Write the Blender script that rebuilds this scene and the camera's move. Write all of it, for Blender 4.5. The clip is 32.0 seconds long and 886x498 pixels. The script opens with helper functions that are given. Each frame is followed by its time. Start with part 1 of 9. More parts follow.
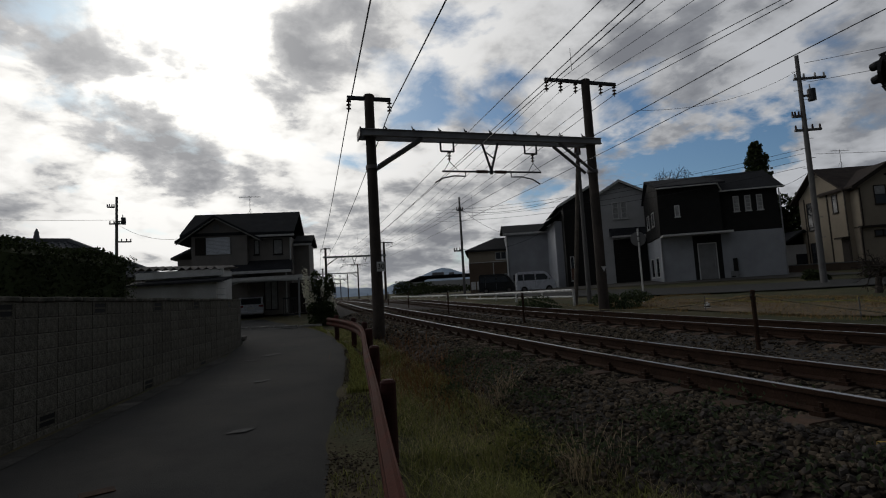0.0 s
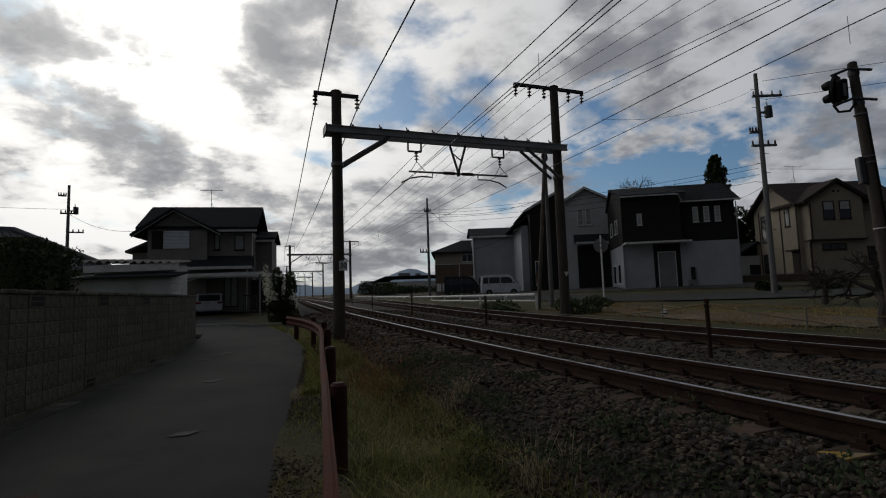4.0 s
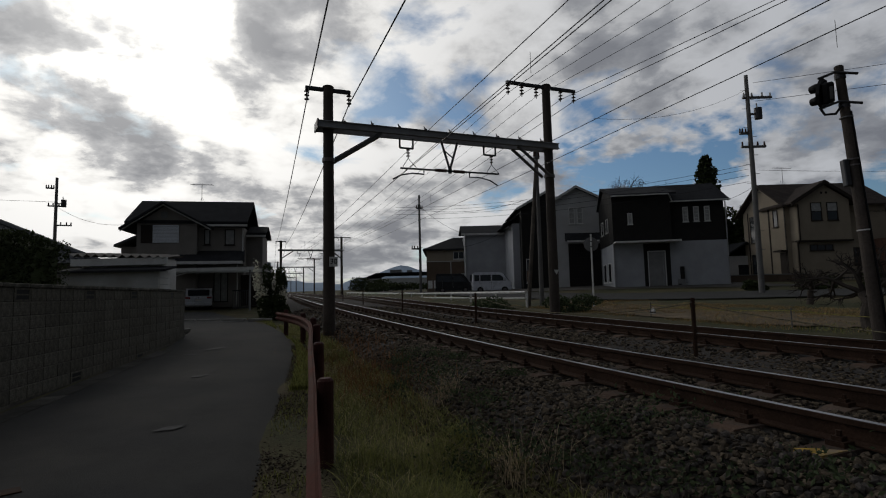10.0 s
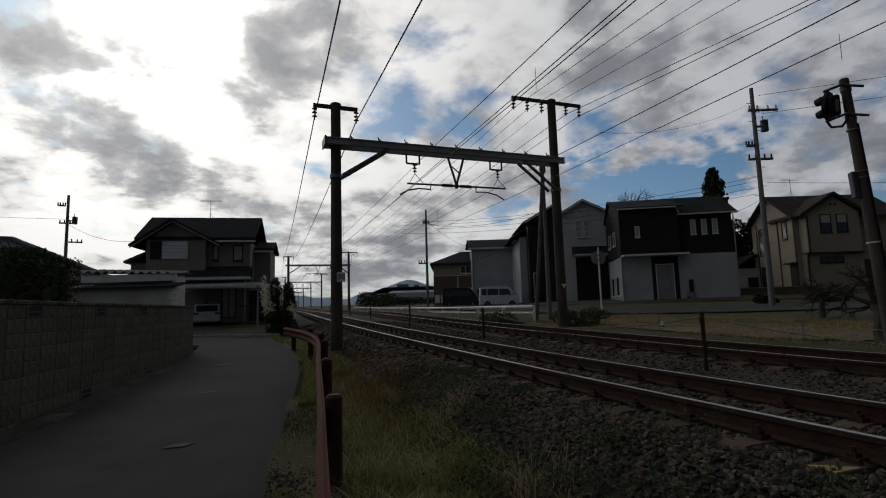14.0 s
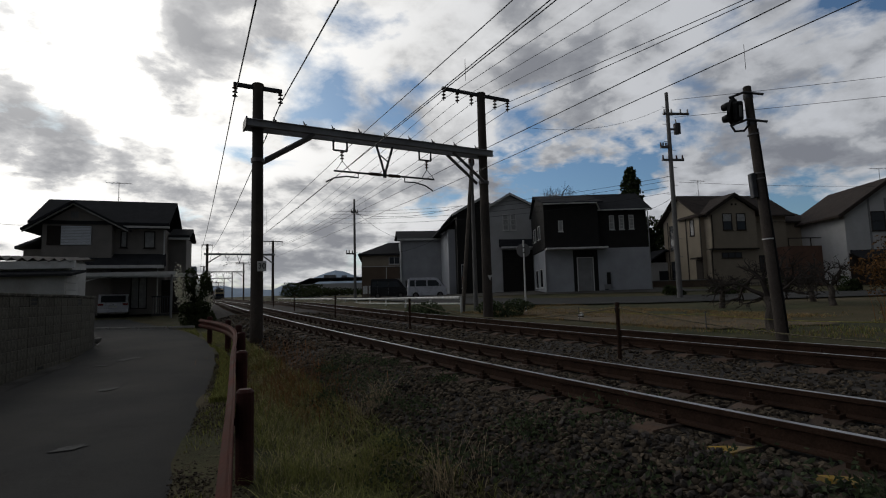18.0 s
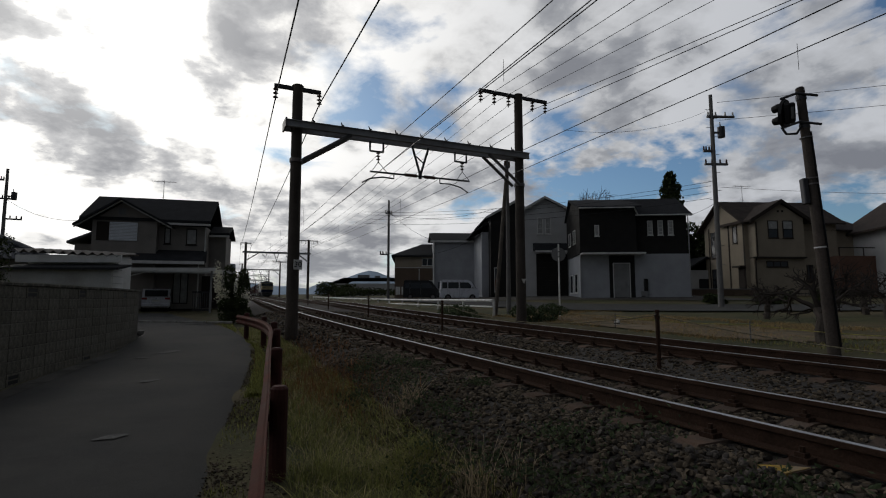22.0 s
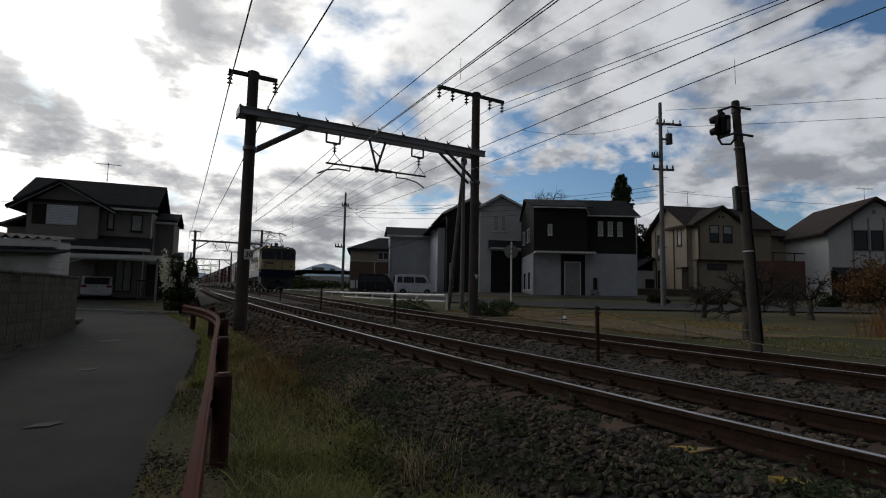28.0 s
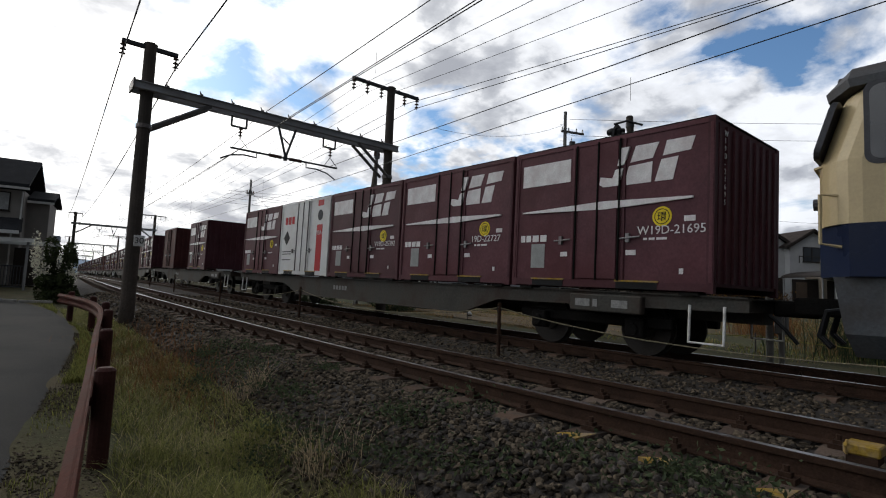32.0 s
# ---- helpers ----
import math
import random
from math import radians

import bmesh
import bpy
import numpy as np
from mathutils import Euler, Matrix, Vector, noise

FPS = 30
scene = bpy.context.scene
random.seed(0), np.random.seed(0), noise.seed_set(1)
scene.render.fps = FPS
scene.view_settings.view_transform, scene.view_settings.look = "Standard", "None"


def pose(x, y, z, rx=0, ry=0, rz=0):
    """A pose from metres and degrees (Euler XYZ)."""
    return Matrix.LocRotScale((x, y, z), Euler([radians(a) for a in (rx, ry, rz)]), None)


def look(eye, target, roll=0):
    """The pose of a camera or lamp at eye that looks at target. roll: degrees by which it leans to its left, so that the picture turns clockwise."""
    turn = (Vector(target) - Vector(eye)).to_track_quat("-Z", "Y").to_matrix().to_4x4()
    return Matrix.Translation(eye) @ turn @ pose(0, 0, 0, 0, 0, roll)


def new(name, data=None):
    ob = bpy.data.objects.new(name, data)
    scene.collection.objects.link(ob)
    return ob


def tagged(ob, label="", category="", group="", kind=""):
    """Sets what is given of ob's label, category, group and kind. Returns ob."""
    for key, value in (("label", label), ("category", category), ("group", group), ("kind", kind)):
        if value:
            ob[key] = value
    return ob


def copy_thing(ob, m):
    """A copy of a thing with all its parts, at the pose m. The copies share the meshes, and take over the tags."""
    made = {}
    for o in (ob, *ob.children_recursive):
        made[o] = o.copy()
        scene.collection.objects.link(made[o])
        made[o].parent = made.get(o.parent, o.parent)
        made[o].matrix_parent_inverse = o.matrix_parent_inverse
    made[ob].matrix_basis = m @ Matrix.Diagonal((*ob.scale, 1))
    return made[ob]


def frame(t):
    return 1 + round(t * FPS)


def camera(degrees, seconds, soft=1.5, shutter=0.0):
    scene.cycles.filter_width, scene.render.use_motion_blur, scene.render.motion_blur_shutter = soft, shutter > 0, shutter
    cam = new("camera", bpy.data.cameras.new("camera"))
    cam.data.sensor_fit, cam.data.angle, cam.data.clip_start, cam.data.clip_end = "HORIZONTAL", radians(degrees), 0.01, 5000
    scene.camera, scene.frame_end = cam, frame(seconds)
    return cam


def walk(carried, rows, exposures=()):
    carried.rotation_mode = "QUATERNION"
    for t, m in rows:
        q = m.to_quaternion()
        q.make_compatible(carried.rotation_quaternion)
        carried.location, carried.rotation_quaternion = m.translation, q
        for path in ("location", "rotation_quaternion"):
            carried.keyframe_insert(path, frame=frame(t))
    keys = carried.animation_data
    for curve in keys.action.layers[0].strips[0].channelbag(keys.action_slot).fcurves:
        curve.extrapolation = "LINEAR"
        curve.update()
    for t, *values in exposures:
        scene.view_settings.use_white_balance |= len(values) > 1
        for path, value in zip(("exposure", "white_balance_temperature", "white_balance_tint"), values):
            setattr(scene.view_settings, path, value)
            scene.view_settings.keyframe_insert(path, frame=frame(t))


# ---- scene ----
from collections import defaultdict

# ======== camera and its way ========
cam = camera(80.87, 32.0, soft=1.1)
CAM_ROWS = [
    (0.0, -0.139, -0.029, 1.499, 95.27, 3.24, -18.53),
    (0.5, -0.124, -0.024, 1.503, 94.68, 3.17, -19.09),
    (1.0, -0.098, -0.010, 1.500, 94.28, 2.89, -20.05),
    (1.5, -0.060, 0.005, 1.512, 95.10, 3.50, -20.61),
    (2.0, -0.037, 0.021, 1.503, 94.99, 2.31, -22.16),
    (2.5, -0.041, 0.031, 1.505, 94.56, 0.68, -22.12),
    (4.5, -0.002, 0.037, 1.502, 95.61, 2.56, -22.52),
    (5.0, 0.015, 0.053, 1.493, 95.90, 3.04, -22.80),
    (5.5, 0.008, 0.050, 1.506, 96.01, 2.78, -22.90),
    (6.0, 0.016, 0.057, 1.507, 95.57, 2.62, -23.27),
    (6.5, 0.033, 0.063, 1.507, 95.93, 3.00, -23.64),
    (7.0, 0.019, 0.049, 1.499, 96.15, 2.26, -23.31),
    (7.5, 0.018, 0.045, 1.508, 95.98, 1.59, -22.97),
    (8.0, 0.015, 0.033, 1.510, 95.70, 1.51, -23.05),
    (8.5, 0.004, 0.021, 1.504, 95.10, 0.71, -23.38),
    (9.0, 0.000, 0.000, 1.500, 94.87, 1.28, -23.08),
    (9.5, 0.003, 0.002, 1.500, 94.60, 1.91, -23.01),
    (10.0, 0.006, -0.001, 1.499, 94.90, 1.36, -23.18),
    (10.5, -0.012, -0.014, 1.478, 95.71, 1.27, -22.29),
    (11.0, -0.007, -0.037, 1.488, 95.17, 1.35, -22.66),
    (11.5, -0.009, -0.028, 1.502, 95.48, 1.58, -23.03),
    (12.0, 0.001, -0.029, 1.507, 96.04, 1.29, -23.44),
    (12.5, 0.008, -0.024, 1.505, 96.30, 0.97, -23.60),
    (13.0, -0.007, -0.031, 1.502, 96.37, 0.83, -23.09),
    (13.5, -0.010, -0.025, 1.505, 96.15, 1.08, -22.74),
    (14.0, -0.011, -0.022, 1.511, 96.48, 1.64, -22.40),
    (14.5, -0.013, -0.017, 1.511, 96.40, 1.83, -21.85),
    (16.5, 0.006, 0.018, 1.500, 96.09, 1.62, -22.80),
    (17.0, 0.042, 0.061, 1.503, 96.25, 1.91, -25.02),
    (17.5, 0.071, 0.003, 1.488, 94.23, 0.94, -31.68),
    (18.0, 0.092, 0.054, 1.497, 95.31, 1.53, -30.20),
    (18.5, 0.144, 0.083, 1.495, 94.51, 0.57, -27.94),
    (19.0, 0.142, 0.105, 1.492, 95.45, 1.13, -28.22),
    (19.5, 0.135, 0.114, 1.486, 94.73, 1.27, -27.67),
    (20.0, 0.118, 0.131, 1.487, 94.06, 0.65, -26.71),
    (20.5, 0.115, 0.119, 1.483, 94.90, 0.75, -27.72),
    (21.0, 0.107, 0.107, 1.486, 94.64, 0.62, -27.52),
    (21.5, 0.100, 0.124, 1.490, 94.86, 0.33, -26.16),
    (22.0, 0.099, 0.131, 1.492, 95.62, 0.04, -26.71),
    (22.5, 0.100, 0.125, 1.490, 95.82, -0.07, -26.83),
    (23.0, 0.104, 0.118, 1.488, 95.12, -0.35, -27.13),
    (23.5, 0.116, 0.119, 1.494, 95.39, -0.27, -27.55),
    (24.0, 0.117, 0.103, 1.489, 95.43, -0.40, -28.06),
    (24.5, 0.104, 0.085, 1.488, 95.35, -0.43, -28.27),
    (25.0, 0.105, 0.088, 1.491, 95.10, -0.57, -28.18),
    (25.5, 0.100, 0.082, 1.491, 94.92, -0.32, -28.63),
    (27.5, 0.097, -0.040, 1.468, 94.76, -1.17, -30.57),
    (28.0, 0.104, -0.048, 1.465, 95.12, -1.14, -31.55),
    (28.5, 0.112, -0.048, 1.466, 94.84, -1.09, -32.09),
    (29.0, 0.130, -0.057, 1.461, 95.04, -1.27, -33.98),
    (29.5, 0.146, -0.069, 1.463, 95.23, -1.26, -36.81),
    (30.0, 0.131, -0.082, 1.466, 95.14, -1.75, -39.16),
    (30.5, 0.136, -0.102, 1.466, 95.22, -1.87, -39.75),
    (31.0, 0.088, -0.123, 1.469, 95.12, -2.43, -41.36),
    (31.5, 0.088, -0.125, 1.459, 94.87, -2.53, -41.82),
    (32.0, 0.087, -0.112, 1.463, 94.88, -2.29, -41.54),
]
walk(cam, [(t, pose(x, y, z, rx, ry, rz)) for t, x, y, z, rx, ry, rz in CAM_ROWS],
     exposures=[(0, -0.39), (8, -0.37), (14.5, -0.36), (17, -0.38), (18, -0.17), (20, -0.14), (28, 0.05), (29.5, 0.22), (30.5, 0.4), (31, 0.58), (32, 0.78)])

# ======== world: broken cloud before a low sun ========
CLOUD_A, CLOUD_B = (3.1, 1.4, 0.0), (7.7, 2.2, 0.0)
# banks of thick grey cloud and gaps of blue: azimuth, elevation, half width in degrees, weight
GREY_BANKS = [(-16, 26, 4.5, 1.2), (-14.5, 17.5, 3.6, 1.0), (-10.5, 16.3, 3.4, 1.2), (-6.5, 14.6, 3.0, 1.2), (-2.5, 13.2, 2.4, 0.9), (-8.8, 24.5, 2.4, 0.7), (3.2, 24, 3.0, 0.6),
              (4.5, 19.5, 3.2, 0.55), (-17, 13.5, 2.6, 0.7), (14, 6, 5.0, 0.9), (19, 10, 4.0, 0.6), (63, 21, 5.0, 0.7), (60, 15.5, 5.0, 0.8), (57, 22, 5.5, 0.85), (66, 25, 5.0, 0.8), (51, 18, 4.0, 0.6), (65, 12, 4.5, 0.7), (71, 17, 4.0, 0.5), (44, 24, 6.0, 0.5), (33, 19, 5.0, 0.3)]
BRIGHT_BANKS = [(-8, 9.5, 4.0, 0.9), (-1, 9, 4.0, 0.9), (-15, 9.5, 4.0, 0.9), (6, 11, 3.0, 0.6), (-2, 21, 3.6, 1.0), (-3, 28, 5.0, 1.0), (-11, 21.5, 2.6, 0.8), (9, 15, 4.5, 0.7), (-12, 30, 4.0, 0.8),
                (36, 24, 5.0, 0.4), (77, 17.5, 4.0, 0.7), (56, 20, 3.0, 0.4)]
BLUE_GAPS = [(27, 30, 2.2, 0.4), (46, 12.5, 3.6, 1.5), (40, 13, 3.0, 1.3), (51, 12.8, 3.2, 1.4), (29, 11.5, 3.0, 0.7), (64, 18.5, 2.4, 0.6),
             (58.5, 25, 2.0, 0.4), (62.5, 29.5, 2.6, 0.7), (73, 22.5, 2.8, 0.9), (68.5, 19.5, 2.4, 0.6), (66, 11.5, 3.0, 0.7)]
SUN_AZ, SUN_EL = -9.0, 27.0      # degrees, azimuth from +y towards +x
sun_dir = Vector((math.sin(radians(SUN_AZ)) * math.cos(radians(SUN_EL)),
                  math.cos(radians(SUN_AZ)) * math.cos(radians(SUN_EL)), math.sin(radians(SUN_EL))))


def build_world():
    w = bpy.data.worlds.new("sky")
    scene.world = w
    w.use_nodes = True
    nt = w.node_tree
    nt.nodes.clear()
    N, L = nt.nodes.new, nt.links.new

    def math_node(op, a, b=None, clamp=False):
        n = N("ShaderNodeMath")
        n.operation, n.use_clamp = op, clamp
        for i, v in enumerate((a, b)):
            if v is None:
                continue
            if isinstance(v, (int, float)):
                n.inputs[i].default_value = v
            else:
                L(v, n.inputs[i])
        return n.outputs[0]

    def ramp(src, stops):
        n = N("ShaderNodeValToRGB")
        while len(n.color_ramp.elements) < len(stops):
            n.color_ramp.elements.new(0.5)
        for e, (p, c) in zip(n.color_ramp.elements, stops):
            e.position, e.color = p, (*c, 1)
        L(src, n.inputs[0])
        return n.outputs[0]

    def mix(f, a, b, kind="MIX"):
        n = N("ShaderNodeMix")
        n.data_type, n.blend_type = "RGBA", kind
        if isinstance(f, (int, float)):
            n.inputs[0].default_value = f
        else:
            L(f, n.inputs[0])
        for i, v in ((6, a), (7, b)):
            if isinstance(v, tuple):
                n.inputs[i].default_value = (*v, 1)
            else:
                L(v, n.inputs[i])
        return n.outputs[2]

    tc = N("ShaderNodeTexCoord")
    way = tc.outputs["Generated"]
    sky = N("ShaderNodeTexSky")
    sky.sky_type, sky.sun_disc = "NISHITA", False
    sky.sun_elevation, sky.sun_rotation = radians(SUN_EL), radians(SUN_AZ)
    L(way, sky.inputs[0])
    blue = mix(1.0, sky.outputs[0], (0.050, 0.066, 0.080), "MULTIPLY")
    # cloud layer: the direction met with a level sheet above
    sep = N("ShaderNodeSeparateXYZ")
    L(way, sep.inputs[0])
    zz = math_node("ADD", math_node("MAXIMUM", sep.outputs[2], 0.0), 0.30)
    comb = N("ShaderNodeCombineXYZ")
    L(math_node("DIVIDE", sep.outputs[0], zz), comb.inputs[0])
    L(math_node("DIVIDE", sep.outputs[1], zz), comb.inputs[1])

    def cloud_noise(scale, detail, rough, place, bend=0.0):
        n = N("ShaderNodeTexNoise")
        n.inputs["Scale"].default_value, n.inputs["Detail"].default_value = scale, detail
        n.inputs["Roughness"].default_value, n.inputs["Distortion"].default_value = rough, bend
        m = N("ShaderNodeMapping")
        m.inputs["Location"].default_value = place
        L(comb.outputs[0], m.inputs[0])
        L(m.outputs[0], n.inputs["Vector"])
        return n.outputs[0]

    mass = cloud_noise(2.4, 10, 0.55, CLOUD_A, 0.3)
    body = cloud_noise(3.0, 12, 0.54, CLOUD_B, 0.3)
    puff = cloud_noise(9.0, 8, 0.58, (1.3, 8.2, 0.0), 0.3)
    # the banks' edges are torn by a noise that bends the direction
    tear = N("ShaderNodeTexNoise")
    tear.inputs["Scale"].default_value, tear.inputs["Detail"].default_value, tear.inputs["Roughness"].default_value = 7.0, 8, 0.6
    L(comb.outputs[0], tear.inputs["Vector"])

    def vec_node(op, a, b):
        v = N("ShaderNodeVectorMath")
        v.operation = op
        for i, x in enumerate((a, b)):
            if isinstance(x, tuple):
                v.inputs[i].default_value = x
            else:
                L(x, v.inputs[i])
        return v

    bent = vec_node("ADD", way, vec_node("MULTIPLY", vec_node("SUBTRACT", tear.outputs["Color"], (0.5, 0.5, 0.5)).outputs[0], (0.22, 0.22, 0.16)).outputs[0])
    bent = vec_node("NORMALIZE", bent.outputs[0], (0, 0, 0)).outputs[0]

    def banks(rows):
        total = None
        for az, el, wide, weight in rows:
            a, e = radians(az), radians(el)
            d = vec_node("DOT_PRODUCT", bent, (math.sin(a) * math.cos(e), math.cos(a) * math.cos(e), math.sin(e))).outputs["Value"]
            k = math_node("MULTIPLY", math_node("POWER", math_node("MAXIMUM", d, 0.0), 0.7 / (1 - math.cos(radians(wide)))), weight)
            total = k if total is None else math_node("MAXIMUM", total, k)
        return total

    grey, gaps, bright = banks(GREY_BANKS), banks(BLUE_GAPS), banks(BRIGHT_BANKS)
    # nearness to the sun
    dot = N("ShaderNodeVectorMath")
    dot.operation = "DOT_PRODUCT"
    L(way, dot.inputs[0])
    dot.inputs[1].default_value = sun_dir
    near = math_node("MAXIMUM", dot.outputs["Value"], 0.0)
    glow = math_node("POWER", near, 5.0)
    halo = math_node("POWER", near, 40.0)
    # body of the cloud: thin parts bright, thick parts grey
    depth = math_node("ADD", math_node("MULTIPLY", body, 0.72), math_node("MULTIPLY", puff, 0.28))
    depth = math_node("ADD", depth, math_node("SUBTRACT", math_node("MULTIPLY", math_node("SUBTRACT", grey, bright), 0.11), 0.035))
    toward = ramp(depth, [(0.39, (1, 1, 1)), (0.46, (0.80, 0.80, 0.80)), (0.52, (0.36, 0.37, 0.40)), (0.61, (0.17, 0.18, 0.21))])
    aside = ramp(depth, [(0.42, (1, 1, 1)), (0.51, (0.80, 0.80, 0.80)), (0.55, (0.55, 0.56, 0.58)), (0.63, (0.38, 0.39, 0.42))])
    thick = mix(glow, aside, toward)
    tint = mix(glow, (0.56, 0.58, 0.62), (1.45, 1.42, 1.36))
    cloud = mix(1.0, tint, thick, "MULTIPLY")
    lit = mix(1.0, cloud, ramp(halo, [(0.0, (0.0, 0.0, 0.0)), (1.0, (0.45, 0.44, 0.41))]), "ADD")
    cover = ramp(math_node("SUBTRACT", math_node("ADD", mass, 0.055), math_node("MULTIPLY", gaps, 0.17)), [(0.38, (0, 0, 0)), (0.49, (1, 1, 1))])
    out_col = mix(cover, blue, lit)
    # the low sky: pale haze
    low = ramp(sep.outputs[2], [(0.0, (1, 1, 1)), (0.10, (0, 0, 0))])
    hz = mix(glow, (0.33, 0.38, 0.45), (0.62, 0.61, 0.58))
    seen = mix(math_node("MULTIPLY", low, 0.4), out_col, hz)
    # unseen sky overhead and away from the sun, dimmed to darken the ground
    heavy = ramp(math_node("ADD", math_node("MULTIPLY", dot.outputs["Value"], 0.5), 0.5), [(0.36, (0.13, 0.14, 0.15)), (0.58, (1, 1, 1))])
    over = ramp(sep.outputs[2], [(0.56, (1, 1, 1)), (0.80, (0.40, 0.41, 0.43))])
    fin = mix(1.0, mix(1.0, seen, heavy, "MULTIPLY"), over, "MULTIPLY")
    bg = N("ShaderNodeBackground")
    bg.inputs[1].default_value = 1.0
    L(fin, bg.inputs[0])
    o = N("ShaderNodeOutputWorld")
    L(bg.outputs[0], o.inputs[0])


build_world()
sun_data = bpy.data.lights.new("sun", "SUN")
sun_data.energy, sun_data.angle, sun_data.color = 0.3, radians(14), (1.0, 0.94, 0.85)
sun = new("sun", sun_data)
sun.matrix_world = look(sun_dir * 100, (0, 0, 0))

# ======== materials ========
MATS = {}


def mat(name, color, rough=0.7, metal=0.0, var=0.25, scale=3.0, fine=40.0, bump=0.15, bump_scale=None,
        stain=None, stain_scale=0.6, stain_amt=0.0, spec=0.5, obj_var=0.0, emit=None):
    """A surface with grain at two sizes, stains and fine relief."""
    if name in MATS:
        return MATS[name]
    m = bpy.data.materials.new(name)
    m.use_nodes = True
    nt = m.node_tree
    N, L = nt.nodes.new, nt.links.new
    b = nt.nodes["Principled BSDF"]
    tc = N("ShaderNodeTexCoord")

    def tex(sc, det=5):
        n = N("ShaderNodeTexNoise")
        n.inputs["Scale"].default_value, n.inputs["Detail"].default_value = sc, det
        n.inputs["Roughness"].default_value = 0.6
        L(tc.outputs["Object"], n.inputs["Vector"])
        return n.outputs[0]

    def mixn(f, a, c, kind):
        n = N("ShaderNodeMix")
        n.data_type, n.blend_type = "RGBA", kind
        if isinstance(f, float):
            n.inputs[0].default_value = f
        else:
            L(f, n.inputs[0])
        for i, v in ((6, a), (7, c)):
            if isinstance(v, tuple):
                n.inputs[i].default_value = (*v[:3], 1)
            else:
                L(v, n.inputs[i])
        return n.outputs[2]

    def rmp(src, lo, hi, a=0.3, c=0.7):
        n = N("ShaderNodeMapRange")
        n.inputs[1].default_value, n.inputs[2].default_value = a, c
        n.inputs[3].default_value, n.inputs[4].default_value = lo, hi
        L(src, n.inputs[0])
        return n.outputs[0]

    col = color
    big, small = tex(scale), tex(fine, 3)
    g = N("ShaderNodeCombineColor")
    v = rmp(big, 1 - var, 1 + var)
    for i in range(3):
        L(v, g.inputs[i])
    col = mixn(1.0, col, g.outputs[0], "MULTIPLY")
    g2 = N("ShaderNodeCombineColor")
    v2 = rmp(small, 1 - var * 0.7, 1 + var * 0.7)
    for i in range(3):
        L(v2, g2.inputs[i])
    col = mixn(1.0, col, g2.outputs[0], "MULTIPLY")
    if stain:
        st = tex(stain_scale, 6)
        f = rmp(st, 0.0, stain_amt, 0.42, 0.66)
        col = mixn(f, col, stain, "MIX")
    if obj_var:
        oi = N("ShaderNodeObjectInfo")
        g3 = N("ShaderNodeCombineColor")
        v3 = rmp(oi.outputs["Random"], 1 - obj_var, 1 + obj_var, 0.0, 1.0)
        for i in range(3):
            L(v3, g3.inputs[i])
        col = mixn(1.0, col, g3.outputs[0], "MULTIPLY")
    L(col, b.inputs["Base Color"])
    L(rmp(big, max(0.03, rough - 0.1), min(1, rough + 0.1)), b.inputs["Roughness"])
    b.inputs["Metallic"].default_value = metal
    b.inputs["Specular IOR Level"].default_value = spec if rough < 0.5 or metal > 0.3 else min(spec, 0.12)
    if bump:
        bn = N("ShaderNodeBump")
        bn.inputs["Strength"].default_value = min(1.0, bump)
        bn.inputs["Distance"].default_value = 0.02
        L(tex(bump_scale or fine, 4), bn.inputs["Height"])
        L(bn.outputs[0], b.inputs["Normal"])
    if emit:
        b.inputs["Emission Color"].default_value = (*emit[:3], 1)
        b.inputs["Emission Strength"].default_value = emit[3]
    MATS[name] = m
    return m


def island_mat(name, color, spread=0.35, rough=0.9, hue=0.0, trans=0.0):
    m = bpy.data.materials.new(name)
    m.use_nodes = True
    nt = m.node_tree
    N, L = nt.nodes.new, nt.links.new
    b = nt.nodes["Principled BSDF"]
    g = N("ShaderNodeNewGeometry")
    r = N("ShaderNodeValToRGB")
    c0 = tuple(max(0.0, c * (1 - spread)) for c in color)
    c1 = (min(1, color[0] * (1 + spread + hue)), color[1] * (1 + spread), color[2] * (1 + spread * 0.6))
    r.color_ramp.elements[0].color, r.color_ramp.elements[1].color = (*c0, 1), (*c1, 1)
    L(g.outputs["Random Per Island"], r.inputs[0])
    L(r.outputs[0], b.inputs["Base Color"])
    b.inputs["Roughness"].default_value = rough
    b.inputs["Specular IOR Level"].default_value = 0.12
    if trans:
        b.inputs["Transmission Weight"].default_value = 0.0
        t = N("ShaderNodeBsdfTranslucent")
        L(r.outputs[0], t.inputs[0])
        mx = N("ShaderNodeMixShader")
        mx.inputs[0].default_value = trans
        o = nt.nodes["Material Output"]
        L(b.outputs[0], mx.inputs[1])
        L(t.outputs[0], mx.inputs[2])
        L(mx.outputs[0], o.inputs[0])
    return m


# ======== mesh helpers ========
def link_mesh(name, bm, material, parent=None, smooth=False):
    me = bpy.data.meshes.new(name)
    bm.to_mesh(me)
    bm.free()
    for mm in (material if isinstance(material, (list, tuple)) else [material]):
        me.materials.append(mm)
    if smooth:
        for p in me.polygons:
            p.use_smooth = True
    ob = new(name, me)
    if parent is not None:
        ob.parent = parent
    return ob


def part(name, bm, material, parent, label="", smooth=False):
    ob = link_mesh(name, bm, material, parent, smooth)
    return tagged(ob, label)


def shared(name, ob, parent, m):
    """Another object on ob's mesh, under parent."""
    o = new(name, ob.data)
    o.parent = parent
    o.matrix_basis = m
    return o


def thing(name, label, category, m=None, group="", kind=""):
    ob = new(name)
    ob.empty_display_size = 0.2
    if m is not None:
        ob.matrix_basis = m
    return tagged(ob, label, category, group, kind)


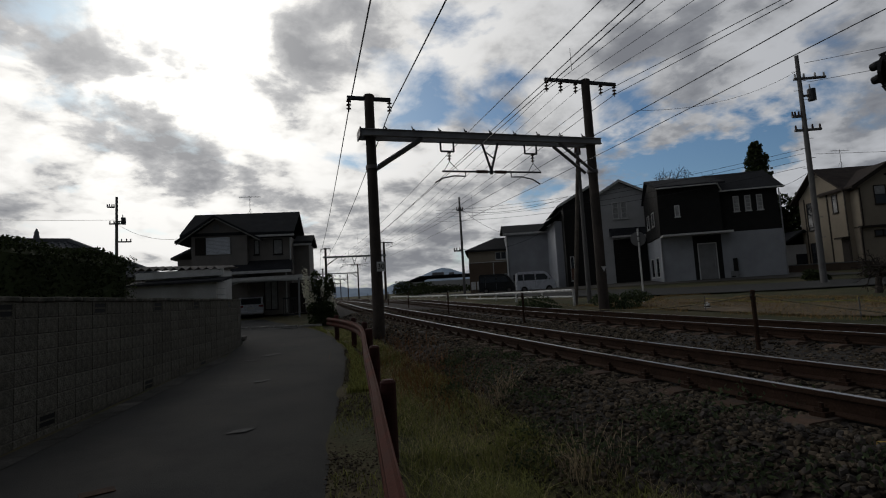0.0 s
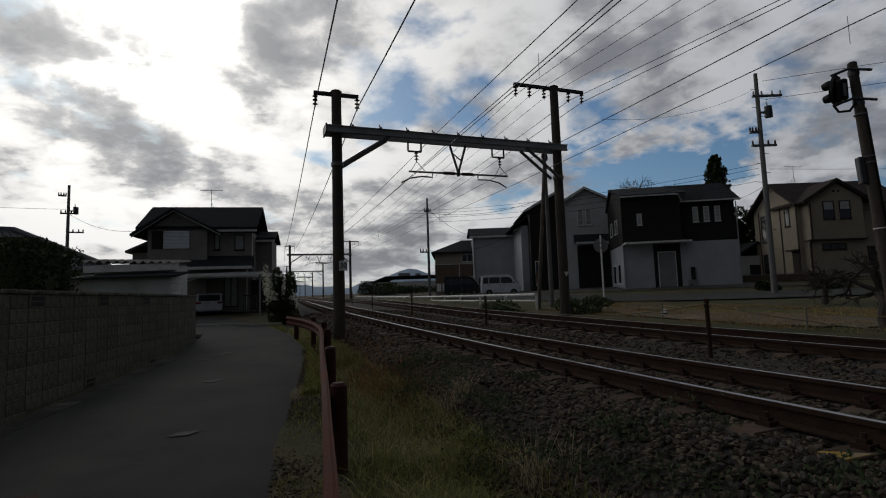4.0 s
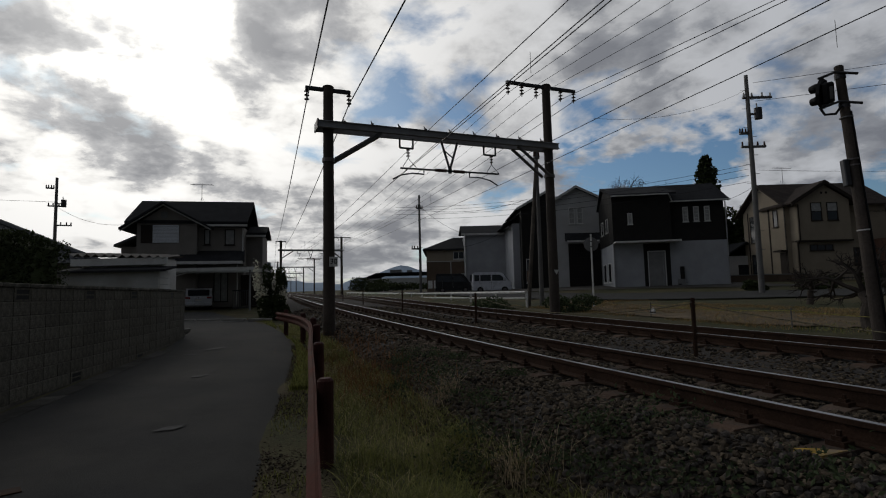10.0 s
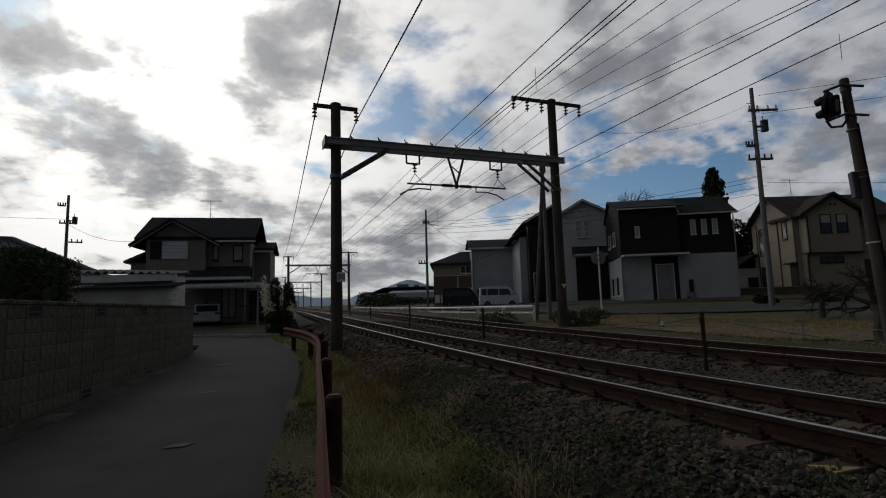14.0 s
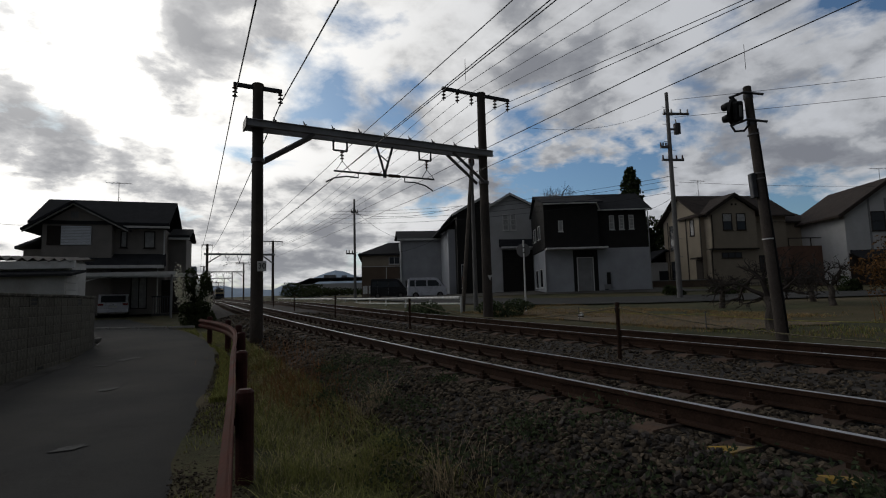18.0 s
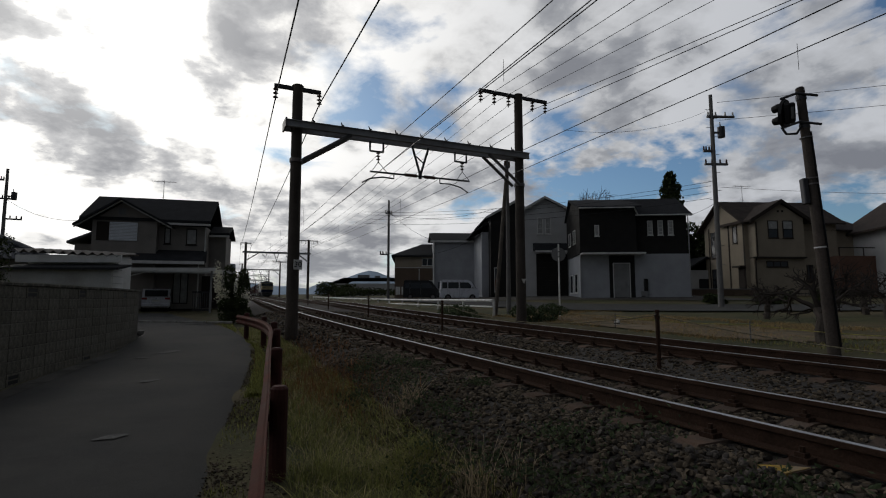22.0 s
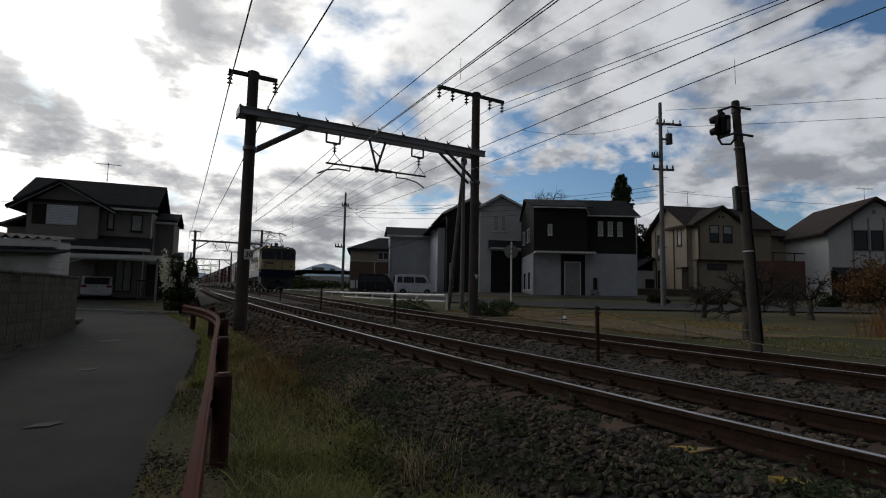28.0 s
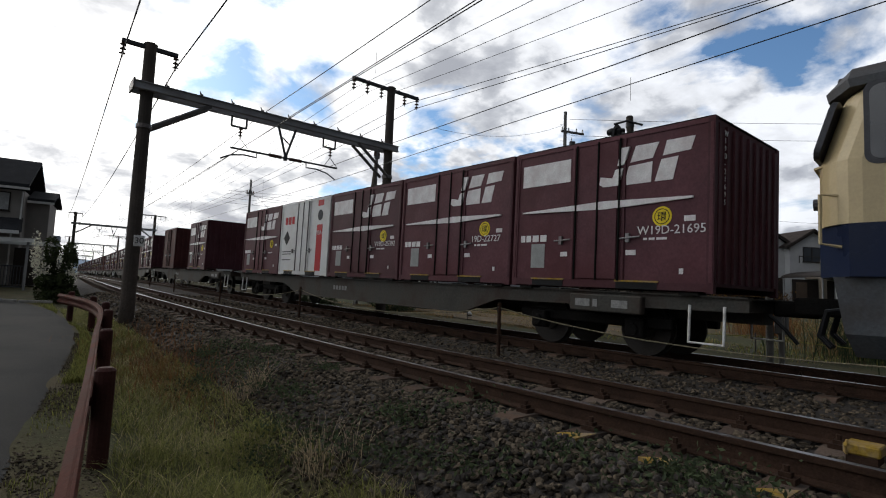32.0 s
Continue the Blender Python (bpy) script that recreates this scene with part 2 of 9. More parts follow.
def add_box(bm, lo, hi, bevel=0.0, m=None):
    x0, y0, z0 = lo
    x1, y1, z1 = hi
    vs = [bm.verts.new(p) for p in ((x0, y0, z0), (x1, y0, z0), (x1, y1, z0), (x0, y1, z0),
                                    (x0, y0, z1), (x1, y0, z1), (x1, y1, z1), (x0, y1, z1))]
    fs = [bm.faces.new([vs[i] for i in f]) for f in ((0, 3, 2, 1), (4, 5, 6, 7), (0, 1, 5, 4), (1, 2, 6, 5), (2, 3, 7, 6), (3, 0, 4, 7))]
    if bevel > 0:
        es = list({e for f in fs for e in f.edges})
        r = bmesh.ops.bevel(bm, geom=es, offset=bevel, segments=1, affect="EDGES", profile=0.5)
        vs = list({v for f in r["faces"] for v in f.verts} | {v for v in vs if v.is_valid})
    if m is not None:
        bmesh.ops.transform(bm, matrix=m, verts=vs)
    return bm


def box(lo, hi, bevel=0.0, m=None):
    return add_box(bmesh.new(), lo, hi, bevel, m)


def boxes(*items, bevel=0.0):
    bm = bmesh.new()
    for lo, hi in items:
        add_box(bm, lo, hi, bevel)
    return bm


def add_cyl(bm, a, b, r0, r1=None, n=10, caps=True):
    a, b = Vector(a), Vector(b)
    r1 = r0 if r1 is None else r1
    d = (b - a)
    if d.length < 1e-6:
        return bm
    d.normalize()
    u = d.orthogonal().normalized()
    w = d.cross(u)
    ring = []
    for p, r in ((a, r0), (b, r1)):
        ring.append([bm.verts.new(p + (u * math.cos(2 * math.pi * i / n) + w * math.sin(2 * math.pi * i / n)) * r) for i in range(n)])
    for i in range(n):
        j = (i + 1) % n
        bm.faces.new((ring[0][i], ring[0][j], ring[1][j], ring[1][i]))
    if caps:
        bm.faces.new(ring[0][::-1])
        bm.faces.new(ring[1])
    return bm


def cyl(a, b, r0, r1=None, n=10):
    return add_cyl(bmesh.new(), a, b, r0, r1, n)


def add_tube(bm, pts, r, n=6):
    """A bent round bar through the points."""
    pts = [Vector(p) for p in pts]
    prev = None
    u = None
    for i, p in enumerate(pts):
        d = (pts[min(i + 1, len(pts) - 1)] - pts[max(i - 1, 0)]).normalized()
        if u is None:
            u = d.orthogonal().normalized()
        else:
            u = (u - d * u.dot(d)).normalized()
        w = d.cross(u)
        rr = r[i] if isinstance(r, (list, tuple)) else r
        ring = [bm.verts.new(p + (u * math.cos(2 * math.pi * k / n) + w * math.sin(2 * math.pi * k / n)) * rr) for k in range(n)]
        if prev:
            for k in range(n):
                j = (k + 1) % n
                bm.faces.new((prev[k], prev[j], ring[j], ring[k]))
        else:
            bm.faces.new(ring[::-1])
        prev = ring
    bm.faces.new(prev)
    return bm


def tube(pts, r, n=6):
    return add_tube(bmesh.new(), pts, r, n)


def add_prism(bm, poly, a, b, axis="y"):
    """A flat outline drawn out between a and b along an axis. poly: pairs (x, z) for y, (y, z) for x, (x, y) for z."""
    def at(p, t):
        return {"y": (p[0], t, p[1]), "x": (t, p[0], p[1]), "z": (p[0], p[1], t)}[axis]
    r0 = [bm.verts.new(at(p, a)) for p in poly]
    r1 = [bm.verts.new(at(p, b)) for p in poly]
    n = len(poly)
    for i in range(n):
        j = (i + 1) % n
        bm.faces.new((r0[i], r0[j], r1[j], r1[i]))
    bm.faces.new(r0[::-1])
    bm.faces.new(r1)
    bmesh.ops.recalc_face_normals(bm, faces=bm.faces[:])
    return bm


def prism(poly, a, b, axis="y"):
    return add_prism(bmesh.new(), poly, a, b, axis)


# ======== the line of the track ========
SPACING, RAIL_TOP = 3.78, 0.651
KNOTS = [(-40, 10.5, 0.55), (-20, 6.3, 0.57), (-10, 4.8, 0.60), (-5, 4.31, 0.62), (0, 4.17, 0.651), (5, 4.25, 0.70), (10, 4.42, 0.782),
         (15, 4.57, 0.89), (20, 4.68, 1.03), (26, 4.85, 1.20), (32, 5.22, 1.35), (45, 6.5, 1.50), (66, 8.6, 1.66), (80, 9.9, 1.8), (108, 12.4, 2.08),
         (168, 17.6, 2.68), (320, 30.5, 3.9), (900, 80.0, 8.5)]


def track_at(y):
    """Place and heading of the near track's centre at y: x, z, dx/dy, dz/dy."""
    k = KNOTS
    i = 0
    while i < len(k) - 2 and y > k[i + 1][0]:
        i += 1

    def slope(j, c):
        if j == 0 or j == len(k) - 1:
            a, b = (k[0], k[1]) if j == 0 else (k[-2], k[-1])
            return (b[c] - a[c]) / (b[0] - a[0])
        h0, h1 = k[j][0] - k[j - 1][0], k[j + 1][0] - k[j][0]
        s0, s1 = (k[j][c] - k[j - 1][c]) / h0, (k[j + 1][c] - k[j][c]) / h1
        return (s0 * h1 + s1 * h0) / (h0 + h1)
    y0, y1 = k[i][0], k[i + 1][0]
    h = y1 - y0
    t = (y - y0) / h
    out = []
    for c in (1, 2):
        a, b, ma, mb = k[i][c], k[i + 1][c], slope(i, c) * h, slope(i + 1, c) * h
        v = (2 * t**3 - 3 * t * t + 1) * a + (t**3 - 2 * t * t + t) * ma + (3 * t * t - 2 * t**3) * b + (t**3 - t * t) * mb
        dv = ((6 * t * t - 6 * t) * a + (3 * t * t - 4 * t + 1) * ma + (6 * t - 6 * t * t) * b + (3 * t * t - 2 * t) * mb) / h
        out.append((v, dv))
    return out[0][0], out[1][0], out[0][1], out[1][1]


def track_point(y, off=0.0, dz=0.0):
    """Point at a side step off (right positive) from the near track's centre; dz over the rail head."""
    x, z, dx, _ = track_at(y)
    n = math.hypot(1, dx)
    return Vector((x + off / n, y - off * dx / n, z + dz))


def lateral(x, y):
    """Side step of a plan point from the near track, and its y along the track."""
    yy = y
    for _ in range(4):
        tx, _, dx, _ = track_at(yy)
        n = math.hypot(1, dx)
        off = ((x - tx) - (y - yy) * dx) / n
        along = ((x - tx) * dx + (y - yy)) / n
        yy += along / n
    return off, yy

# ======== ground, road, track bed ========
VIEW_AZ = 23.19        # the houses stand square to this bearing


def cpoint(across, ahead, z=0.0):
    a = radians(VIEW_AZ)
    return Vector((across * math.cos(a) + ahead * math.sin(a), -across * math.sin(a) + ahead * math.cos(a), z))


def cpose(across, ahead, z, turn=0.0):
    p = cpoint(across, ahead, z)
    return pose(p.x, p.y, p.z, 0, 0, -VIEW_AZ + turn)


def interp(x, rows):
    return float(np.interp(x, [r[0] for r in rows], [r[1] for r in rows]))


ROAD_RISE = [(-60, 0), (3, 0), (6, 0.08), (12, 0.26), (18, 0.40), (25, 0.62), (33, 0.90), (45, 1.15), (66, 1.5), (110, 2.0), (166, 2.55), (900, 8.2)]
FAR_RISE = [(5.0, 0.58), (6.4, 0.66), (9, 0.68), (12, 0.72), (16, 0.85), (20, 0.98), (26, 1.15), (34, 1.25), (45, 1.35), (900, 1.6)]


def smooth(a, b, x):
    t = min(1.0, max(0.0, (x - a) / (b - a)))
    return t * t * (3 - 2 * t)


def ground_z(x, y):
    u, yy = lateral(x, max(-38.0, min(880.0, y)))
    rail = track_at(yy)[1]
    bed = rail - 0.185
    left = interp(yy, ROAD_RISE)
    right = interp(u, FAR_RISE) + (rail - 0.78) * 1.2
    if u < 1.9:
        k = smooth(-2.55, -1.15, u)
        z = left + (bed - left) * k
        if yy < 40:    # the verge hollows a little beside the ballast
            z -= 0.10 * math.exp(-((u + 2.35) / 0.45) ** 2)
    else:
        k = smooth(4.95, 6.2, u)
        z = bed + (right - bed) * k
        z -= 0.04 * math.exp(-((u - 1.93) / 0.6) ** 2)
    return z


def axis_values(stops):
    out = []
    for a, b, step in stops:
        n = max(1, round((b - a) / step))
        out += [a + (b - a) * i / n for i in range(n)]
    return out + [stops[-1][1]]


def build_ground():
    # columns are side steps from the track, rows run along it
    us = axis_values([(-900, -200, 140), (-200, -40, 16), (-40, -12, 2.0), (-12, -3, 0.5), (-3, 6.6, 0.15), (6.6, 14, 0.4), (14, 50, 1.8), (50, 200, 15), (200, 900, 100)])
    ys = axis_values([(-38, -6, 4.0), (-6, 12, 0.25), (12, 30, 0.7), (30, 70, 2.0), (70, 200, 8), (200, 880, 68)])
    verts, faces = [], []
    for j, y in enumerate(ys):
        for u in us:
            p = track_point(y, u)
            if abs(u) > 60:
                z = interp(y, ROAD_RISE) + 0.2 if u < 0 else (track_at(y)[1] - 0.78) * 1.2 + interp(u, FAR_RISE)
            else:
                z = ground_z(p.x, p.y)
            verts.append((p.x, p.y, z + 0.025 * noise.noise(Vector((p.x * 0.9, p.y * 0.9, 0)))))
    w = len(us)
    mats = []
    for j in range(len(ys) - 1):
        for i in range(w - 1):
            faces.append((j * w + i, j * w + i + 1, (j + 1) * w + i + 1, (j + 1) * w + i))
            uc = (us[i] + us[i + 1]) / 2
            mats.append(1 if -2.0 < uc < 5.6 else 0)
    me = bpy.data.meshes.new("ground")
    me.from_pydata(verts, [], faces)
    me.materials.append(ground_mat())
    me.materials.append(mat("ballast_bed", (0.052, 0.046, 0.041), 0.95, var=0.5, scale=6, fine=28, bump=1.0, bump_scale=26))
    for p, k in zip(me.polygons, mats):
        p.material_index = k
        p.use_smooth = True
    ob = new("ground", me)
    tagged(ob, "rough grass verge and gravel ground beside the railway", "ground", kind="structure")
    return ob


def ground_mat():
    m = mat("grass_ground", (0.060, 0.062, 0.030), 0.95, var=0.45, scale=1.1, fine=30, bump=0.8, stain=(0.11, 0.085, 0.048), stain_scale=0.35, stain_amt=0.9)
    return m


build_ground()

# ======== colours of the railway ========
M_RUST = mat("rail_rust", (0.050, 0.029, 0.020), 0.85, 0.2, var=0.4, scale=5, fine=60, bump=0.3)
M_SHINE = mat("rail_head", (0.34, 0.34, 0.35), 0.34, 1.0, var=0.15, scale=8, fine=90, bump=0.05)
M_SLEEPER = mat("sleeper_concrete", (0.092, 0.077, 0.066), 0.95, var=0.35, scale=6, fine=50, bump=0.5, stain=(0.10, 0.06, 0.04), stain_scale=3, stain_amt=0.8, obj_var=0.25)
M_YELLOW = mat("worn_yellow_paint", (0.34, 0.22, 0.035), 0.8, var=0.3, scale=9, fine=40, stain=(0.25, 0.2, 0.15), stain_scale=7, stain_amt=0.9)
M_POLE = mat("stained_concrete_pole", (0.085, 0.07, 0.06), 0.85, var=0.3, scale=1.5, fine=30, bump=0.3, stain=(0.05, 0.045, 0.04), stain_scale=0.8, stain_amt=0.8)
M_STEEL = mat("weathered_galvanised_steel", (0.17, 0.17, 0.175), 0.55, 0.6, var=0.3, scale=4, fine=50, bump=0.15, stain=(0.12, 0.07, 0.05), stain_scale=2, stain_amt=0.5)
M_BEAM = mat("galvanised_beam", (0.36, 0.365, 0.38), 0.5, 0.2, var=0.2, scale=2, fine=40, bump=0.1, stain=(0.18, 0.16, 0.15), stain_scale=1.2, stain_amt=0.6)
M_DARKSTEEL = mat("dark_painted_steel", (0.05, 0.05, 0.055), 0.5, 0.5, var=0.3, scale=4, fine=60, bump=0.1)
M_INSUL = mat("brown_porcelain", (0.07, 0.035, 0.025), 0.25, var=0.2, scale=8, fine=60, bump=0.0)
M_WIRE = mat("dark_wire", (0.03, 0.03, 0.032), 0.5, 0.6, var=0.2, bump=0.0)
M_WHITE = mat("white_enamel", (0.78, 0.78, 0.76), 0.5, var=0.12, scale=6, fine=50, bump=0.05, stain=(0.4, 0.36, 0.3), stain_scale=5, stain_amt=0.5)
M_BLACK = mat("black_enamel", (0.012, 0.012, 0.013), 0.5, var=0.2, bump=0.0)
M_CONC = mat("pale_concrete", (0.30, 0.29, 0.27), 0.9, var=0.25, scale=2, fine=40, bump=0.35, stain=(0.14, 0.13, 0.12), stain_scale=1.2, stain_amt=0.7)

GAUGE = 1.067
HALF = GAUGE / 2 + 0.03
# rail outline: side step and height under the head's top
RAIL_OUT = [(-0.064, -0.153), (0.064, -0.153), (0.064, -0.142), (0.012, -0.125), (0.009, -0.045), (0.032, -0.036),
            (0.032, -0.004), (0.026, 0.0), (-0.026, 0.0), (-0.032, -0.004), (-0.032, -0.036), (-0.009, -0.045), (-0.012, -0.125), (-0.064, -0.142)]


def rail_mesh(off, ys):
    bm = bmesh.new()
    prev = None
    for y in ys:
        p = track_point(y, off)
        _, _, dx, _ = track_at(y)
        n = math.hypot(1, dx)
        side = Vector((1 / n, -dx / n, 0))
        ring = [bm.verts.new(p + side * a + Vector((0, 0, h))) for a, h in RAIL_OUT]
        if prev:
            k = len(ring)
            for i in range(k):
                j = (i + 1) % k
                f = bm.faces.new((prev[i], prev[j], ring[j], ring[i]))
                f.material_index = 1 if i == 7 else 0
        prev = ring
    bmesh.ops.recalc_face_normals(bm, faces=bm.faces[:])
    return bm


def sleeper_mesh(material):
    # prestressed sleeper: deeper under the rails, lower in the middle
    bm = bmesh.new()
    prof = [(-1.0, 0.11), (-0.92, 0.15), (-0.40, 0.15), (-0.22, 0.115), (0.22, 0.115), (0.40, 0.15), (0.92, 0.15), (1.0, 0.11)]
    rings = []
    for x, h in prof:
        rings.append([bm.verts.new(v) for v in ((x, -0.13, -0.05), (x, 0.13, -0.05), (x, 0.10, h), (x, -0.10, h))])
    for a, b in zip(rings, rings[1:]):
        for i in range(4):
            j = (i + 1) % 4
            bm.faces.new((a[i], a[j], b[j], b[i]))
    bm.faces.new(rings[0][::-1])
    bm.faces.new(rings[-1])
    bmesh.ops.recalc_face_normals(bm, faces=bm.faces[:])
    me = bpy.data.meshes.new("sleeper")
    bm.to_mesh(me)
    bm.free()
    me.materials.append(material)
    return me


def clip_mesh():
    bm = boxes(((-0.05, -0.055, 0.0), (0.05, 0.055, 0.035)), ((-0.03, -0.03, 0.035), (0.03, 0.03, 0.06)))
    add_cyl(bm, (0, 0, 0.05), (0, 0, 0.095), 0.018, n=6)
    me = bpy.data.meshes.new("rail_clip")
    bm.to_mesh(me)
    bm.free()
    me.materials.append(M_RUST)
    return me


SLEEPER_ME, CLIP_ME = sleeper_mesh(M_SLEEPER), clip_mesh()


def build_track(shift, label):
    tr = thing("railway_track", label, "track", kind="structure")
    ys = axis_values([(-36, -6, 2), (-6, 30, 0.75), (30, 70, 2), (70, 330, 10)])
    for off in (-HALF, HALF):
        part("rail", rail_mesh(shift + off, ys), [M_RUST, M_SHINE], tr, "rusty steel rail with a polished head")
    y, i = -6.0, 0
    verts, faces = [], []
    while y < 150:
        p = track_point(y, shift, -0.153 - 0.152)
        rz = -math.degrees(math.atan(track_at(y)[2]))
        m = pose(p.x, p.y, p.z, 0, 0, rz + random.uniform(-0.6, 0.6))
        if y < 46:
            paint = shift == 0 and 0.2 < y < 2.3
            s = new("sleeper", SLEEPER_ME)
            s.parent = tr
            s.matrix_basis = m
            if paint:
                w = random.uniform(0.14, 0.24)
                part("paint", prism([(-0.985, -0.085), (-0.985 + w, -0.09), (-0.985 + 0.5 * w, 0.02), (-0.975, 0.085)], 0.123, 0.1545, "z"), M_YELLOW, s, "worn yellow paint on the sleeper end")
            if y < 22:
                for cx in (-HALF - 0.105, -HALF + 0.105, HALF - 0.105, HALF + 0.105):
                    c = new("rail_clip", CLIP_ME)
                    c.parent = s
                    c.matrix_basis = pose(cx, 0, 0.148)
        else:
            b = len(verts)
            verts += [tuple(m @ Vector(v)) for v in ((-1, -0.11, 0.15), (1, -0.11, 0.15), (1, 0.11, 0.15), (-1, 0.11, 0.15),
                                                     (-1, -0.11, 0), (1, -0.11, 0), (1, 0.11, 0), (-1, 0.11, 0))]
            faces += [tuple(b + k for k in f) for f in ((0, 1, 2, 3), (4, 5, 1, 0), (5, 6, 2, 1), (6, 7, 3, 2), (7, 4, 0, 3))]
        y += 0.62
        i += 1
    me = bpy.data.meshes.new("distant_sleepers")
    me.from_pydata(verts, [], faces)
    me.materials.append(M_SLEEPER)
    far = new("distant_sleepers", me)
    far.parent = tr
    tagged(far, kind="stuff")
    return tr


build_track(0.0, "near railway track with rusty rails on concrete sleepers")
build_track(SPACING, "far railway track with rusty rails on concrete sleepers")

# small yellow marker box on the near track's far rail
p = track_point(0.62, 0.08, -0.10)
mk = thing("rail_marker", "small worn yellow marker block clamped beside a rail", "marker", pose(p.x, p.y, p.z, 0, 0, -2) @ Matrix.Scale(0.72, 4))
part("cover", box((-0.05, -0.13, 0.02), (0.20, 0.13, 0.11), 0.012), M_YELLOW, mk)
part("base", box((-0.04, -0.11, -0.05), (0.18, 0.11, 0.02)), M_RUST, mk)
part("clamp", tube([(-0.06, 0.10, 0.02), (-0.09, 0.10, 0.09), (-0.03, 0.10, 0.13)], 0.012), M_YELLOW, mk)


# ======== portal of the overhead line ========
def insulator(bm, top, n=3, r=0.055, pitch=0.085):
    """A string of porcelain discs on a rod, turned in one piece."""
    x, y, z = top
    pts, rs = [(x, y, z)], [0.014]
    for i in range(n):
        c = z - 0.035 - i * pitch
        for dz, k in ((0.012, 0.018), (0.004, r * 0.7), (-0.018, r), (-0.022, 0.02)):
            pts.append((x, y, c + dz))
            rs.append(k)
    pts.append((x, y, z - n * pitch - 0.03))
    rs.append(0.014)
    add_tube(bm, pts, rs, 10)
    return bm


def ibeam(bm, x0, x1, z, h=0.22, w=0.22, y=0.0):
    add_box(bm, (x0, y - w / 2, z + h / 2 - 0.02), (x1, y + w / 2, z + h / 2))
    add_box(bm, (x0, y - w / 2, z - h / 2), (x1, y + w / 2, z - h / 2 + 0.02))
    add_box(bm, (x0, y - 0.012, z - h / 2 + 0.02), (x1, y + 0.012, z + h / 2 - 0.02))
    return bm


def build_portal(m, xl=-1.83, xr=5.28, zl=-0.40, zr=-0.10, beam_z=5.30, top_l=6.42, top_r=7.38, plate=True, label=""):
    """Portal over both tracks; x across, heights over the near rail head. Beam, two masts, arms and the hangers of the wires."""
    po = thing("catenary_portal", label or "concrete masts with a steel beam carrying the overhead line", "catenary portal", m, group="portals over the line")
    for x, z0, zt, nm in ((xl, zl, top_l, "mast"), (xr, zr, top_r, "mast")):
        ms = part(nm, cyl((x, 0, z0), (x, 0, zt), 0.165, 0.135, 16), M_POLE, po, "dark stained concrete mast", smooth=False)
        part("cap", cyl((x, 0, zt), (x, 0, zt + 0.03), 0.16, 0.13, 14), M_POLE, ms)
        for zb in (beam_z - 0.02, beam_z - 0.95):
            part("band", cyl((x, 0, zb - 0.05), (x, 0, zb + 0.05), 0.172, 0.172, 14), M_STEEL, ms)
    bm = ibeam(bmesh.new(), xl - 0.3, xr + 0.25, beam_z, h=0.19, w=0.12, y=-0.21)
    part("beam", bm, M_BEAM, po, "grey galvanised steel cross beam")
    part("beam", ibeam(bmesh.new(), xl - 0.3, xr + 0.25, beam_z, h=0.19, w=0.12, y=0.21), M_BEAM, po)
    part("beam_end", box((xl - 0.34, -0.30, beam_z - 0.12), (xl - 0.30, 0.30, beam_z + 0.12)), M_STEEL, po)
    for i in range(9):
        bm = bmesh.new()
        x = xl + 0.4 + i * (xr - xl - 0.8) / 8
        add_box(bm, (x - 0.03, -0.3, beam_z + 0.095), (x + 0.03, 0.3, beam_z + 0.12))
        add_cyl(bm, (x, -0.21, beam_z + 0.12), (x - 0.04, -0.21, beam_z + 0.22), 0.03, 0.008, 5)
        part("tie_plate", bm, M_STEEL, po)
    for y in (-0.19, 0.19):
        part("brace", tube([(xl + 0.16, y, beam_z - 0.95), (xl + 1.45, y, beam_z - 0.10)], 0.055, 6), M_STEEL, po)
        part("brace", tube([(xr - 0.14, y, beam_z - 0.95), (xr - 1.25, y, beam_z - 0.10)], 0.05, 6), M_STEEL, po)
    # arms on the mast heads
    for x, a, b, z, ins in ((xl, -0.62, 0.62, top_l - 0.08, (-0.58, 0.58)), (xr, -1.48, 1.14, top_r - 0.06, (-1.42, -0.92, -0.38, 0.56, 1.08))):
        arm = part("cross_arm", boxes(((x + a, -0.05, z - 0.05), (x + b, 0.05, z + 0.05)), bevel=0.008), M_DARKSTEEL, po)
        for k in ins:
            part("insulator", insulator(bmesh.new(), (x + k, 0, z - 0.05), 3, 0.075, 0.11), M_INSUL, arm)
    # frames under the beam with hanging insulators, V bracket and steady arms
    for x in (0.42, 3.13):
        fr = bmesh.new()
        for a, b in (((x - 0.2, 0, beam_z - 0.14), (x - 0.2, 0, beam_z - 0.42)), ((x + 0.2, 0, beam_z - 0.14), (x + 0.2, 0, beam_z - 0.42)),
                     ((x - 0.2, 0, beam_z - 0.42), (x + 0.2, 0, beam_z - 0.42))):
            add_cyl(fr, a, b, 0.028, n=6)
        hg = part("hanger_frame", fr, M_DARKSTEEL, po)
        part("insulator", insulator(bmesh.new(), (x + 0.05, 0, beam_z - 0.42), 3, 0.065, 0.09), M_INSUL, hg)
        part("dropper", tube([(x + 0.05, 0, beam_z - 0.72), (x + 0.30, 0, beam_z - 0.98)], 0.01, 5), M_WIRE, hg)
        part("dropper", tube([(x + 0.05, 0, beam_z - 0.72), (x - 0.12, 0, beam_z - 0.98)], 0.01, 5), M_WIRE, hg)
    xv = 1.78
    vb = bmesh.new()
    for d in (-0.26, 0.26):
        add_cyl(vb, (xv + d, 0, beam_z - 0.13), (xv, 0, beam_z - 0.98), 0.035, n=6)
    add_cyl(vb, (xv - 0.13, 0, beam_z - 0.42), (xv + 0.1, 0, beam_z - 0.60), 0.02, n=6)
    add_cyl(vb, (xv, 0, beam_z - 1.08), (xv, 0, beam_z - 0.9), 0.06, n=8)
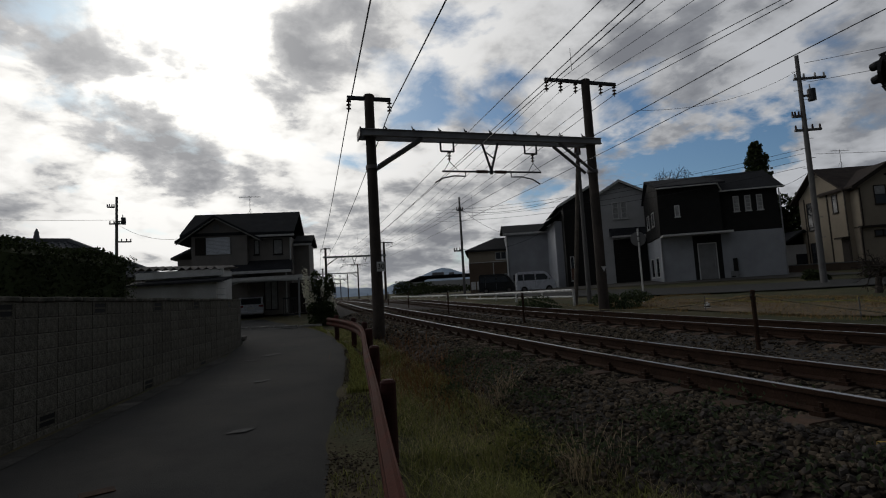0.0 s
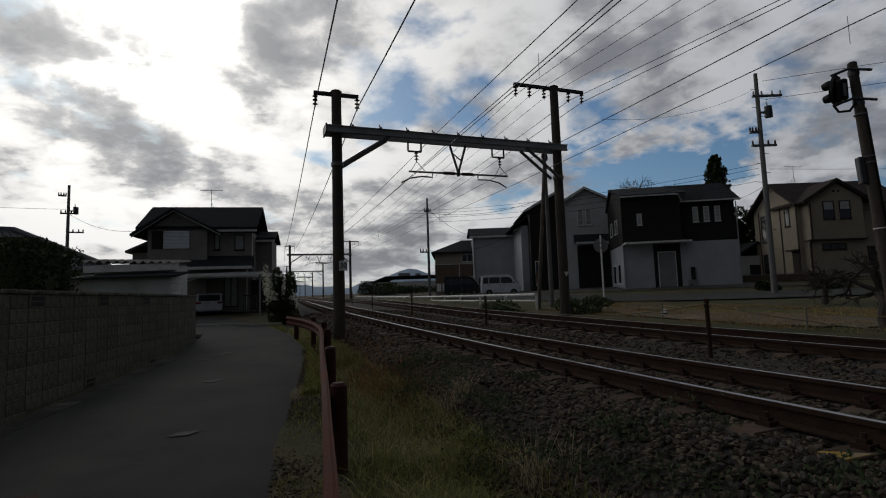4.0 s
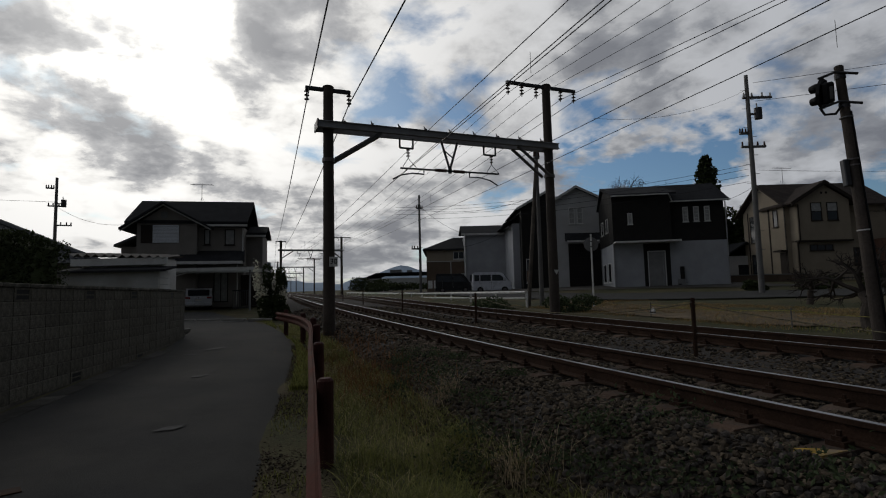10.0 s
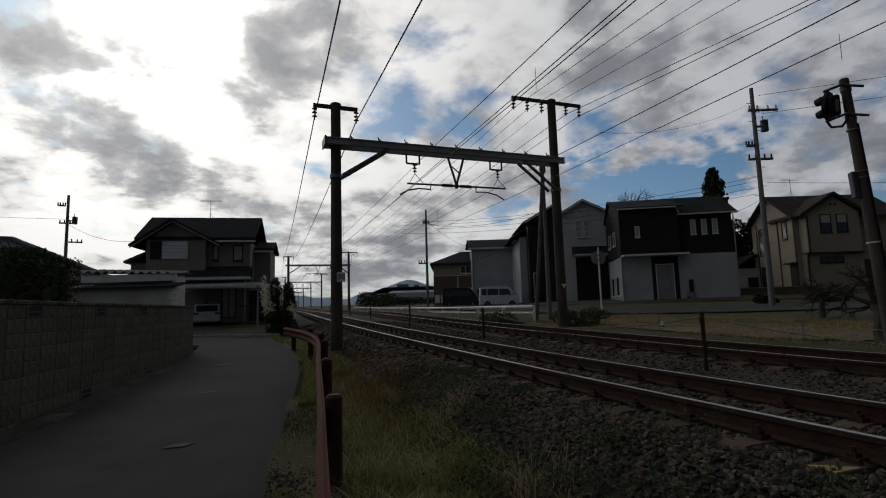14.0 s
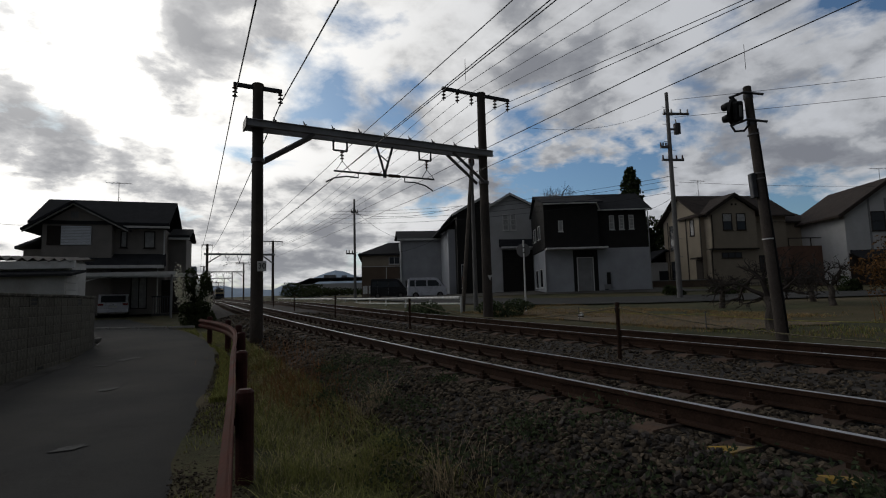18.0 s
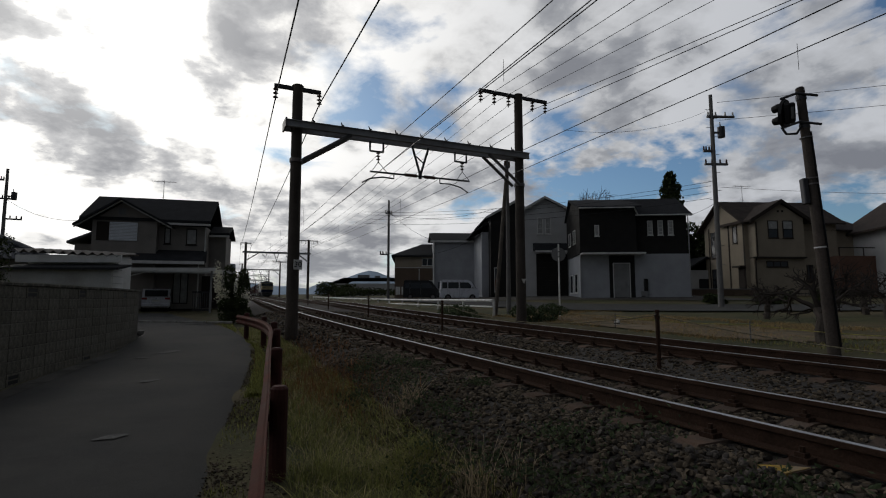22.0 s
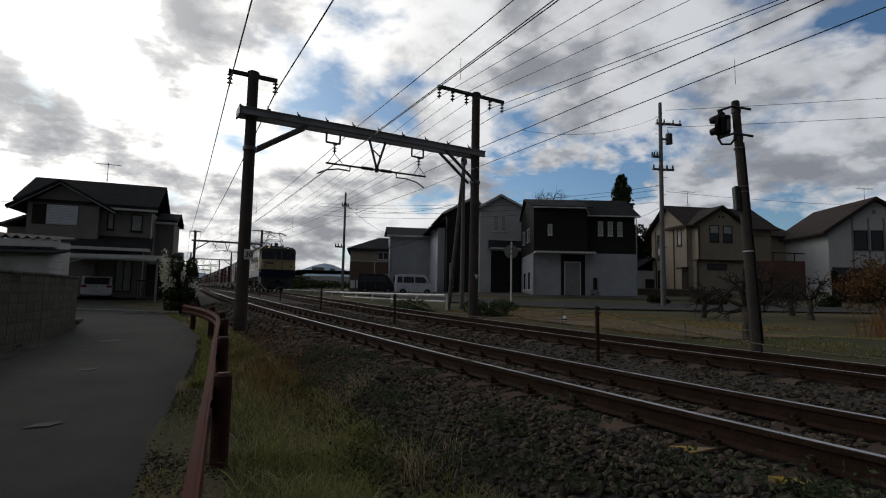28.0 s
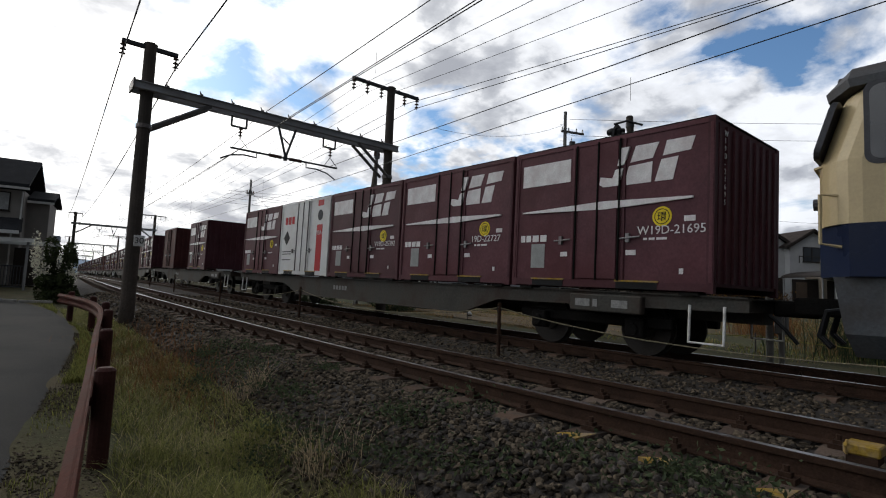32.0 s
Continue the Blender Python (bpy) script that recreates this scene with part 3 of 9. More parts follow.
    part("v_bracket", vb, M_DARKSTEEL, po)
    rb = part("steady_bar", tube([(xv - 1.55, 0, beam_z - 1.02), (xv + 1.65, 0, beam_z - 1.0)], 0.028, 6), M_DARKSTEEL, po)
    for s in (-1, 1):
        part("insulator", cyl((xv + s * 0.12, 0, beam_z - 1.01), (xv + s * 0.48, 0, beam_z - 1.01), 0.05, 0.05, 8), M_INSUL, rb)
    for x0, s in ((0.95, -1), (2.42, 1)):
        part("steady_arm", tube([(x0, 0, beam_z - 1.02), (x0, 0, beam_z - 1.16), (x0 + s * 0.35, 0, beam_z - 1.15), (x0 + s * 0.7, 0, beam_z - 1.22), (x0 + s * 0.95, 0, beam_z - 1.36)], 0.022, 6), M_DARKSTEEL, rb)
    if plate:
        pl = part("number_plate", box((xl - 0.02, -0.20, 1.42), (xl + 0.20, -0.17, 1.68), 0.004), M_WHITE, po, "white plate with black digits")
        txt = bpy.data.curves.new("digits", "FONT")
        txt.body, txt.size, txt.align_x, txt.align_y, txt.extrude = "30", 0.2, "CENTER", "CENTER", 0.002
        txt.materials.append(M_BLACK)
        t = new("digits", txt)
        t.parent = pl
        t.matrix_basis = pose(xl + 0.09, -0.204, 1.55, 90, 0, 0)
        tri = part("marker_plate", prism([(xr - 0.09, 1.30), (xr + 0.09, 1.30), (xr, 1.14)], -0.172, -0.165), M_WHITE, po, "small white triangle on the mast")
    return po


def portal_pose(y):
    p = track_point(y)
    return pose(p.x, p.y, p.z, 0, 0, -math.degrees(math.atan(track_at(y)[2])))


P1 = 14.05
first = build_portal(portal_pose(P1))
second = build_portal(portal_pose(66.0), xl=-1.75, xr=5.6, beam_z=5.6, top_l=6.75, top_r=7.3, plate=False, label="far portal of the overhead line over the tracks")
for y in (112, 150, 195, 245):
    copy_thing(second, portal_pose(y))


# ======== wires ========
def sag(a, b, drop, n=9):
    a, b = Vector(a), Vector(b)
    return [a.lerp(b, i / n) - Vector((0, 0, drop * 4 * (i / n) * (1 - i / n))) for i in range(n + 1)]


def run_wire(name, off1, z1, off2, z2, r, label, drop=0.45, way=0.05):
    """A wire along the line: behind the eye, past both portals and on. Heights over the rail head."""
    def at(y, off, z):
        return track_point(y, off, z)
    p = at(P1, off1, z1)
    pts = sag(p + Vector((-48 * way, -48, 0.3)), p, drop, 14)
    pts += sag(at(P1, off1, z1), at(66, off2, z2), drop, 12)[1:]
    for a, b in ((66, 112), (112, 150), (150, 195)):
        pts += sag(at(a, off2, z2), at(b, off2, z2), drop * 0.8, 5)[1:]
    ob = link_mesh(name, tube(pts, r, 5), M_WIRE)
    return tagged(ob, label, "wire", group="overhead wires")


L1, R1 = -1.83, 5.28
for dx, way in ((-0.58, 0.08), (0.58, 0.055)):
    run_wire("feeder_wire", L1 + dx, 6.42 - 0.42, -1.75 + dx, 6.3, 0.016, "thick dark feeder wire hung from mast arms", way=way)
for dx, r, way in ((-1.42, 0.008, 0.025), (-0.92, 0.007, -0.005), (-0.38, 0.007, -0.035), (0.56, 0.010, -0.09), (1.08, 0.011, -0.05)):
    run_wire("line_wire", R1 + dx, 7.38 - 0.4, 5.6 + dx, 6.9, r, "thin dark line wire hung from mast arms", way=way)
run_wire("messenger_wire", 1.25, 5.62, 0.3, 5.75, 0.010, "dark messenger wire above the near track", drop=0.35, way=0.065)
run_wire("messenger_wire", 1.85, 5.55, 1.2, 5.7, 0.011, "dark feeder wire above the near track", drop=0.3, way=0.075)
run_wire("messenger_wire", 5.45, 5.55, SPACING - 0.2, 5.6, 0.012, "dark messenger wire above the far track", drop=0.35, way=0.07)
for c in (0.1, SPACING - 0.35):
    run_wire("contact_wire", c, 3.95, c, 4.25, 0.008, "copper contact wire above the track", drop=0.02)
for y, u, z0, z1 in ((30, 1.1, 4.1, 5.4), (42, 0.7, 4.15, 5.5), (54, 0.5, 4.2, 5.6), (24, 4.9, 4.1, 5.35), (36, 4.2, 4.15, 5.4), (48, 3.8, 4.2, 5.5), (5.5, 5.7, 4.95, 5.45), (8.5, 1.27, 5.05, 5.5)):
    tagged(link_mesh("wire_dropper", cyl(track_point(y, u, z0), track_point(y, u, z1), 0.005, n=5), M_WIRE), "thin dropper under the messenger wire", "wire", group="wire droppers")


# ======== posts and rope between the tracks ========
def build_lane_post():
    ps = thing("lane_post", "dark rusty steel post with wire loops between the tracks", "post", group="posts between the tracks")
    part("shaft", cyl((0, 0, -0.1), (0, 0, 0.82), 0.032, 0.032, 8), M_RUST, ps)
    part("cap", cyl((0, 0, 0.82), (0, 0, 0.86), 0.038, 0.03, 8), M_RUST, ps)
    for s in (-1, 1):
        part("loop", tube([(s * 0.03, 0, 0.70), (s * 0.08, 0, 0.73), (s * 0.09, 0, 0.78), (s * 0.03, 0, 0.80)], 0.008, 5), M_WIRE, ps)
    return ps


POST_OFF = 2.15
post_ys = [-9.0, -1.8, 5.7, 13.3, 20.2, 27.5, 35.0, 43.0, 52.0]
lane_post = build_lane_post()
for i, y in enumerate(post_ys):
    p = track_point(y, POST_OFF, -0.22)
    if i == 0:
        lane_post.matrix_basis = pose(p.x, p.y, p.z)
    else:
        copy_thing(lane_post, pose(p.x, p.y, p.z, 0, 0, 10 * i))
M_FENCE_ROPE = mat("yellow_fence_rope", (0.30, 0.27, 0.08), 0.9, var=0.6, scale=26, fine=60, bump=0.2)
M_ROPE = mat("dull_track_rope", (0.17, 0.15, 0.10), 0.9, var=0.5, scale=30, fine=60, bump=0.2)
for a, b in zip(post_ys, post_ys[1:]):
    tagged(link_mesh("rope", tube(sag(track_point(a, POST_OFF, 0.56), track_point(b, POST_OFF, 0.56), 0.30, 12), 0.009, 5), M_ROPE),
           "slack dull yellow safety rope between posts", "rope", group="ropes between the tracks")

# ======== the freight train ========
TRAIN = 0.91
M_BLUE = mat("loco_navy_paint", (0.0105, 0.018, 0.048), 0.32, spec=0.12, var=0.15, scale=1.2, fine=30, bump=0.03, stain=(0.02, 0.025, 0.04), stain_scale=1.0, stain_amt=0.5)
M_CREAM = mat("loco_cream_paint", (0.46, 0.365, 0.20), 0.45, var=0.1, scale=1.2, fine=30, bump=0.03, stain=(0.38, 0.29, 0.16), stain_scale=1.4, stain_amt=0.4)
M_ROOF = mat("loco_roof_grey", (0.075, 0.08, 0.085), 0.6, var=0.25, scale=2, fine=30, bump=0.1, stain=(0.05, 0.035, 0.03), stain_scale=1, stain_amt=0.7)
M_UNDER = mat("underframe_grime", (0.011, 0.010, 0.009), 0.85, 0.2, var=0.4, scale=4, fine=30, bump=0.3)
M_SKIRT = mat("grey_skirt_paint", (0.10, 0.11, 0.12), 0.6, var=0.25, scale=2, fine=30, bump=0.1, stain=(0.06, 0.05, 0.045), stain_scale=2, stain_amt=0.7)
M_GLASS = mat("dark_cab_glass", (0.02, 0.022, 0.024), 0.06, var=0.1, bump=0.0, spec=0.8)
M_NOTICE = mat("pale_grey_notice", (0.30, 0.31, 0.30), 0.6, var=0.15, scale=6, bump=0.02)
M_PANE = mat("frosted_side_pane", (0.024, 0.028, 0.027), 0.3, var=0.15, scale=3, bump=0.02)
# slats lighter than their panel: shade in the gaps is put into the colour
M_SLAT = mat("louvre_slat", (0.085, 0.095, 0.12), 0.5, 0.0, var=0.2, bump=0.05)
M_LOUVRE = mat("louvre_metal", (0.012, 0.015, 0.024), 0.55, 0.0, var=0.2, bump=0.05)
M_LAMP = mat("lit_headlamp", (0.9, 0.8, 0.6), 0.2, var=0.0, bump=0.0, emit=(1.0, 0.62, 0.22, 1.6))
M_LAMP_OFF = mat("dim_headlamp", (0.5, 0.45, 0.35), 0.1, var=0.0, bump=0.0)
M_RED = mat("red_number_plate", (0.35, 0.035, 0.03), 0.4, var=0.1, bump=0.0)
M_PALE = mat("pale_lettering", (0.72, 0.71, 0.70), 0.5, var=0.12, scale=5, fine=40, bump=0.0, stain=(0.45, 0.35, 0.35), stain_scale=4, stain_amt=0.4)
M_MAROON = mat("container_maroon", (0.098, 0.040, 0.048), 0.55, var=0.22, scale=1.0, fine=25, bump=0.08, stain=(0.065, 0.018, 0.02), stain_scale=1.2, stain_amt=0.6, obj_var=0.22)
M_MAROON2 = mat("container_faded_brown", (0.085, 0.030, 0.028), 0.7, var=0.25, scale=1.0, fine=25, bump=0.08, stain=(0.05, 0.02, 0.02), stain_scale=1.2, stain_amt=0.6, obj_var=0.3)
M_CWHITE = mat("container_white", (0.66, 0.67, 0.66), 0.5, var=0.08, scale=1.5, fine=30, bump=0.05, stain=(0.4, 0.36, 0.33), stain_scale=1.5, stain_amt=0.45)
M_CRED = mat("container_red_band", (0.42, 0.03, 0.035), 0.5, var=0.12, bump=0.03)
M_RINGY = mat("yellow_mark", (0.75, 0.58, 0.03), 0.5, var=0.08, bump=0.0)
M_WAGON = mat("wagon_grey", (0.070, 0.068, 0.060), 0.75, var=0.3, scale=1.5, fine=25, bump=0.2, stain=(0.05, 0.035, 0.028), stain_scale=1.5, stain_amt=0.8)
M_STENCIL = mat("dim_stencil_paint", (0.24, 0.24, 0.23), 0.8, var=0.3, scale=9, fine=40, bump=0.0)
M_WHEEL = mat("worn_wheel_steel", (0.022, 0.018, 0.015), 0.6, 0.4, var=0.3, scale=5, bump=0.1)


def plan_outline(half_w, half_l, cut_x, cut_y):
    return [(-half_w, -half_l + cut_y), (-half_w + cut_x, -half_l), (half_w - cut_x, -half_l), (half_w, -half_l + cut_y),
            (half_w, half_l - cut_y), (half_w - cut_x, half_l), (-half_w + cut_x, half_l), (-half_w, half_l - cut_y)]


def loft(levels):
    """Stacked plan outlines: rows of (z, [(x, y), ...])."""
    bm = bmesh.new()
    rings = [[bm.verts.new((x, y, z)) for x, y in pts] for z, pts in levels]
    for a, b in zip(rings, rings[1:]):
        n = len(a)
        for i in range(n):
            j = (i + 1) % n
            bm.faces.new((a[i], a[j], b[j], b[i]))
    bm.faces.new(rings[0][::-1])
    bm.faces.new(rings[-1])
    bmesh.ops.recalc_face_normals(bm, faces=bm.faces[:])
    return bm


def rounded_pane(bm, cx, cz, w, h, x0, x1, r=0.08, axis="x", n=4):
    pts = []
    for sx, sz, a0 in ((1, 1, 0), (-1, 1, 90), (-1, -1, 180), (1, -1, 270)):
        for i in range(n + 1):
            a = radians(a0 + 90 * i / n)
            pts.append((cx + sx * (w / 2 - r) + r * math.cos(a), cz + sz * (h / 2 - r) + r * math.sin(a)))
    return add_prism(bm, pts, x0, x1, axis)


def wheel(x, y, r, side):
    bm = bmesh.new()
    add_cyl(bm, (x, y, r), (x + side * 0.10, y, r), r, r, 20)
    add_cyl(bm, (x - side * 0.03, y, r), (x, y, r), r + 0.03, r + 0.03, 20)
    add_cyl(bm, (x + side * 0.10, y, r), (x + side * 0.14, y, r), r * 0.45, r * 0.4, 14)
    return bm


def bogie(parent, yc, base, r, heavy):
    bg = part("bogie", boxes(((0.72, yc - base / 2 - 0.55, r + 0.02), (0.86, yc + base / 2 + 0.55, r + 0.20)),
                             ((-0.86, yc - base / 2 - 0.55, r + 0.02), (-0.72, yc + base / 2 + 0.55, r + 0.20)),
                             ((-0.8, yc - 0.25, r + 0.0), (0.8, yc + 0.25, r + 0.35)), bevel=0.02), M_UNDER, parent)
    for s in (-1, 1):
        for d in (-base / 2, base / 2):
            part("wheel", wheel(s * 0.535, yc + d, r, s), M_WHEEL, bg)
            ab = boxes(((min(s * 0.84, s * 1.02), yc + d - 0.16, r - 0.14), (max(s * 0.84, s * 1.02), yc + d + 0.16, r + 0.16)), bevel=0.03)
            add_cyl(ab, (s * 1.0, yc + d, r), (s * 1.06, yc + d, r), 0.10, 0.09, 10)
            part("axle_box", ab, M_UNDER, bg)
            if heavy:
                for k in (-0.26, 0.26):
                    pts = [(s * 0.92, yc + d + k, r - 0.02 + q * 0.035) for q in range(10)]
                    part("spring", tube(pts, [0.075 if q % 2 else 0.05 for q in range(10)], 8), M_UNDER, bg)
    return bg


def build_loco():
    lo = thing("locomotive", "navy blue and cream electric locomotive with raised pantographs", "locomotive")
    W, HL = 1.40, 7.85
    base = plan_outline(W, HL, 0.42, 0.30)
    low = part("lower_body", loft([(1.25, base), (1.83, base)]), M_BLUE, lo, "navy lower body side")
    part("stripe", loft([(1.832, plan_outline(W + 0.014, HL - 1.27, 0.0, 0.0)), (1.940, plan_outline(W + 0.014, HL - 1.27, 0.0, 0.0))]), M_CREAM, low, "thin cream stripe")
    up = part("upper_body", box((-W, -6.58, 1.83), (W, 6.58, 3.46)), M_BLUE, lo, "navy upper body with louvre panels")
    for s in (-1, 1):
        cab_levels = []
        for z, front, wx in ((1.834, 7.85, 1.40), (2.55, 7.85, 1.40), (3.32, 7.62, 1.37), (3.50, 7.48, 1.30), (3.60, 7.25, 1.15)):
            bend = [(0.0, 0.42), (0.03, 0.30), (0.09, 0.20), (0.18, 0.12), (0.30, 0.05), (0.46, 0.0)]
            pts = [(-wx, 6.58), (wx, 6.58)] + [(wx - a, front - b) for a, b in bend] + [(-wx + a, front - b) for a, b in bend[::-1]]
            cab_levels.append((z, [(x * s, y * s) for x, y in pts]))
        cab = part("cab", loft(cab_levels), M_CREAM, lo, "cream cab end")
        # front windows, door and their frames
        for cx, w in ((-0.79, 0.94), (0.79, 0.94), (0.0, 0.38)):
            g = bmesh.new()
            rounded_pane(g, cx, 2.95, w, 0.60, 0.0, 0.05, 0.09, "y")
            bmesh.ops.transform(g, matrix=pose(0, 7.74 * s, 0, 0, 0, 0 if s > 0 else 180) @ Matrix.Translation((0, 0, 2.95)) @ pose(0, 0, 0, 16.6) @ Matrix.Translation((0, 0, -2.95)), verts=g.verts)
            part("front_window", g, M_GLASS, cab)
            fr = bmesh.new()
            rounded_pane(fr, cx, 2.95, w + 0.07, 0.68, -0.02, 0.035, 0.12, "y")
            bmesh.ops.transform(fr, matrix=pose(0, 7.74 * s, 0, 0, 0, 0 if s > 0 else 180) @ Matrix.Translation((0, 0, 2.95)) @ pose(0, 0, 0, 16.6) @ Matrix.Translation((0, 0, -2.95)), verts=fr.verts)
            part("window_rubber", fr, M_DARKSTEEL, cab)
        for a in (-0.27, 0.27):
            part("door_post", tube([(a, 7.87 * s, 1.88), (a, 7.87 * s, 2.55), (a, 7.66 * s, 3.28)], 0.018, 5), M_DARKSTEEL, cab)
        part("front_ledge", tube([(-1.30, 7.62 * s, 2.56), (-0.98, 7.88 * s, 2.56), (-0.3, 7.90 * s, 2.56)], 0.022, 5), M_CREAM, cab)
        part("front_ledge", tube([(1.30, 7.62 * s, 2.56), (0.98, 7.88 * s, 2.56), (0.3, 7.90 * s, 2.56)], 0.022, 5), M_CREAM, cab)
        # number on the front, drawn as raised bars
        for i in range(7):
            x0 = s * (0.42 + i * 0.1)
            part("plate_bar", box((min(x0, x0 + s * 0.06), min(7.85 * s, 7.88 * s), 2.28), (max(x0, x0 + s * 0.06), max(7.85 * s, 7.88 * s), 2.42)), M_DARKSTEEL, cab)
        for side in (-1, 1):
            x = side * 1.40
            for cy, w, h in ((6.83, 0.36, 0.92), (7.24, 0.34, 0.92)):
                fr, g = bmesh.new(), bmesh.new()
                rounded_pane(fr, cy * s, 2.92, w, h, min(x, x + side * 0.012), max(x, x + side * 0.012), 0.11, "x")
                part("window_frame", fr, M_DARKSTEEL, cab)
                rounded_pane(g, cy * s, 2.92, w - 0.10, h - 0.10, min(x, x + side * 0.020), max(x, x + side * 0.020), 0.09, "x")
                part("side_window", g, M_GLASS, cab)
            lv = bmesh.new()
            for q in range(4):
                add_box(lv, (min(x, x + side * 0.03), 6.67 * s - 0.3 if s < 0 else 6.67, 2.52 + q * 0.055), (max(x, x + side * 0.03), 6.67 * s if s < 0 else 6.97, 2.55 + q * 0.055))
            part("small_louvre", lv, M_LOUVRE, cab)
            # crew door with handrails
            y0 = 6.2 * s
            d = part("cab_door", box((min(x, x + side * 0.01), y0 - 0.33, 1.72), (max(x, x + side * 0.01), y0 + 0.33, 3.34), 0.004), M_BLUE, lo)
            g = bmesh.new()
            rounded_pane(g, y0, 2.86, 0.42, 0.78, min(x, x + side * 0.018), max(x, x + side * 0.018), 0.05, "x")
            part("door_window", g, M_GLASS, d)
            part("door_handle", tube([(x + side * 0.01, y0 - 0.22 * s, 2.32), (x + side * 0.05, y0 - 0.20 * s, 2.32), (x + side * 0.05, y0 - 0.08 * s, 2.33)], 0.012, 5), M_PALE, d)
            part("door_rail", tube([(x, y0 - 0.36, 3.36), (x + side * 0.02, y0 - 0.36, 3.40), (x + side * 0.02, y0 + 0.36, 3.40), (x, y0 + 0.36, 3.36)], 0.018, 5), M_DARKSTEEL, d)
            for k in (-0.42, 0.42):
                part("handrail", tube([(x, y0 + k, 1.85), (x + side * 0.07, y0 + k, 1.88), (x + side * 0.07, y0 + k, 2.85), (x, y0 + k, 2.88)], 0.016, 6), M_DARKSTEEL, lo)
            part("corner_handrail", tube([(side * 1.30, 7.64 * s, 2.16), (side * 1.34, 7.80 * s, 2.18), (side * 1.34, 7.80 * s, 1.62), (side * 1.30, 7.62 * s, 1.58)], 0.02, 6), M_CREAM, cab)
            # headlamp, its hood and the tail lamp
            hd = part("headlamp", cyl((side * 0.74, 7.15 * s, 3.60), (side * 0.74, 7.66 * s, 3.56), 0.13, 0.14, 16), M_ROOF, lo)
            part("lamp_rim", tube([(side * 0.74 + 0.125 * math.cos(a), 7.665 * s, 3.56 + 0.125 * math.sin(a)) for a in [2 * math.pi * i / 16 for i in range(17)]], 0.016, 5), M_DARKSTEEL, hd)
            part("lens", cyl((side * 0.74, 7.655 * s, 3.56), (side * 0.74, 7.675 * s, 3.559), 0.075, 0.065, 14), M_LAMP if s > 0 else M_LAMP_OFF, hd)
            part("tail_lamp", cyl((side * 1.0, 7.83 * s, 2.12), (side * 1.0, 7.90 * s, 2.12), 0.07, 0.07, 10), M_DARKSTEEL, cab)
            # small letter blocks
            lb = bmesh.new()
            for q in range(3):
                add_box(lb, (min(x, x + side * 0.006), 6.95 * s + q * 0.09, 1.36), (max(x, x + side * 0.006), 6.95 * s + q * 0.09 + 0.07, 1.46))
            part("stencil_bars", lb, M_PALE, low)
            # wiper
            part("wiper", tube([(side * 0.72, 7.66 * s, 3.32), (side * 0.66, 7.80 * s, 2.95)], 0.012, 5), M_DARKSTEEL, cab)
        visor = loft([(3.37, [(x * s, y * s) for x, y in ((-1.41, 6.9), (1.41, 6.9), (1.36, 7.52), (0.92, 7.76), (-0.92, 7.76), (-1.36, 7.52))]),
                      (3.47, [(x * s, y * s) for x, y in ((-1.40, 6.9), (1.40, 6.9), (1.35, 7.54), (0.92, 7.78), (-0.92, 7.78), (-1.35, 7.54))]),
                      (3.66, [(x * s, y * s) for x, y in ((-1.2, 6.8), (1.2, 6.8), (1.12, 7.52), (0.65, 7.62), (-0.65, 7.62), (-1.12, 7.52))])])
        part("roof_visor", visor, M_ROOF, lo)
        # pilot skirt with bevelled sides
        sk = loft([(0.36, [(x * s, y * s) for x, y in ((-0.95, 7.25), (0.95, 7.25), (0.95, 7.55), (-0.95, 7.55))]),
                   (0.62, [(x * s, y * s) for x, y in ((-1.25, 6.9), (1.25, 6.9), (1.20, 7.62), (-1.20, 7.62))]),
                   (1.248, [(x * s, y * s) for x, y in ((-1.36, 6.25), (1.36, 6.25), (1.30, 7.70), (-1.30, 7.70))])])
        pil = part("pilot_skirt", sk, M_SKIRT, lo, "grey pilot skirt under the cab")
        cp = boxes(((-0.13, min(7.55 * s, 8.25 * s), 0.78), (0.13, max(7.55 * s, 8.25 * s), 1.02)), bevel=0.03)
        part("coupler", cp, M_UNDER, lo)
        for k in (-0.55, -0.38, 0.40, 0.58):
            part("hose", tube([(k, 7.60 * s, 0.90), (k, 7.85 * s, 0.86), (k + 0.03, 7.92 * s, 0.55), (k + 0.1, 7.80 * s, 0.42)], 0.028, 6), M_BLACK, pil)
        for side in (-1, 1):
            for q in range(3):
                part("cab_step", box((side * 1.32 - 0.08, 6.2 * s - 0.28, 0.42 + q * 0.24), (side * 1.32 + 0.08, 6.2 * s + 0.28, 0.445 + q * 0.24)), M_STEEL, lo)
            for k in (-0.28, 0.28):
                part("step_hanger", cyl((side * 1.30, 6.2 * s + k, 0.42), (side * 1.30, 6.2 * s + k, 1.24), 0.016, n=5), M_STEEL, lo)
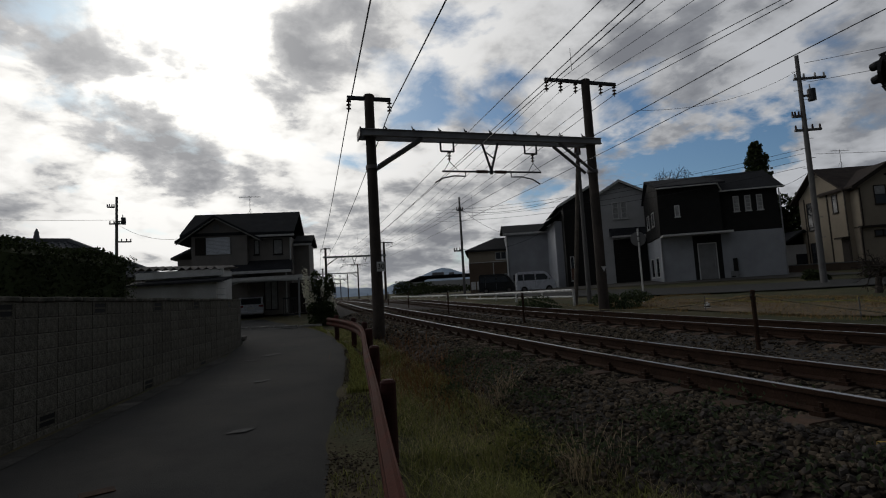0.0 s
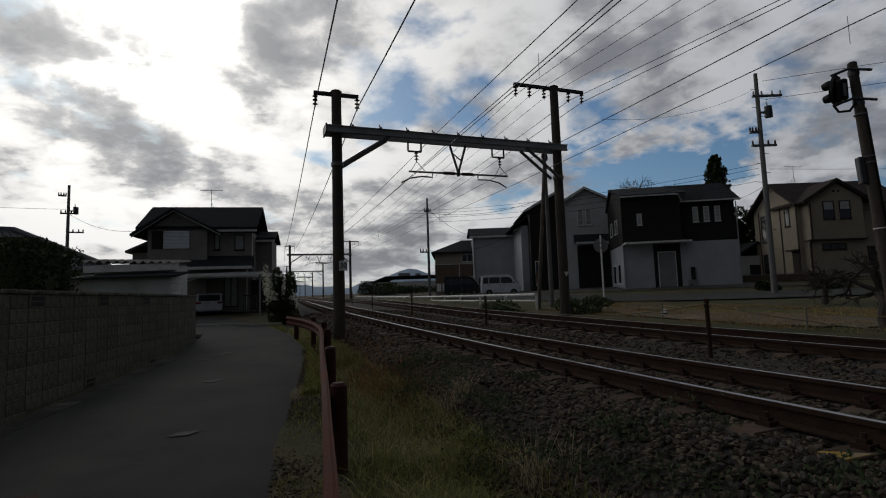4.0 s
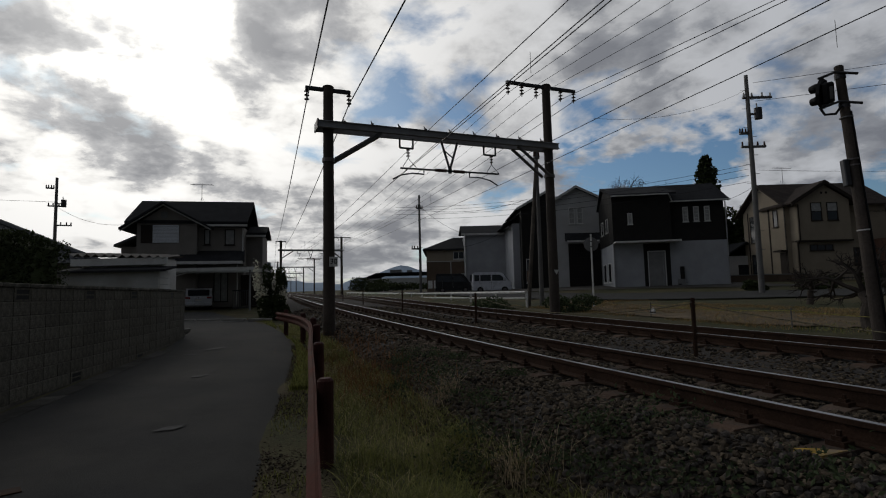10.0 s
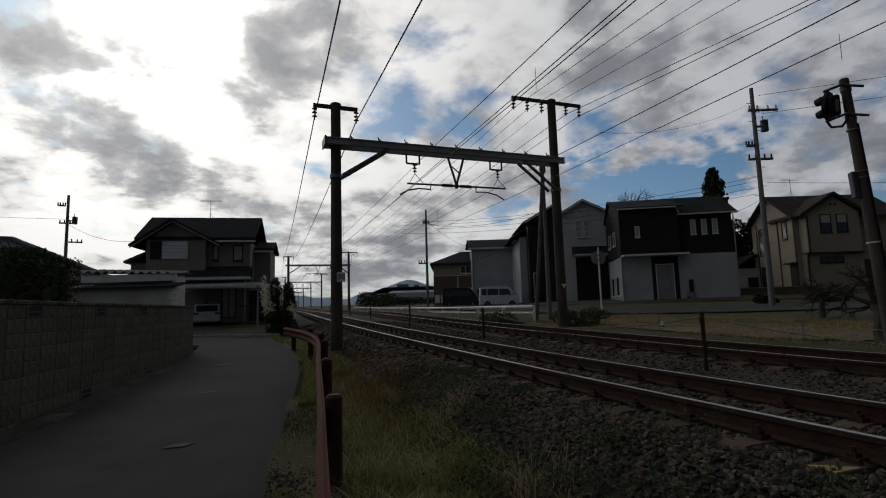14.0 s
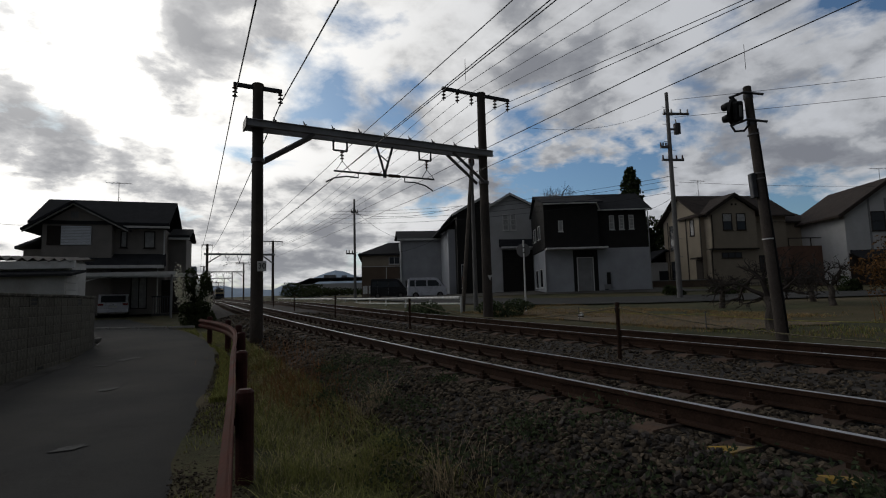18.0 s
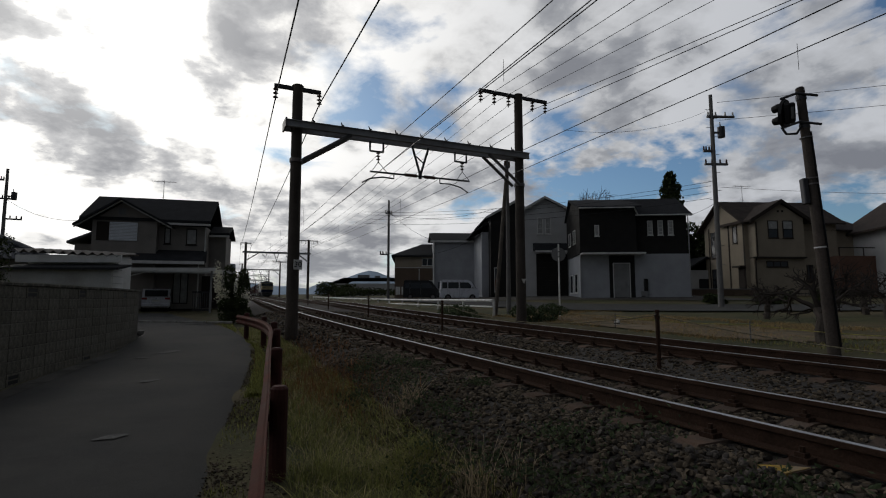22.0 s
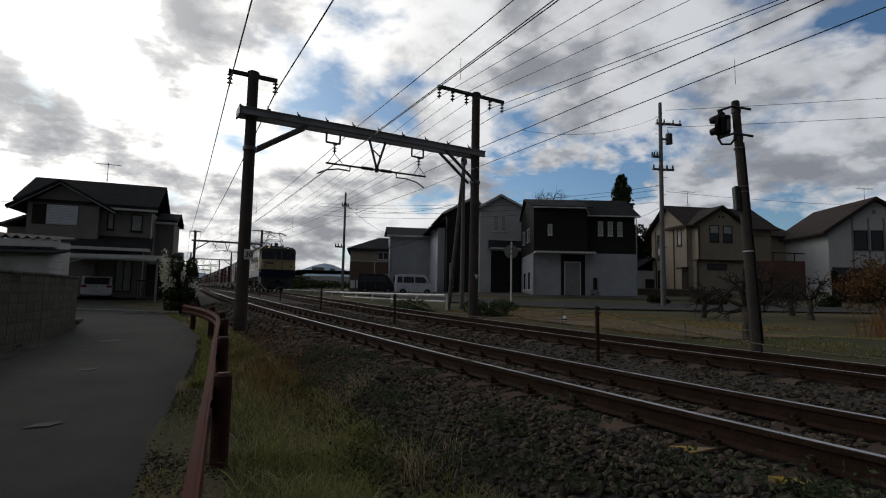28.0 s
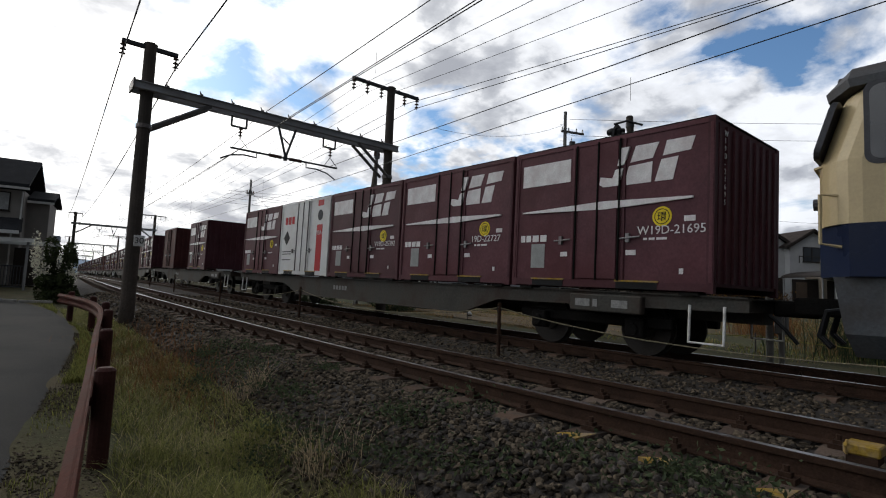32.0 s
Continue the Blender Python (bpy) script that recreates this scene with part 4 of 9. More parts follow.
    # side panels: louvres with panes over them
    for side in (-1, 1):
        x = side * W
        for cy in (-4.9, -3.3, -1.66, 1.66, 3.3, 4.9):
            pn = bmesh.new()
            add_box(pn, (min(x, x + side * 0.008), cy - 0.72, 2.48), (max(x, x + side * 0.008), cy + 0.72, 2.94))
            panel = part("louvre_panel", pn, M_LOUVRE, lo)
            sl = bmesh.new()
            for c in range(7):
                for q in range(9):
                    y0 = cy - 0.70 + c * 0.203
                    z0 = 2.50 + q * 0.048
                    vs = [sl.verts.new(v) for v in ((x + side * 0.008, y0, z0 + 0.04), (x + side * 0.008, y0 + 0.170, z0 + 0.04), (x + side * 0.034, y0 + 0.170, z0), (x + side * 0.034, y0, z0))]
                    sl.faces.new(vs)
                    sl.faces.new([sl.verts.new(v) for v in ((x + side * 0.034, y0, z0), (x + side * 0.034, y0 + 0.170, z0), (x + side * 0.009, y0 + 0.170, z0), (x + side * 0.009, y0, z0))])
            part("slats", sl, M_SLAT, panel)
            fr = bmesh.new()
            rounded_pane(fr, cy, 3.13, 1.44, 0.25, min(x, x + side * 0.008), max(x, x + side * 0.008), 0.10, "x")
            part("pane_frame", fr, M_DARKSTEEL, up)
            for k in (-0.355, 0.355):
                g = bmesh.new()
                rounded_pane(g, cy + k, 3.13, 0.64, 0.19, min(x, x + side * 0.014), max(x, x + side * 0.014), 0.07, "x")
                part("light_pane", g, M_PANE, up)
            part("pane_post", box((min(x, x + side * 0.022), cy - 0.02, 3.02), (max(x, x + side * 0.022), cy + 0.02, 3.24)), M_PALE, up, "pale post between the panes")
        # emblem of pale strokes, plate with bars, maker's plate
        for a in (-0.40, -0.10, 0.20):
            em = prism([(side * (a + u), z) for u, z in ((0.0, 2.94), (0.22, 2.94), (0.32, 3.22), (0.10, 3.22))], min(x, x + side * 0.006), max(x, x + side * 0.006), "x")
            part("emblem_stroke", em, M_PALE, up, "pale slanted emblem stroke")
        pl = part("number_plate", box((min(x, x + side * 0.02), -0.55, 2.42), (max(x, x + side * 0.02), 0.55, 2.60), 0.004), M_RED, lo, "red plate with pale raised bars")
        for i in range(8):
            yb = -0.50 + i * 0.128
            part("plate_bar", box((min(x + side * 0.02, x + side * 0.03), yb, 2.45), (max(x + side * 0.02, x + side * 0.03), yb + 0.08, 2.57)), M_PALE, pl)
        mp = part("maker_plate", box((min(x, x + side * 0.012), -0.22, 2.14), (max(x, x + side * 0.012), 0.22, 2.32), 0.003), M_LOUVRE, lo)
        for i in range(2):
            part("plate_bar", box((min(x + side * 0.012, x + side * 0.016), -0.18, 2.17 + i * 0.075), (max(x + side * 0.012, x + side * 0.016), 0.18, 2.21 + i * 0.075)), M_PALE, mp)
        part("gutter", box((min(x, x + side * 0.03), -7.0, 3.40), (max(x, x + side * 0.03), 7.0, 3.455)), M_CREAM, lo, "cream gutter line")
    # roof
    prof = [(-1.39, 3.46), (-1.22, 3.58), (-0.8, 3.68), (0, 3.72), (0.8, 3.68), (1.22, 3.58), (1.39, 3.46)]
    part("roof", prism(prof, -7.1, 7.1), M_ROOF, lo, "weathered grey roof")
    for s in (-1, 1):
        for y0, y1 in ((-6.2, -3.9), (-3.85, 3.85), (3.9, 6.2)):
            wl = boxes(((s * 1.08 - 0.17, y0, 3.72), (s * 1.08 + 0.17, y1, 3.76)))
            for k in range(8):
                yy = y0 + 0.15 + k * (y1 - y0 - 0.3) / 7
                add_box(wl, (s * 1.08 - 0.03, yy - 0.03, 3.55), (s * 1.08 + 0.03, yy + 0.03, 3.72))
            part("roof_walkway", wl, M_DARKSTEEL, lo)
    eq = boxes(((-0.7, -3.2, 3.70), (0.7, -0.6, 3.92)), ((-0.7, 0.6, 3.70), (0.7, 3.2, 3.92)), bevel=0.04)
    part("roof_hatch", eq, M_ROOF, lo)
    for x, y, r, h in ((0.42, 6.55, 0.07, 0.30), (0.05, 6.62, 0.15, 0.34), (-0.5, 6.5, 0.06, 0.22), (0.3, -6.5, 0.10, 0.25), (-0.4, -6.4, 0.06, 0.2)):
        part("roof_fitting", cyl((x, y, 3.66), (x, y, 3.70 + h), r, r, 10), M_DARKSTEEL, lo)
    # pantographs
    for yc in (-4.9, 4.9):
        pa = part("pantograph", boxes(((-0.72, yc - 0.62, 3.86), (-0.62, yc + 0.62, 3.92)), ((0.62, yc - 0.62, 3.86), (0.72, yc + 0.62, 3.92)),
                                      ((-0.72, yc - 0.3, 3.86), (0.72, yc - 0.22, 3.92)), ((-0.72, yc + 0.22, 3.86), (0.72, yc + 0.3, 3.92))), M_DARKSTEEL, lo, "dark diamond pantograph")
        for s in (-1, 1):
            for d in (-1, 1):
                part("lower_arm", cyl((s * 0.60, yc + d * 0.25, 3.92), (s * 0.62, yc - d * 0.62, 4.42), 0.022, n=6), M_DARKSTEEL, pa)
                part("upper_arm", cyl((s * 0.62, yc - d * 0.62, 4.42), (s * 0.42, yc + d * 0.02, 4.98), 0.022, n=6), M_DARKSTEEL, pa)
        for d in (-1, 1):
            part("cross_tube", cyl((-0.62, yc + d * 0.62, 4.42), (0.62, yc + d * 0.62, 4.42), 0.02, n=6), M_DARKSTEEL, pa)
            part("stay", cyl((-0.62, yc + d * 0.62, 4.42), (0.42, yc, 4.98), 0.012, n=5), M_DARKSTEEL, pa)
            part("stay", cyl((0.62, yc + d * 0.62, 4.42), (-0.42, yc, 4.98), 0.012, n=5), M_DARKSTEEL, pa)
        sh = bmesh.new()
        for d in (-0.17, 0.17):
            add_tube(sh, [(-0.98, yc + d, 4.86), (-0.78, yc + d, 5.0), (-0.5, yc + d, 5.05), (0.5, yc + d, 5.05), (0.78, yc + d, 5.0), (0.98, yc + d, 4.86)], 0.026, 6)
        for k in (-0.42, 0.42):
            add_box(sh, (k - 0.03, yc - 0.2, 4.96), (k + 0.03, yc + 0.2, 5.02))
        part("collector_head", sh, M_DARKSTEEL, pa)
        for x in (-0.6, 0.6):
            for d in (-0.55, 0.55):
                part("insulator", cyl((x, yc + d, 3.62), (x, yc + d, 3.87), 0.07, 0.05, 8), M_INSUL, pa)
    # under the floor
    part("floor_frame", box((-1.25, -7.2, 0.98), (1.25, 7.2, 1.25)), M_UNDER, lo)
    for y0, y1 in ((-3.6, -1.9), (1.9, 3.6)):
        part("equipment_box", box((-1.22, y0, 0.45), (1.22, y1, 0.98), 0.05), M_UNDER, lo)
    # dark block added so the see-through gaps read as shade
    part("underfloor_tank", box((-0.66, -6.9, 0.24), (0.66, 6.9, 0.98), 0.06), M_UNDER, lo)
    for yc in (-5.0, 0.0, 5.0):
        for s in (-1, 1):
            part("brake_rigging", boxes(((s * 0.98 - 0.06, yc - 1.75, 0.30), (s * 0.98 + 0.06, yc + 1.75, 0.42)), ((s * 1.02 - 0.09, yc - 0.30, 0.36), (s * 1.02 + 0.09, yc + 0.30, 0.92)),
                                        ((s * 1.02 - 0.07, yc - 1.95, 0.46), (s * 1.02 + 0.07, yc - 1.68, 1.0)), ((s * 1.02 - 0.07, yc + 1.68, 0.46), (s * 1.02 + 0.07, yc + 1.95, 1.0)), bevel=0.02), M_UNDER, lo)
            part("brake_cylinder", cyl((s * 1.04, yc - 0.62, 0.74), (s * 1.04, yc - 0.34, 0.74), 0.10, 0.10, 12), M_UNDER, lo)
            part("air_pipe", tube([(s * 1.16, yc - 2.2, 1.10), (s * 1.18, yc - 1.2, 1.06), (s * 1.18, yc + 1.2, 1.06), (s * 1.16, yc + 2.2, 1.10)], 0.022, 6), M_SKIRT, lo)
    for yc in (-5.0, 0.0, 5.0):
        bogie(lo, yc, 2.4, 0.54, True)
    for y in (-6.4, -3.7, -1.4, 1.4, 3.7, 6.4):
        for s in (-1, 1):
            part("sand_box", box((s * 1.10 - 0.14, y - 0.16, 0.62), (s * 1.10 + 0.14, y + 0.16, 0.98), 0.03), M_UNDER, lo)
    lo.scale = (TRAIN, TRAIN * 1.057, TRAIN)
    return lo


def build_wagon(label):
    wg = thing("container_wagon", label, "wagon", group="container wagons of the train")
    for s in (-1, 1):
        prof = [(-9.75, 0.98), (-9.75, 0.80), (-7.6, 0.76), (-5.2, 0.74), (-4.2, 0.42), (4.2, 0.42), (5.2, 0.74), (7.6, 0.76), (9.75, 0.80), (9.75, 0.98)]
        part("side_sill", prism(prof, min(s * 1.12, s * 1.02), max(s * 1.12, s * 1.02), "x"), M_WAGON, wg, "grimy grey fish-bellied side sill")
        fl = boxes(((s * 1.07 - 0.10, -9.75, 0.98), (s * 1.07 + 0.10, 9.75, 1.0)), ((s * 1.07 - 0.09, -4.2, 0.40), (s * 1.07 + 0.09, 4.2, 0.42)))
        part("sill_flange", fl, M_WAGON, wg)
        for i in range(5):
            part("stencil_bar", box((min(s * 1.12, s * 1.126), -1.6 + i * 0.17, 0.66), (max(s * 1.12, s * 1.126), -1.6 + i * 0.17 + 0.11, 0.78)), M_STENCIL, wg)
        bx = part("notice_box", box((min(s * 1.10, s * 1.24), 7.0, 0.66), (max(s * 1.10, s * 1.24), 8.3, 0.94), 0.02), M_WAGON, wg)
        for y0, y1 in ((7.12, 7.40), (7.46, 7.54), (7.80, 8.08)):
            part("stencil_bar", box((min(s * 1.24, s * 1.246), y0, 0.74), (max(s * 1.24, s * 1.246), y1, 0.86)), M_STENCIL, bx)
        for e in (-1, 1):
            ld = tube([(s * 1.12, e * 9.45, 0.86), (s * 1.14, e * 9.45, 0.34), (s * 1.14, e * 8.98, 0.34), (s * 1.12, e * 8.98, 0.86)], 0.022, 6)
            part("step", ld, M_WHITE, wg, "white painted step iron")
    for i in range(14):
        y = -9.6 + i * 19.2 / 13
        part("cross_member", box((-1.02, y - 0.06, 0.80), (1.02, y + 0.06, 0.97)), M_WAGON, wg)
    part("centre_sill", box((-0.22, -9.6, 0.62), (0.22, 9.6, 0.80)), M_WAGON, wg)
    part("deck", boxes(((-1.0, -9.75, 0.972), (1.0, -7.9, 0.99)), ((-1.0, 7.9, 0.972), (1.0, 9.75, 0.99))), M_WAGON, wg)
    tw = bmesh.new()
    for i in range(5):
        for d in (-1.5, 1.5):
            for s in (-1, 1):
                add_box(tw, (s * 1.1 - 0.12, -7.5 + i * 3.75 + d - 0.14, 0.99), (s * 1.1 + 0.12, -7.5 + i * 3.75 + d + 0.14, 1.03))
    part("twist_locks", tw, M_UNDER, wg)
    part("brake_box", box((-0.9, -3.4, 0.36), (-0.2, -2.2, 0.72), 0.05), M_UNDER, wg)
    part("brake_box", box((0.25, 1.4, 0.36), (0.85, 2.6, 0.70), 0.05), M_UNDER, wg)
    part("air_tank", cyl((0.5, -1.6, 0.55), (0.5, -0.2, 0.55), 0.2, n=12), M_UNDER, wg)
    for yc in (-7.1, 7.1):
        bogie(wg, yc, 1.9, 0.43, False)
    for e in (-1, 1):
        part("coupler", box((-0.12, min(e * 9.7, e * 10.25), 0.76), (0.12, max(e * 9.7, e * 10.25), 0.98), 0.03), M_UNDER, wg)
        part("hose", tube([(0.4, e * 9.75, 0.78), (0.42, e * 9.95, 0.6), (0.42, e * 10.1, 0.42)], 0.025, 6), M_BLACK, wg)
    wg.scale = (TRAIN,) * 3
    return wg


def text_part(body, size, parent, m, material, name="lettering"):
    cu = bpy.data.curves.new(name, "FONT")
    cu.body, cu.size, cu.extrude, cu.resolution_u = body, size, 0.003, 2
    cu.materials.append(material)
    t = new(name, cu)
    t.parent = parent
    t.matrix_basis = m
    return t


def build_container(kind, number="", label=""):
    """A 12-foot goods container; y along the wagon, its side faces +x and -x."""
    L, Wd, H = 3.68, 1.215, 2.50
    skin = {"maroon": M_MAROON, "plain": M_MAROON2, "white": M_CWHITE}[kind]
    co = thing("goods_container", label, "container", group="goods containers on the wagons")
    part("body", box((-Wd, -L / 2 + 0.03, 0.10), (Wd, L / 2 - 0.03, H - 0.03)), skin, co)
    part("roof", box((-Wd + 0.01, -L / 2 + 0.01, H - 0.03), (Wd - 0.01, L / 2 - 0.01, H), 0.008), M_UNDER, co, "dark container roof")
    for s in (-1, 1):
        for e in (-1, 1):
            part("corner_post", box((s * (Wd - 0.03) - 0.045, e * (L / 2 - 0.05) - 0.05, 0.0), (s * (Wd - 0.03) + 0.045, e * (L / 2 - 0.05) + 0.05, H - 0.02)), skin, co)
        part("bottom_rail", box((s * (Wd - 0.02) - 0.035, -L / 2 + 0.1, 0.02), (s * (Wd - 0.02) + 0.035, L / 2 - 0.1, 0.13)), skin, co)
        part("top_rail", box((s * (Wd - 0.02) - 0.035, -L / 2 + 0.1, H - 0.10), (s * (Wd - 0.02) + 0.035, L / 2 - 0.1, H - 0.03)), skin, co)
    if number[:1] == "W":
        text_part("\n".join(number), 0.11, co, Matrix.Translation((0.95, L / 2 + 0.008, 2.25)) @ pose(0, 0, 0, 90, 0, 180), M_PALE)
    for e in (-1, 1):
        rb = bmesh.new()
        for i in range(9):
            x = -1.06 + i * 0.265
            y0, y1 = e * (L / 2 - 0.03), e * (L / 2 + 0.005)
            add_box(rb, (x - 0.05, min(y0, y1), 0.15), (x + 0.05, max(y0, y1), H - 0.1))
        part("end_ribs", rb, skin, co)
    for s in (-1, 1):
        x = s * Wd
        xa = lambda d: (min(x, x + s * d), max(x, x + s * d))
        p0, p1 = xa(0.03)
        dr = part("door", boxes(((p0, -0.39, 0.16), (p1, -0.02, H - 0.12)), ((p0, 0.0, 0.16), (p1, 0.35, H - 0.12)), bevel=0.006), skin, co)
        for y in (-0.43, -0.01, 0.39):
            part("lock_rod", cyl((x + s * 0.035, y, 0.14), (x + s * 0.035, y, H - 0.08), 0.018, n=6), M_UNDER if kind != "white" else M_STEEL, dr)
        for y in (-0.86, 0.42):
            hd = cyl((x + s * 0.04, y, 0.80), (x + s * 0.04, y + 0.34, 0.82), 0.015, n=6)
            add_box(hd, (xa(0.045)[0], y + 0.1, 0.74), (xa(0.045)[1], y + 0.16, 0.88))
            part("handle", hd, M_STEEL, dr)
        for y in (-1.80, -0.50, 0.46, 1.80):
            part("side_rib", box((xa(0.022)[0], y - 0.025, 0.14), (xa(0.022)[1], y + 0.025, H - 0.10), 0.004), skin, co)
        if kind == "plain":
            continue
        q0, q1 = xa(0.006)
        for y in (-1.0, 0.7):
            # black slabs stand in for the shade inside the pockets
            part("fork_pocket", box((xa(0.02)[0], y - 0.34, 0.02), (xa(0.02)[1], y + 0.34, 0.124)), M_BLACK, co)
            part("pocket_edge", box((xa(0.034)[0], y - 0.36, 0.125), (xa(0.034)[1], y + 0.36, 0.15)), M_YELLOW, co, "worn yellow pocket edge")
        # markings read in the way that the side faces: u grows to the reader's right
        def uy(u):
            return s * u
        if kind == "maroon":
            mk = bmesh.new()
            add_box(mk, (q0, min(uy(-1.66), uy(-0.58)), 1.83), (q1, max(uy(-1.66), uy(-0.58)), 2.23))
            # long wedge-shaped stripe over the door
            add_prism(mk, [(uy(-1.62), 1.335), (uy(0.15), 1.285), (uy(1.55), 1.345), (uy(1.55), 1.375), (uy(0.10), 1.42), (uy(-1.62), 1.355)], min(x, x + s * 0.036), max(x, x + s * 0.036), "x")
            # slanted emblem blocks, cut by a thin slit
            for pts in ([(0.02, 1.70), (0.10, 1.65), (0.36, 1.65), (0.45, 1.92), (0.31, 1.91), (0.26, 1.78), (0.04, 1.82)], [(0.34, 1.97), (0.46, 1.98), (0.55, 2.25), (0.41, 2.25)],
                        [(0.44, 1.65), (0.90, 1.65), (0.92, 1.965), (0.53, 1.945)], [(0.55, 2.0), (0.92, 2.02), (1.02, 2.25), (0.64, 2.25)],
                        [(0.96, 1.65), (1.24, 1.65), (1.32, 1.99), (1.06, 1.975)], [(1.08, 2.03), (1.50, 2.055), (1.56, 2.25), (1.14, 2.25)]):
                part("emblem_block", prism([(uy(u), z) for u, z in pts], min(x, x + s * (0.036 if pts[0][0] < 0.4 else 0.006)), max(x, x + s * (0.036 if pts[0][0] < 0.4 else 0.006)), "x"), M_PALE, co, "pale slanted emblem block")
            for u0, u1, z0, z1 in ((-1.66, -1.56, 0.80, 0.92), (-1.53, -1.42, 0.80, 0.92), (-1.38, -1.24, 0.80, 0.92), (-1.20, -1.06, 0.80, 0.92), (1.42, 1.58, 1.02, 1.10), (-0.74, -0.60, 0.53, 0.61), (0.51, 0.68, 0.54, 0.62),
                                   (0.80, 0.86, 0.765, 0.80), (0.89, 0.98, 0.765, 0.80), (1.01, 1.17, 0.765, 0.80), (1.36, 1.42, 0.26, 0.34)):
                a, b = xa(0.006)
                add_box(mk, (a, min(uy(u0), uy(u1)), z0), (b, max(uy(u0), uy(u1)), z1))
            part("markings", mk, M_PALE, co)
            em = bmesh.new()
            add_box(em, (q0, min(uy(-1.40), uy(-1.09)), 0.33), (q1, max(uy(-1.40), uy(-1.09)), 0.76))
            part("notice", em, M_NOTICE, co, "small pale grey notice")
            ring = bmesh.new()
            add_cyl(ring, (x, uy(1.09), 1.11), (x + s * 0.008, uy(1.09), 1.11), 0.15, 0.15, 20)
            rg = part("ring_mark", ring, M_RINGY, co, "round yellow mark with a black sign")
            inn = bmesh.new()
            add_cyl(inn, (x, uy(1.09), 1.11), (x + s * 0.010, uy(1.09), 1.11), 0.118, 0.118, 20)
            part("ring_line", inn, M_BLACK, rg)
            inn = bmesh.new()
            add_cyl(inn, (x, uy(1.09), 1.11), (x + s * 0.0115, uy(1.09), 1.11), 0.106, 0.106, 20)
            part("ring_field", inn, M_RINGY, rg)
            text_part("\u74b0", 0.15, rg, Matrix.Translation((x + s * 0.013, uy(1.09) - s * 0.073, 1.055)) @ pose(0, 0, 0, 90, 0, 90 if s > 0 else -90), M_BLACK, "sign")
            if number:
                text_part(number, 0.185, co, Matrix.Translation((x + s * 0.008, uy(0.70), 0.85)) @ pose(0, 0, 0, 90, 0, 90 if s > 0 else -90), M_PALE)
        else:
            text_part("19A", 0.20, co, Matrix.Translation((x + s * 0.009, uy(1.0), 1.30)) @ pose(0, 0, 0, 90, 0, 90 if s > 0 else -90), M_PALE)
            band = bmesh.new()
            add_box(band, (q0, min(uy(0.98), uy(1.36)), 0.16), (q1, max(uy(0.98), uy(1.36)), 1.62))
            add_box(band, (q0, min(uy(0.98), uy(1.36)), 2.22), (q1, max(uy(0.98), uy(1.36)), 2.40))
            part("red_band", band, M_CRED, co, "red band down the side")
            for u0, u1 in ((-1.5, -1.30), (-1.24, -1.02), (-0.96, -0.76)):
                part("letter_bar", box((q0, min(uy(u0), uy(u1)), 1.74), (q1, max(uy(u0), uy(u1)), 2.0)), M_CRED, co)
            bk = bmesh.new()
            add_prism(bk, [(uy(-1.30), 1.02), (uy(-1.05), 1.27), (uy(-1.30), 1.52), (uy(-1.55), 1.27)], q0, q1, "x")
            for z in (0.78, 0.70, 0.50):
                add_box(bk, (q0, min(uy(-1.6), uy(-0.9)), z), (q1, max(uy(-1.6), uy(-0.9)), z + 0.03))
            part("diamond_mark", bk, M_BLACK, co)
            gl = bmesh.new()
            add_cyl(gl, (x, uy(1.17), 1.92), (x + s * 0.008, uy(1.17), 1.92), 0.17, 0.17, 18)
            part("globe_mark", gl, M_LOUVRE, co)
    co.scale = (TRAIN,) * 3
    return co


loco = build_loco()
wagon = build_wagon("grimy grey container wagon coupled behind the locomotive")
TRAIN_CARS = []          # (object, arc distance of its middle behind the front, half pivot distance, height over rail, shift along)
TRAIN_CARS.append((loco, 7.55, 5.0 * TRAIN, 0.0, 0.0))
first_box = 15.1 + 0.98
wagon_mid = first_box + 9.37 * TRAIN
proto = {
    "a": build_container("maroon", "W19D-21695", "maroon goods container with pale emblem and number"),
    "b": build_container("maroon", "19D-22727", "maroon goods container with pale emblem and number"),
    "c": build_container("maroon", "V19D-25392", "maroon goods container with a pale slogan panel"),
    "w": build_container("white", "", "white goods container with a red band"),
    "m": build_container("maroon", "", "maroon goods container with pale emblem"),
    "p": build_container("plain", "", "faded brown goods container without markings"),
}
used_protos = set()
loads = ["abcwm", "_m_p_", "mmppm", "pmmpm", "mpmmp", "ppmpm", "mmpmm", "pmpmp", "mppmm", "pmmpp", "mpmpm", "ppmmp"]
for i, load in enumerate(loads):
    mid = wagon_mid + i * 20.4 * TRAIN
    wg = wagon if i == 0 else copy_thing(wagon, Matrix.Identity(4))
    TRAIN_CARS.append((wg, mid, 7.1 * TRAIN, 0.0, 0.0))
    for k, c in enumerate(load):
        if c == "_":
            continue
        if c in used_protos:
            co = copy_thing(proto[c], Matrix.Identity(4))
        else:
            co = proto[c]
            used_protos.add(c)
        TRAIN_CARS.append((co, mid, 7.1 * TRAIN, 1.03 * TRAIN, (7.5 - k * 3.75) * TRAIN))

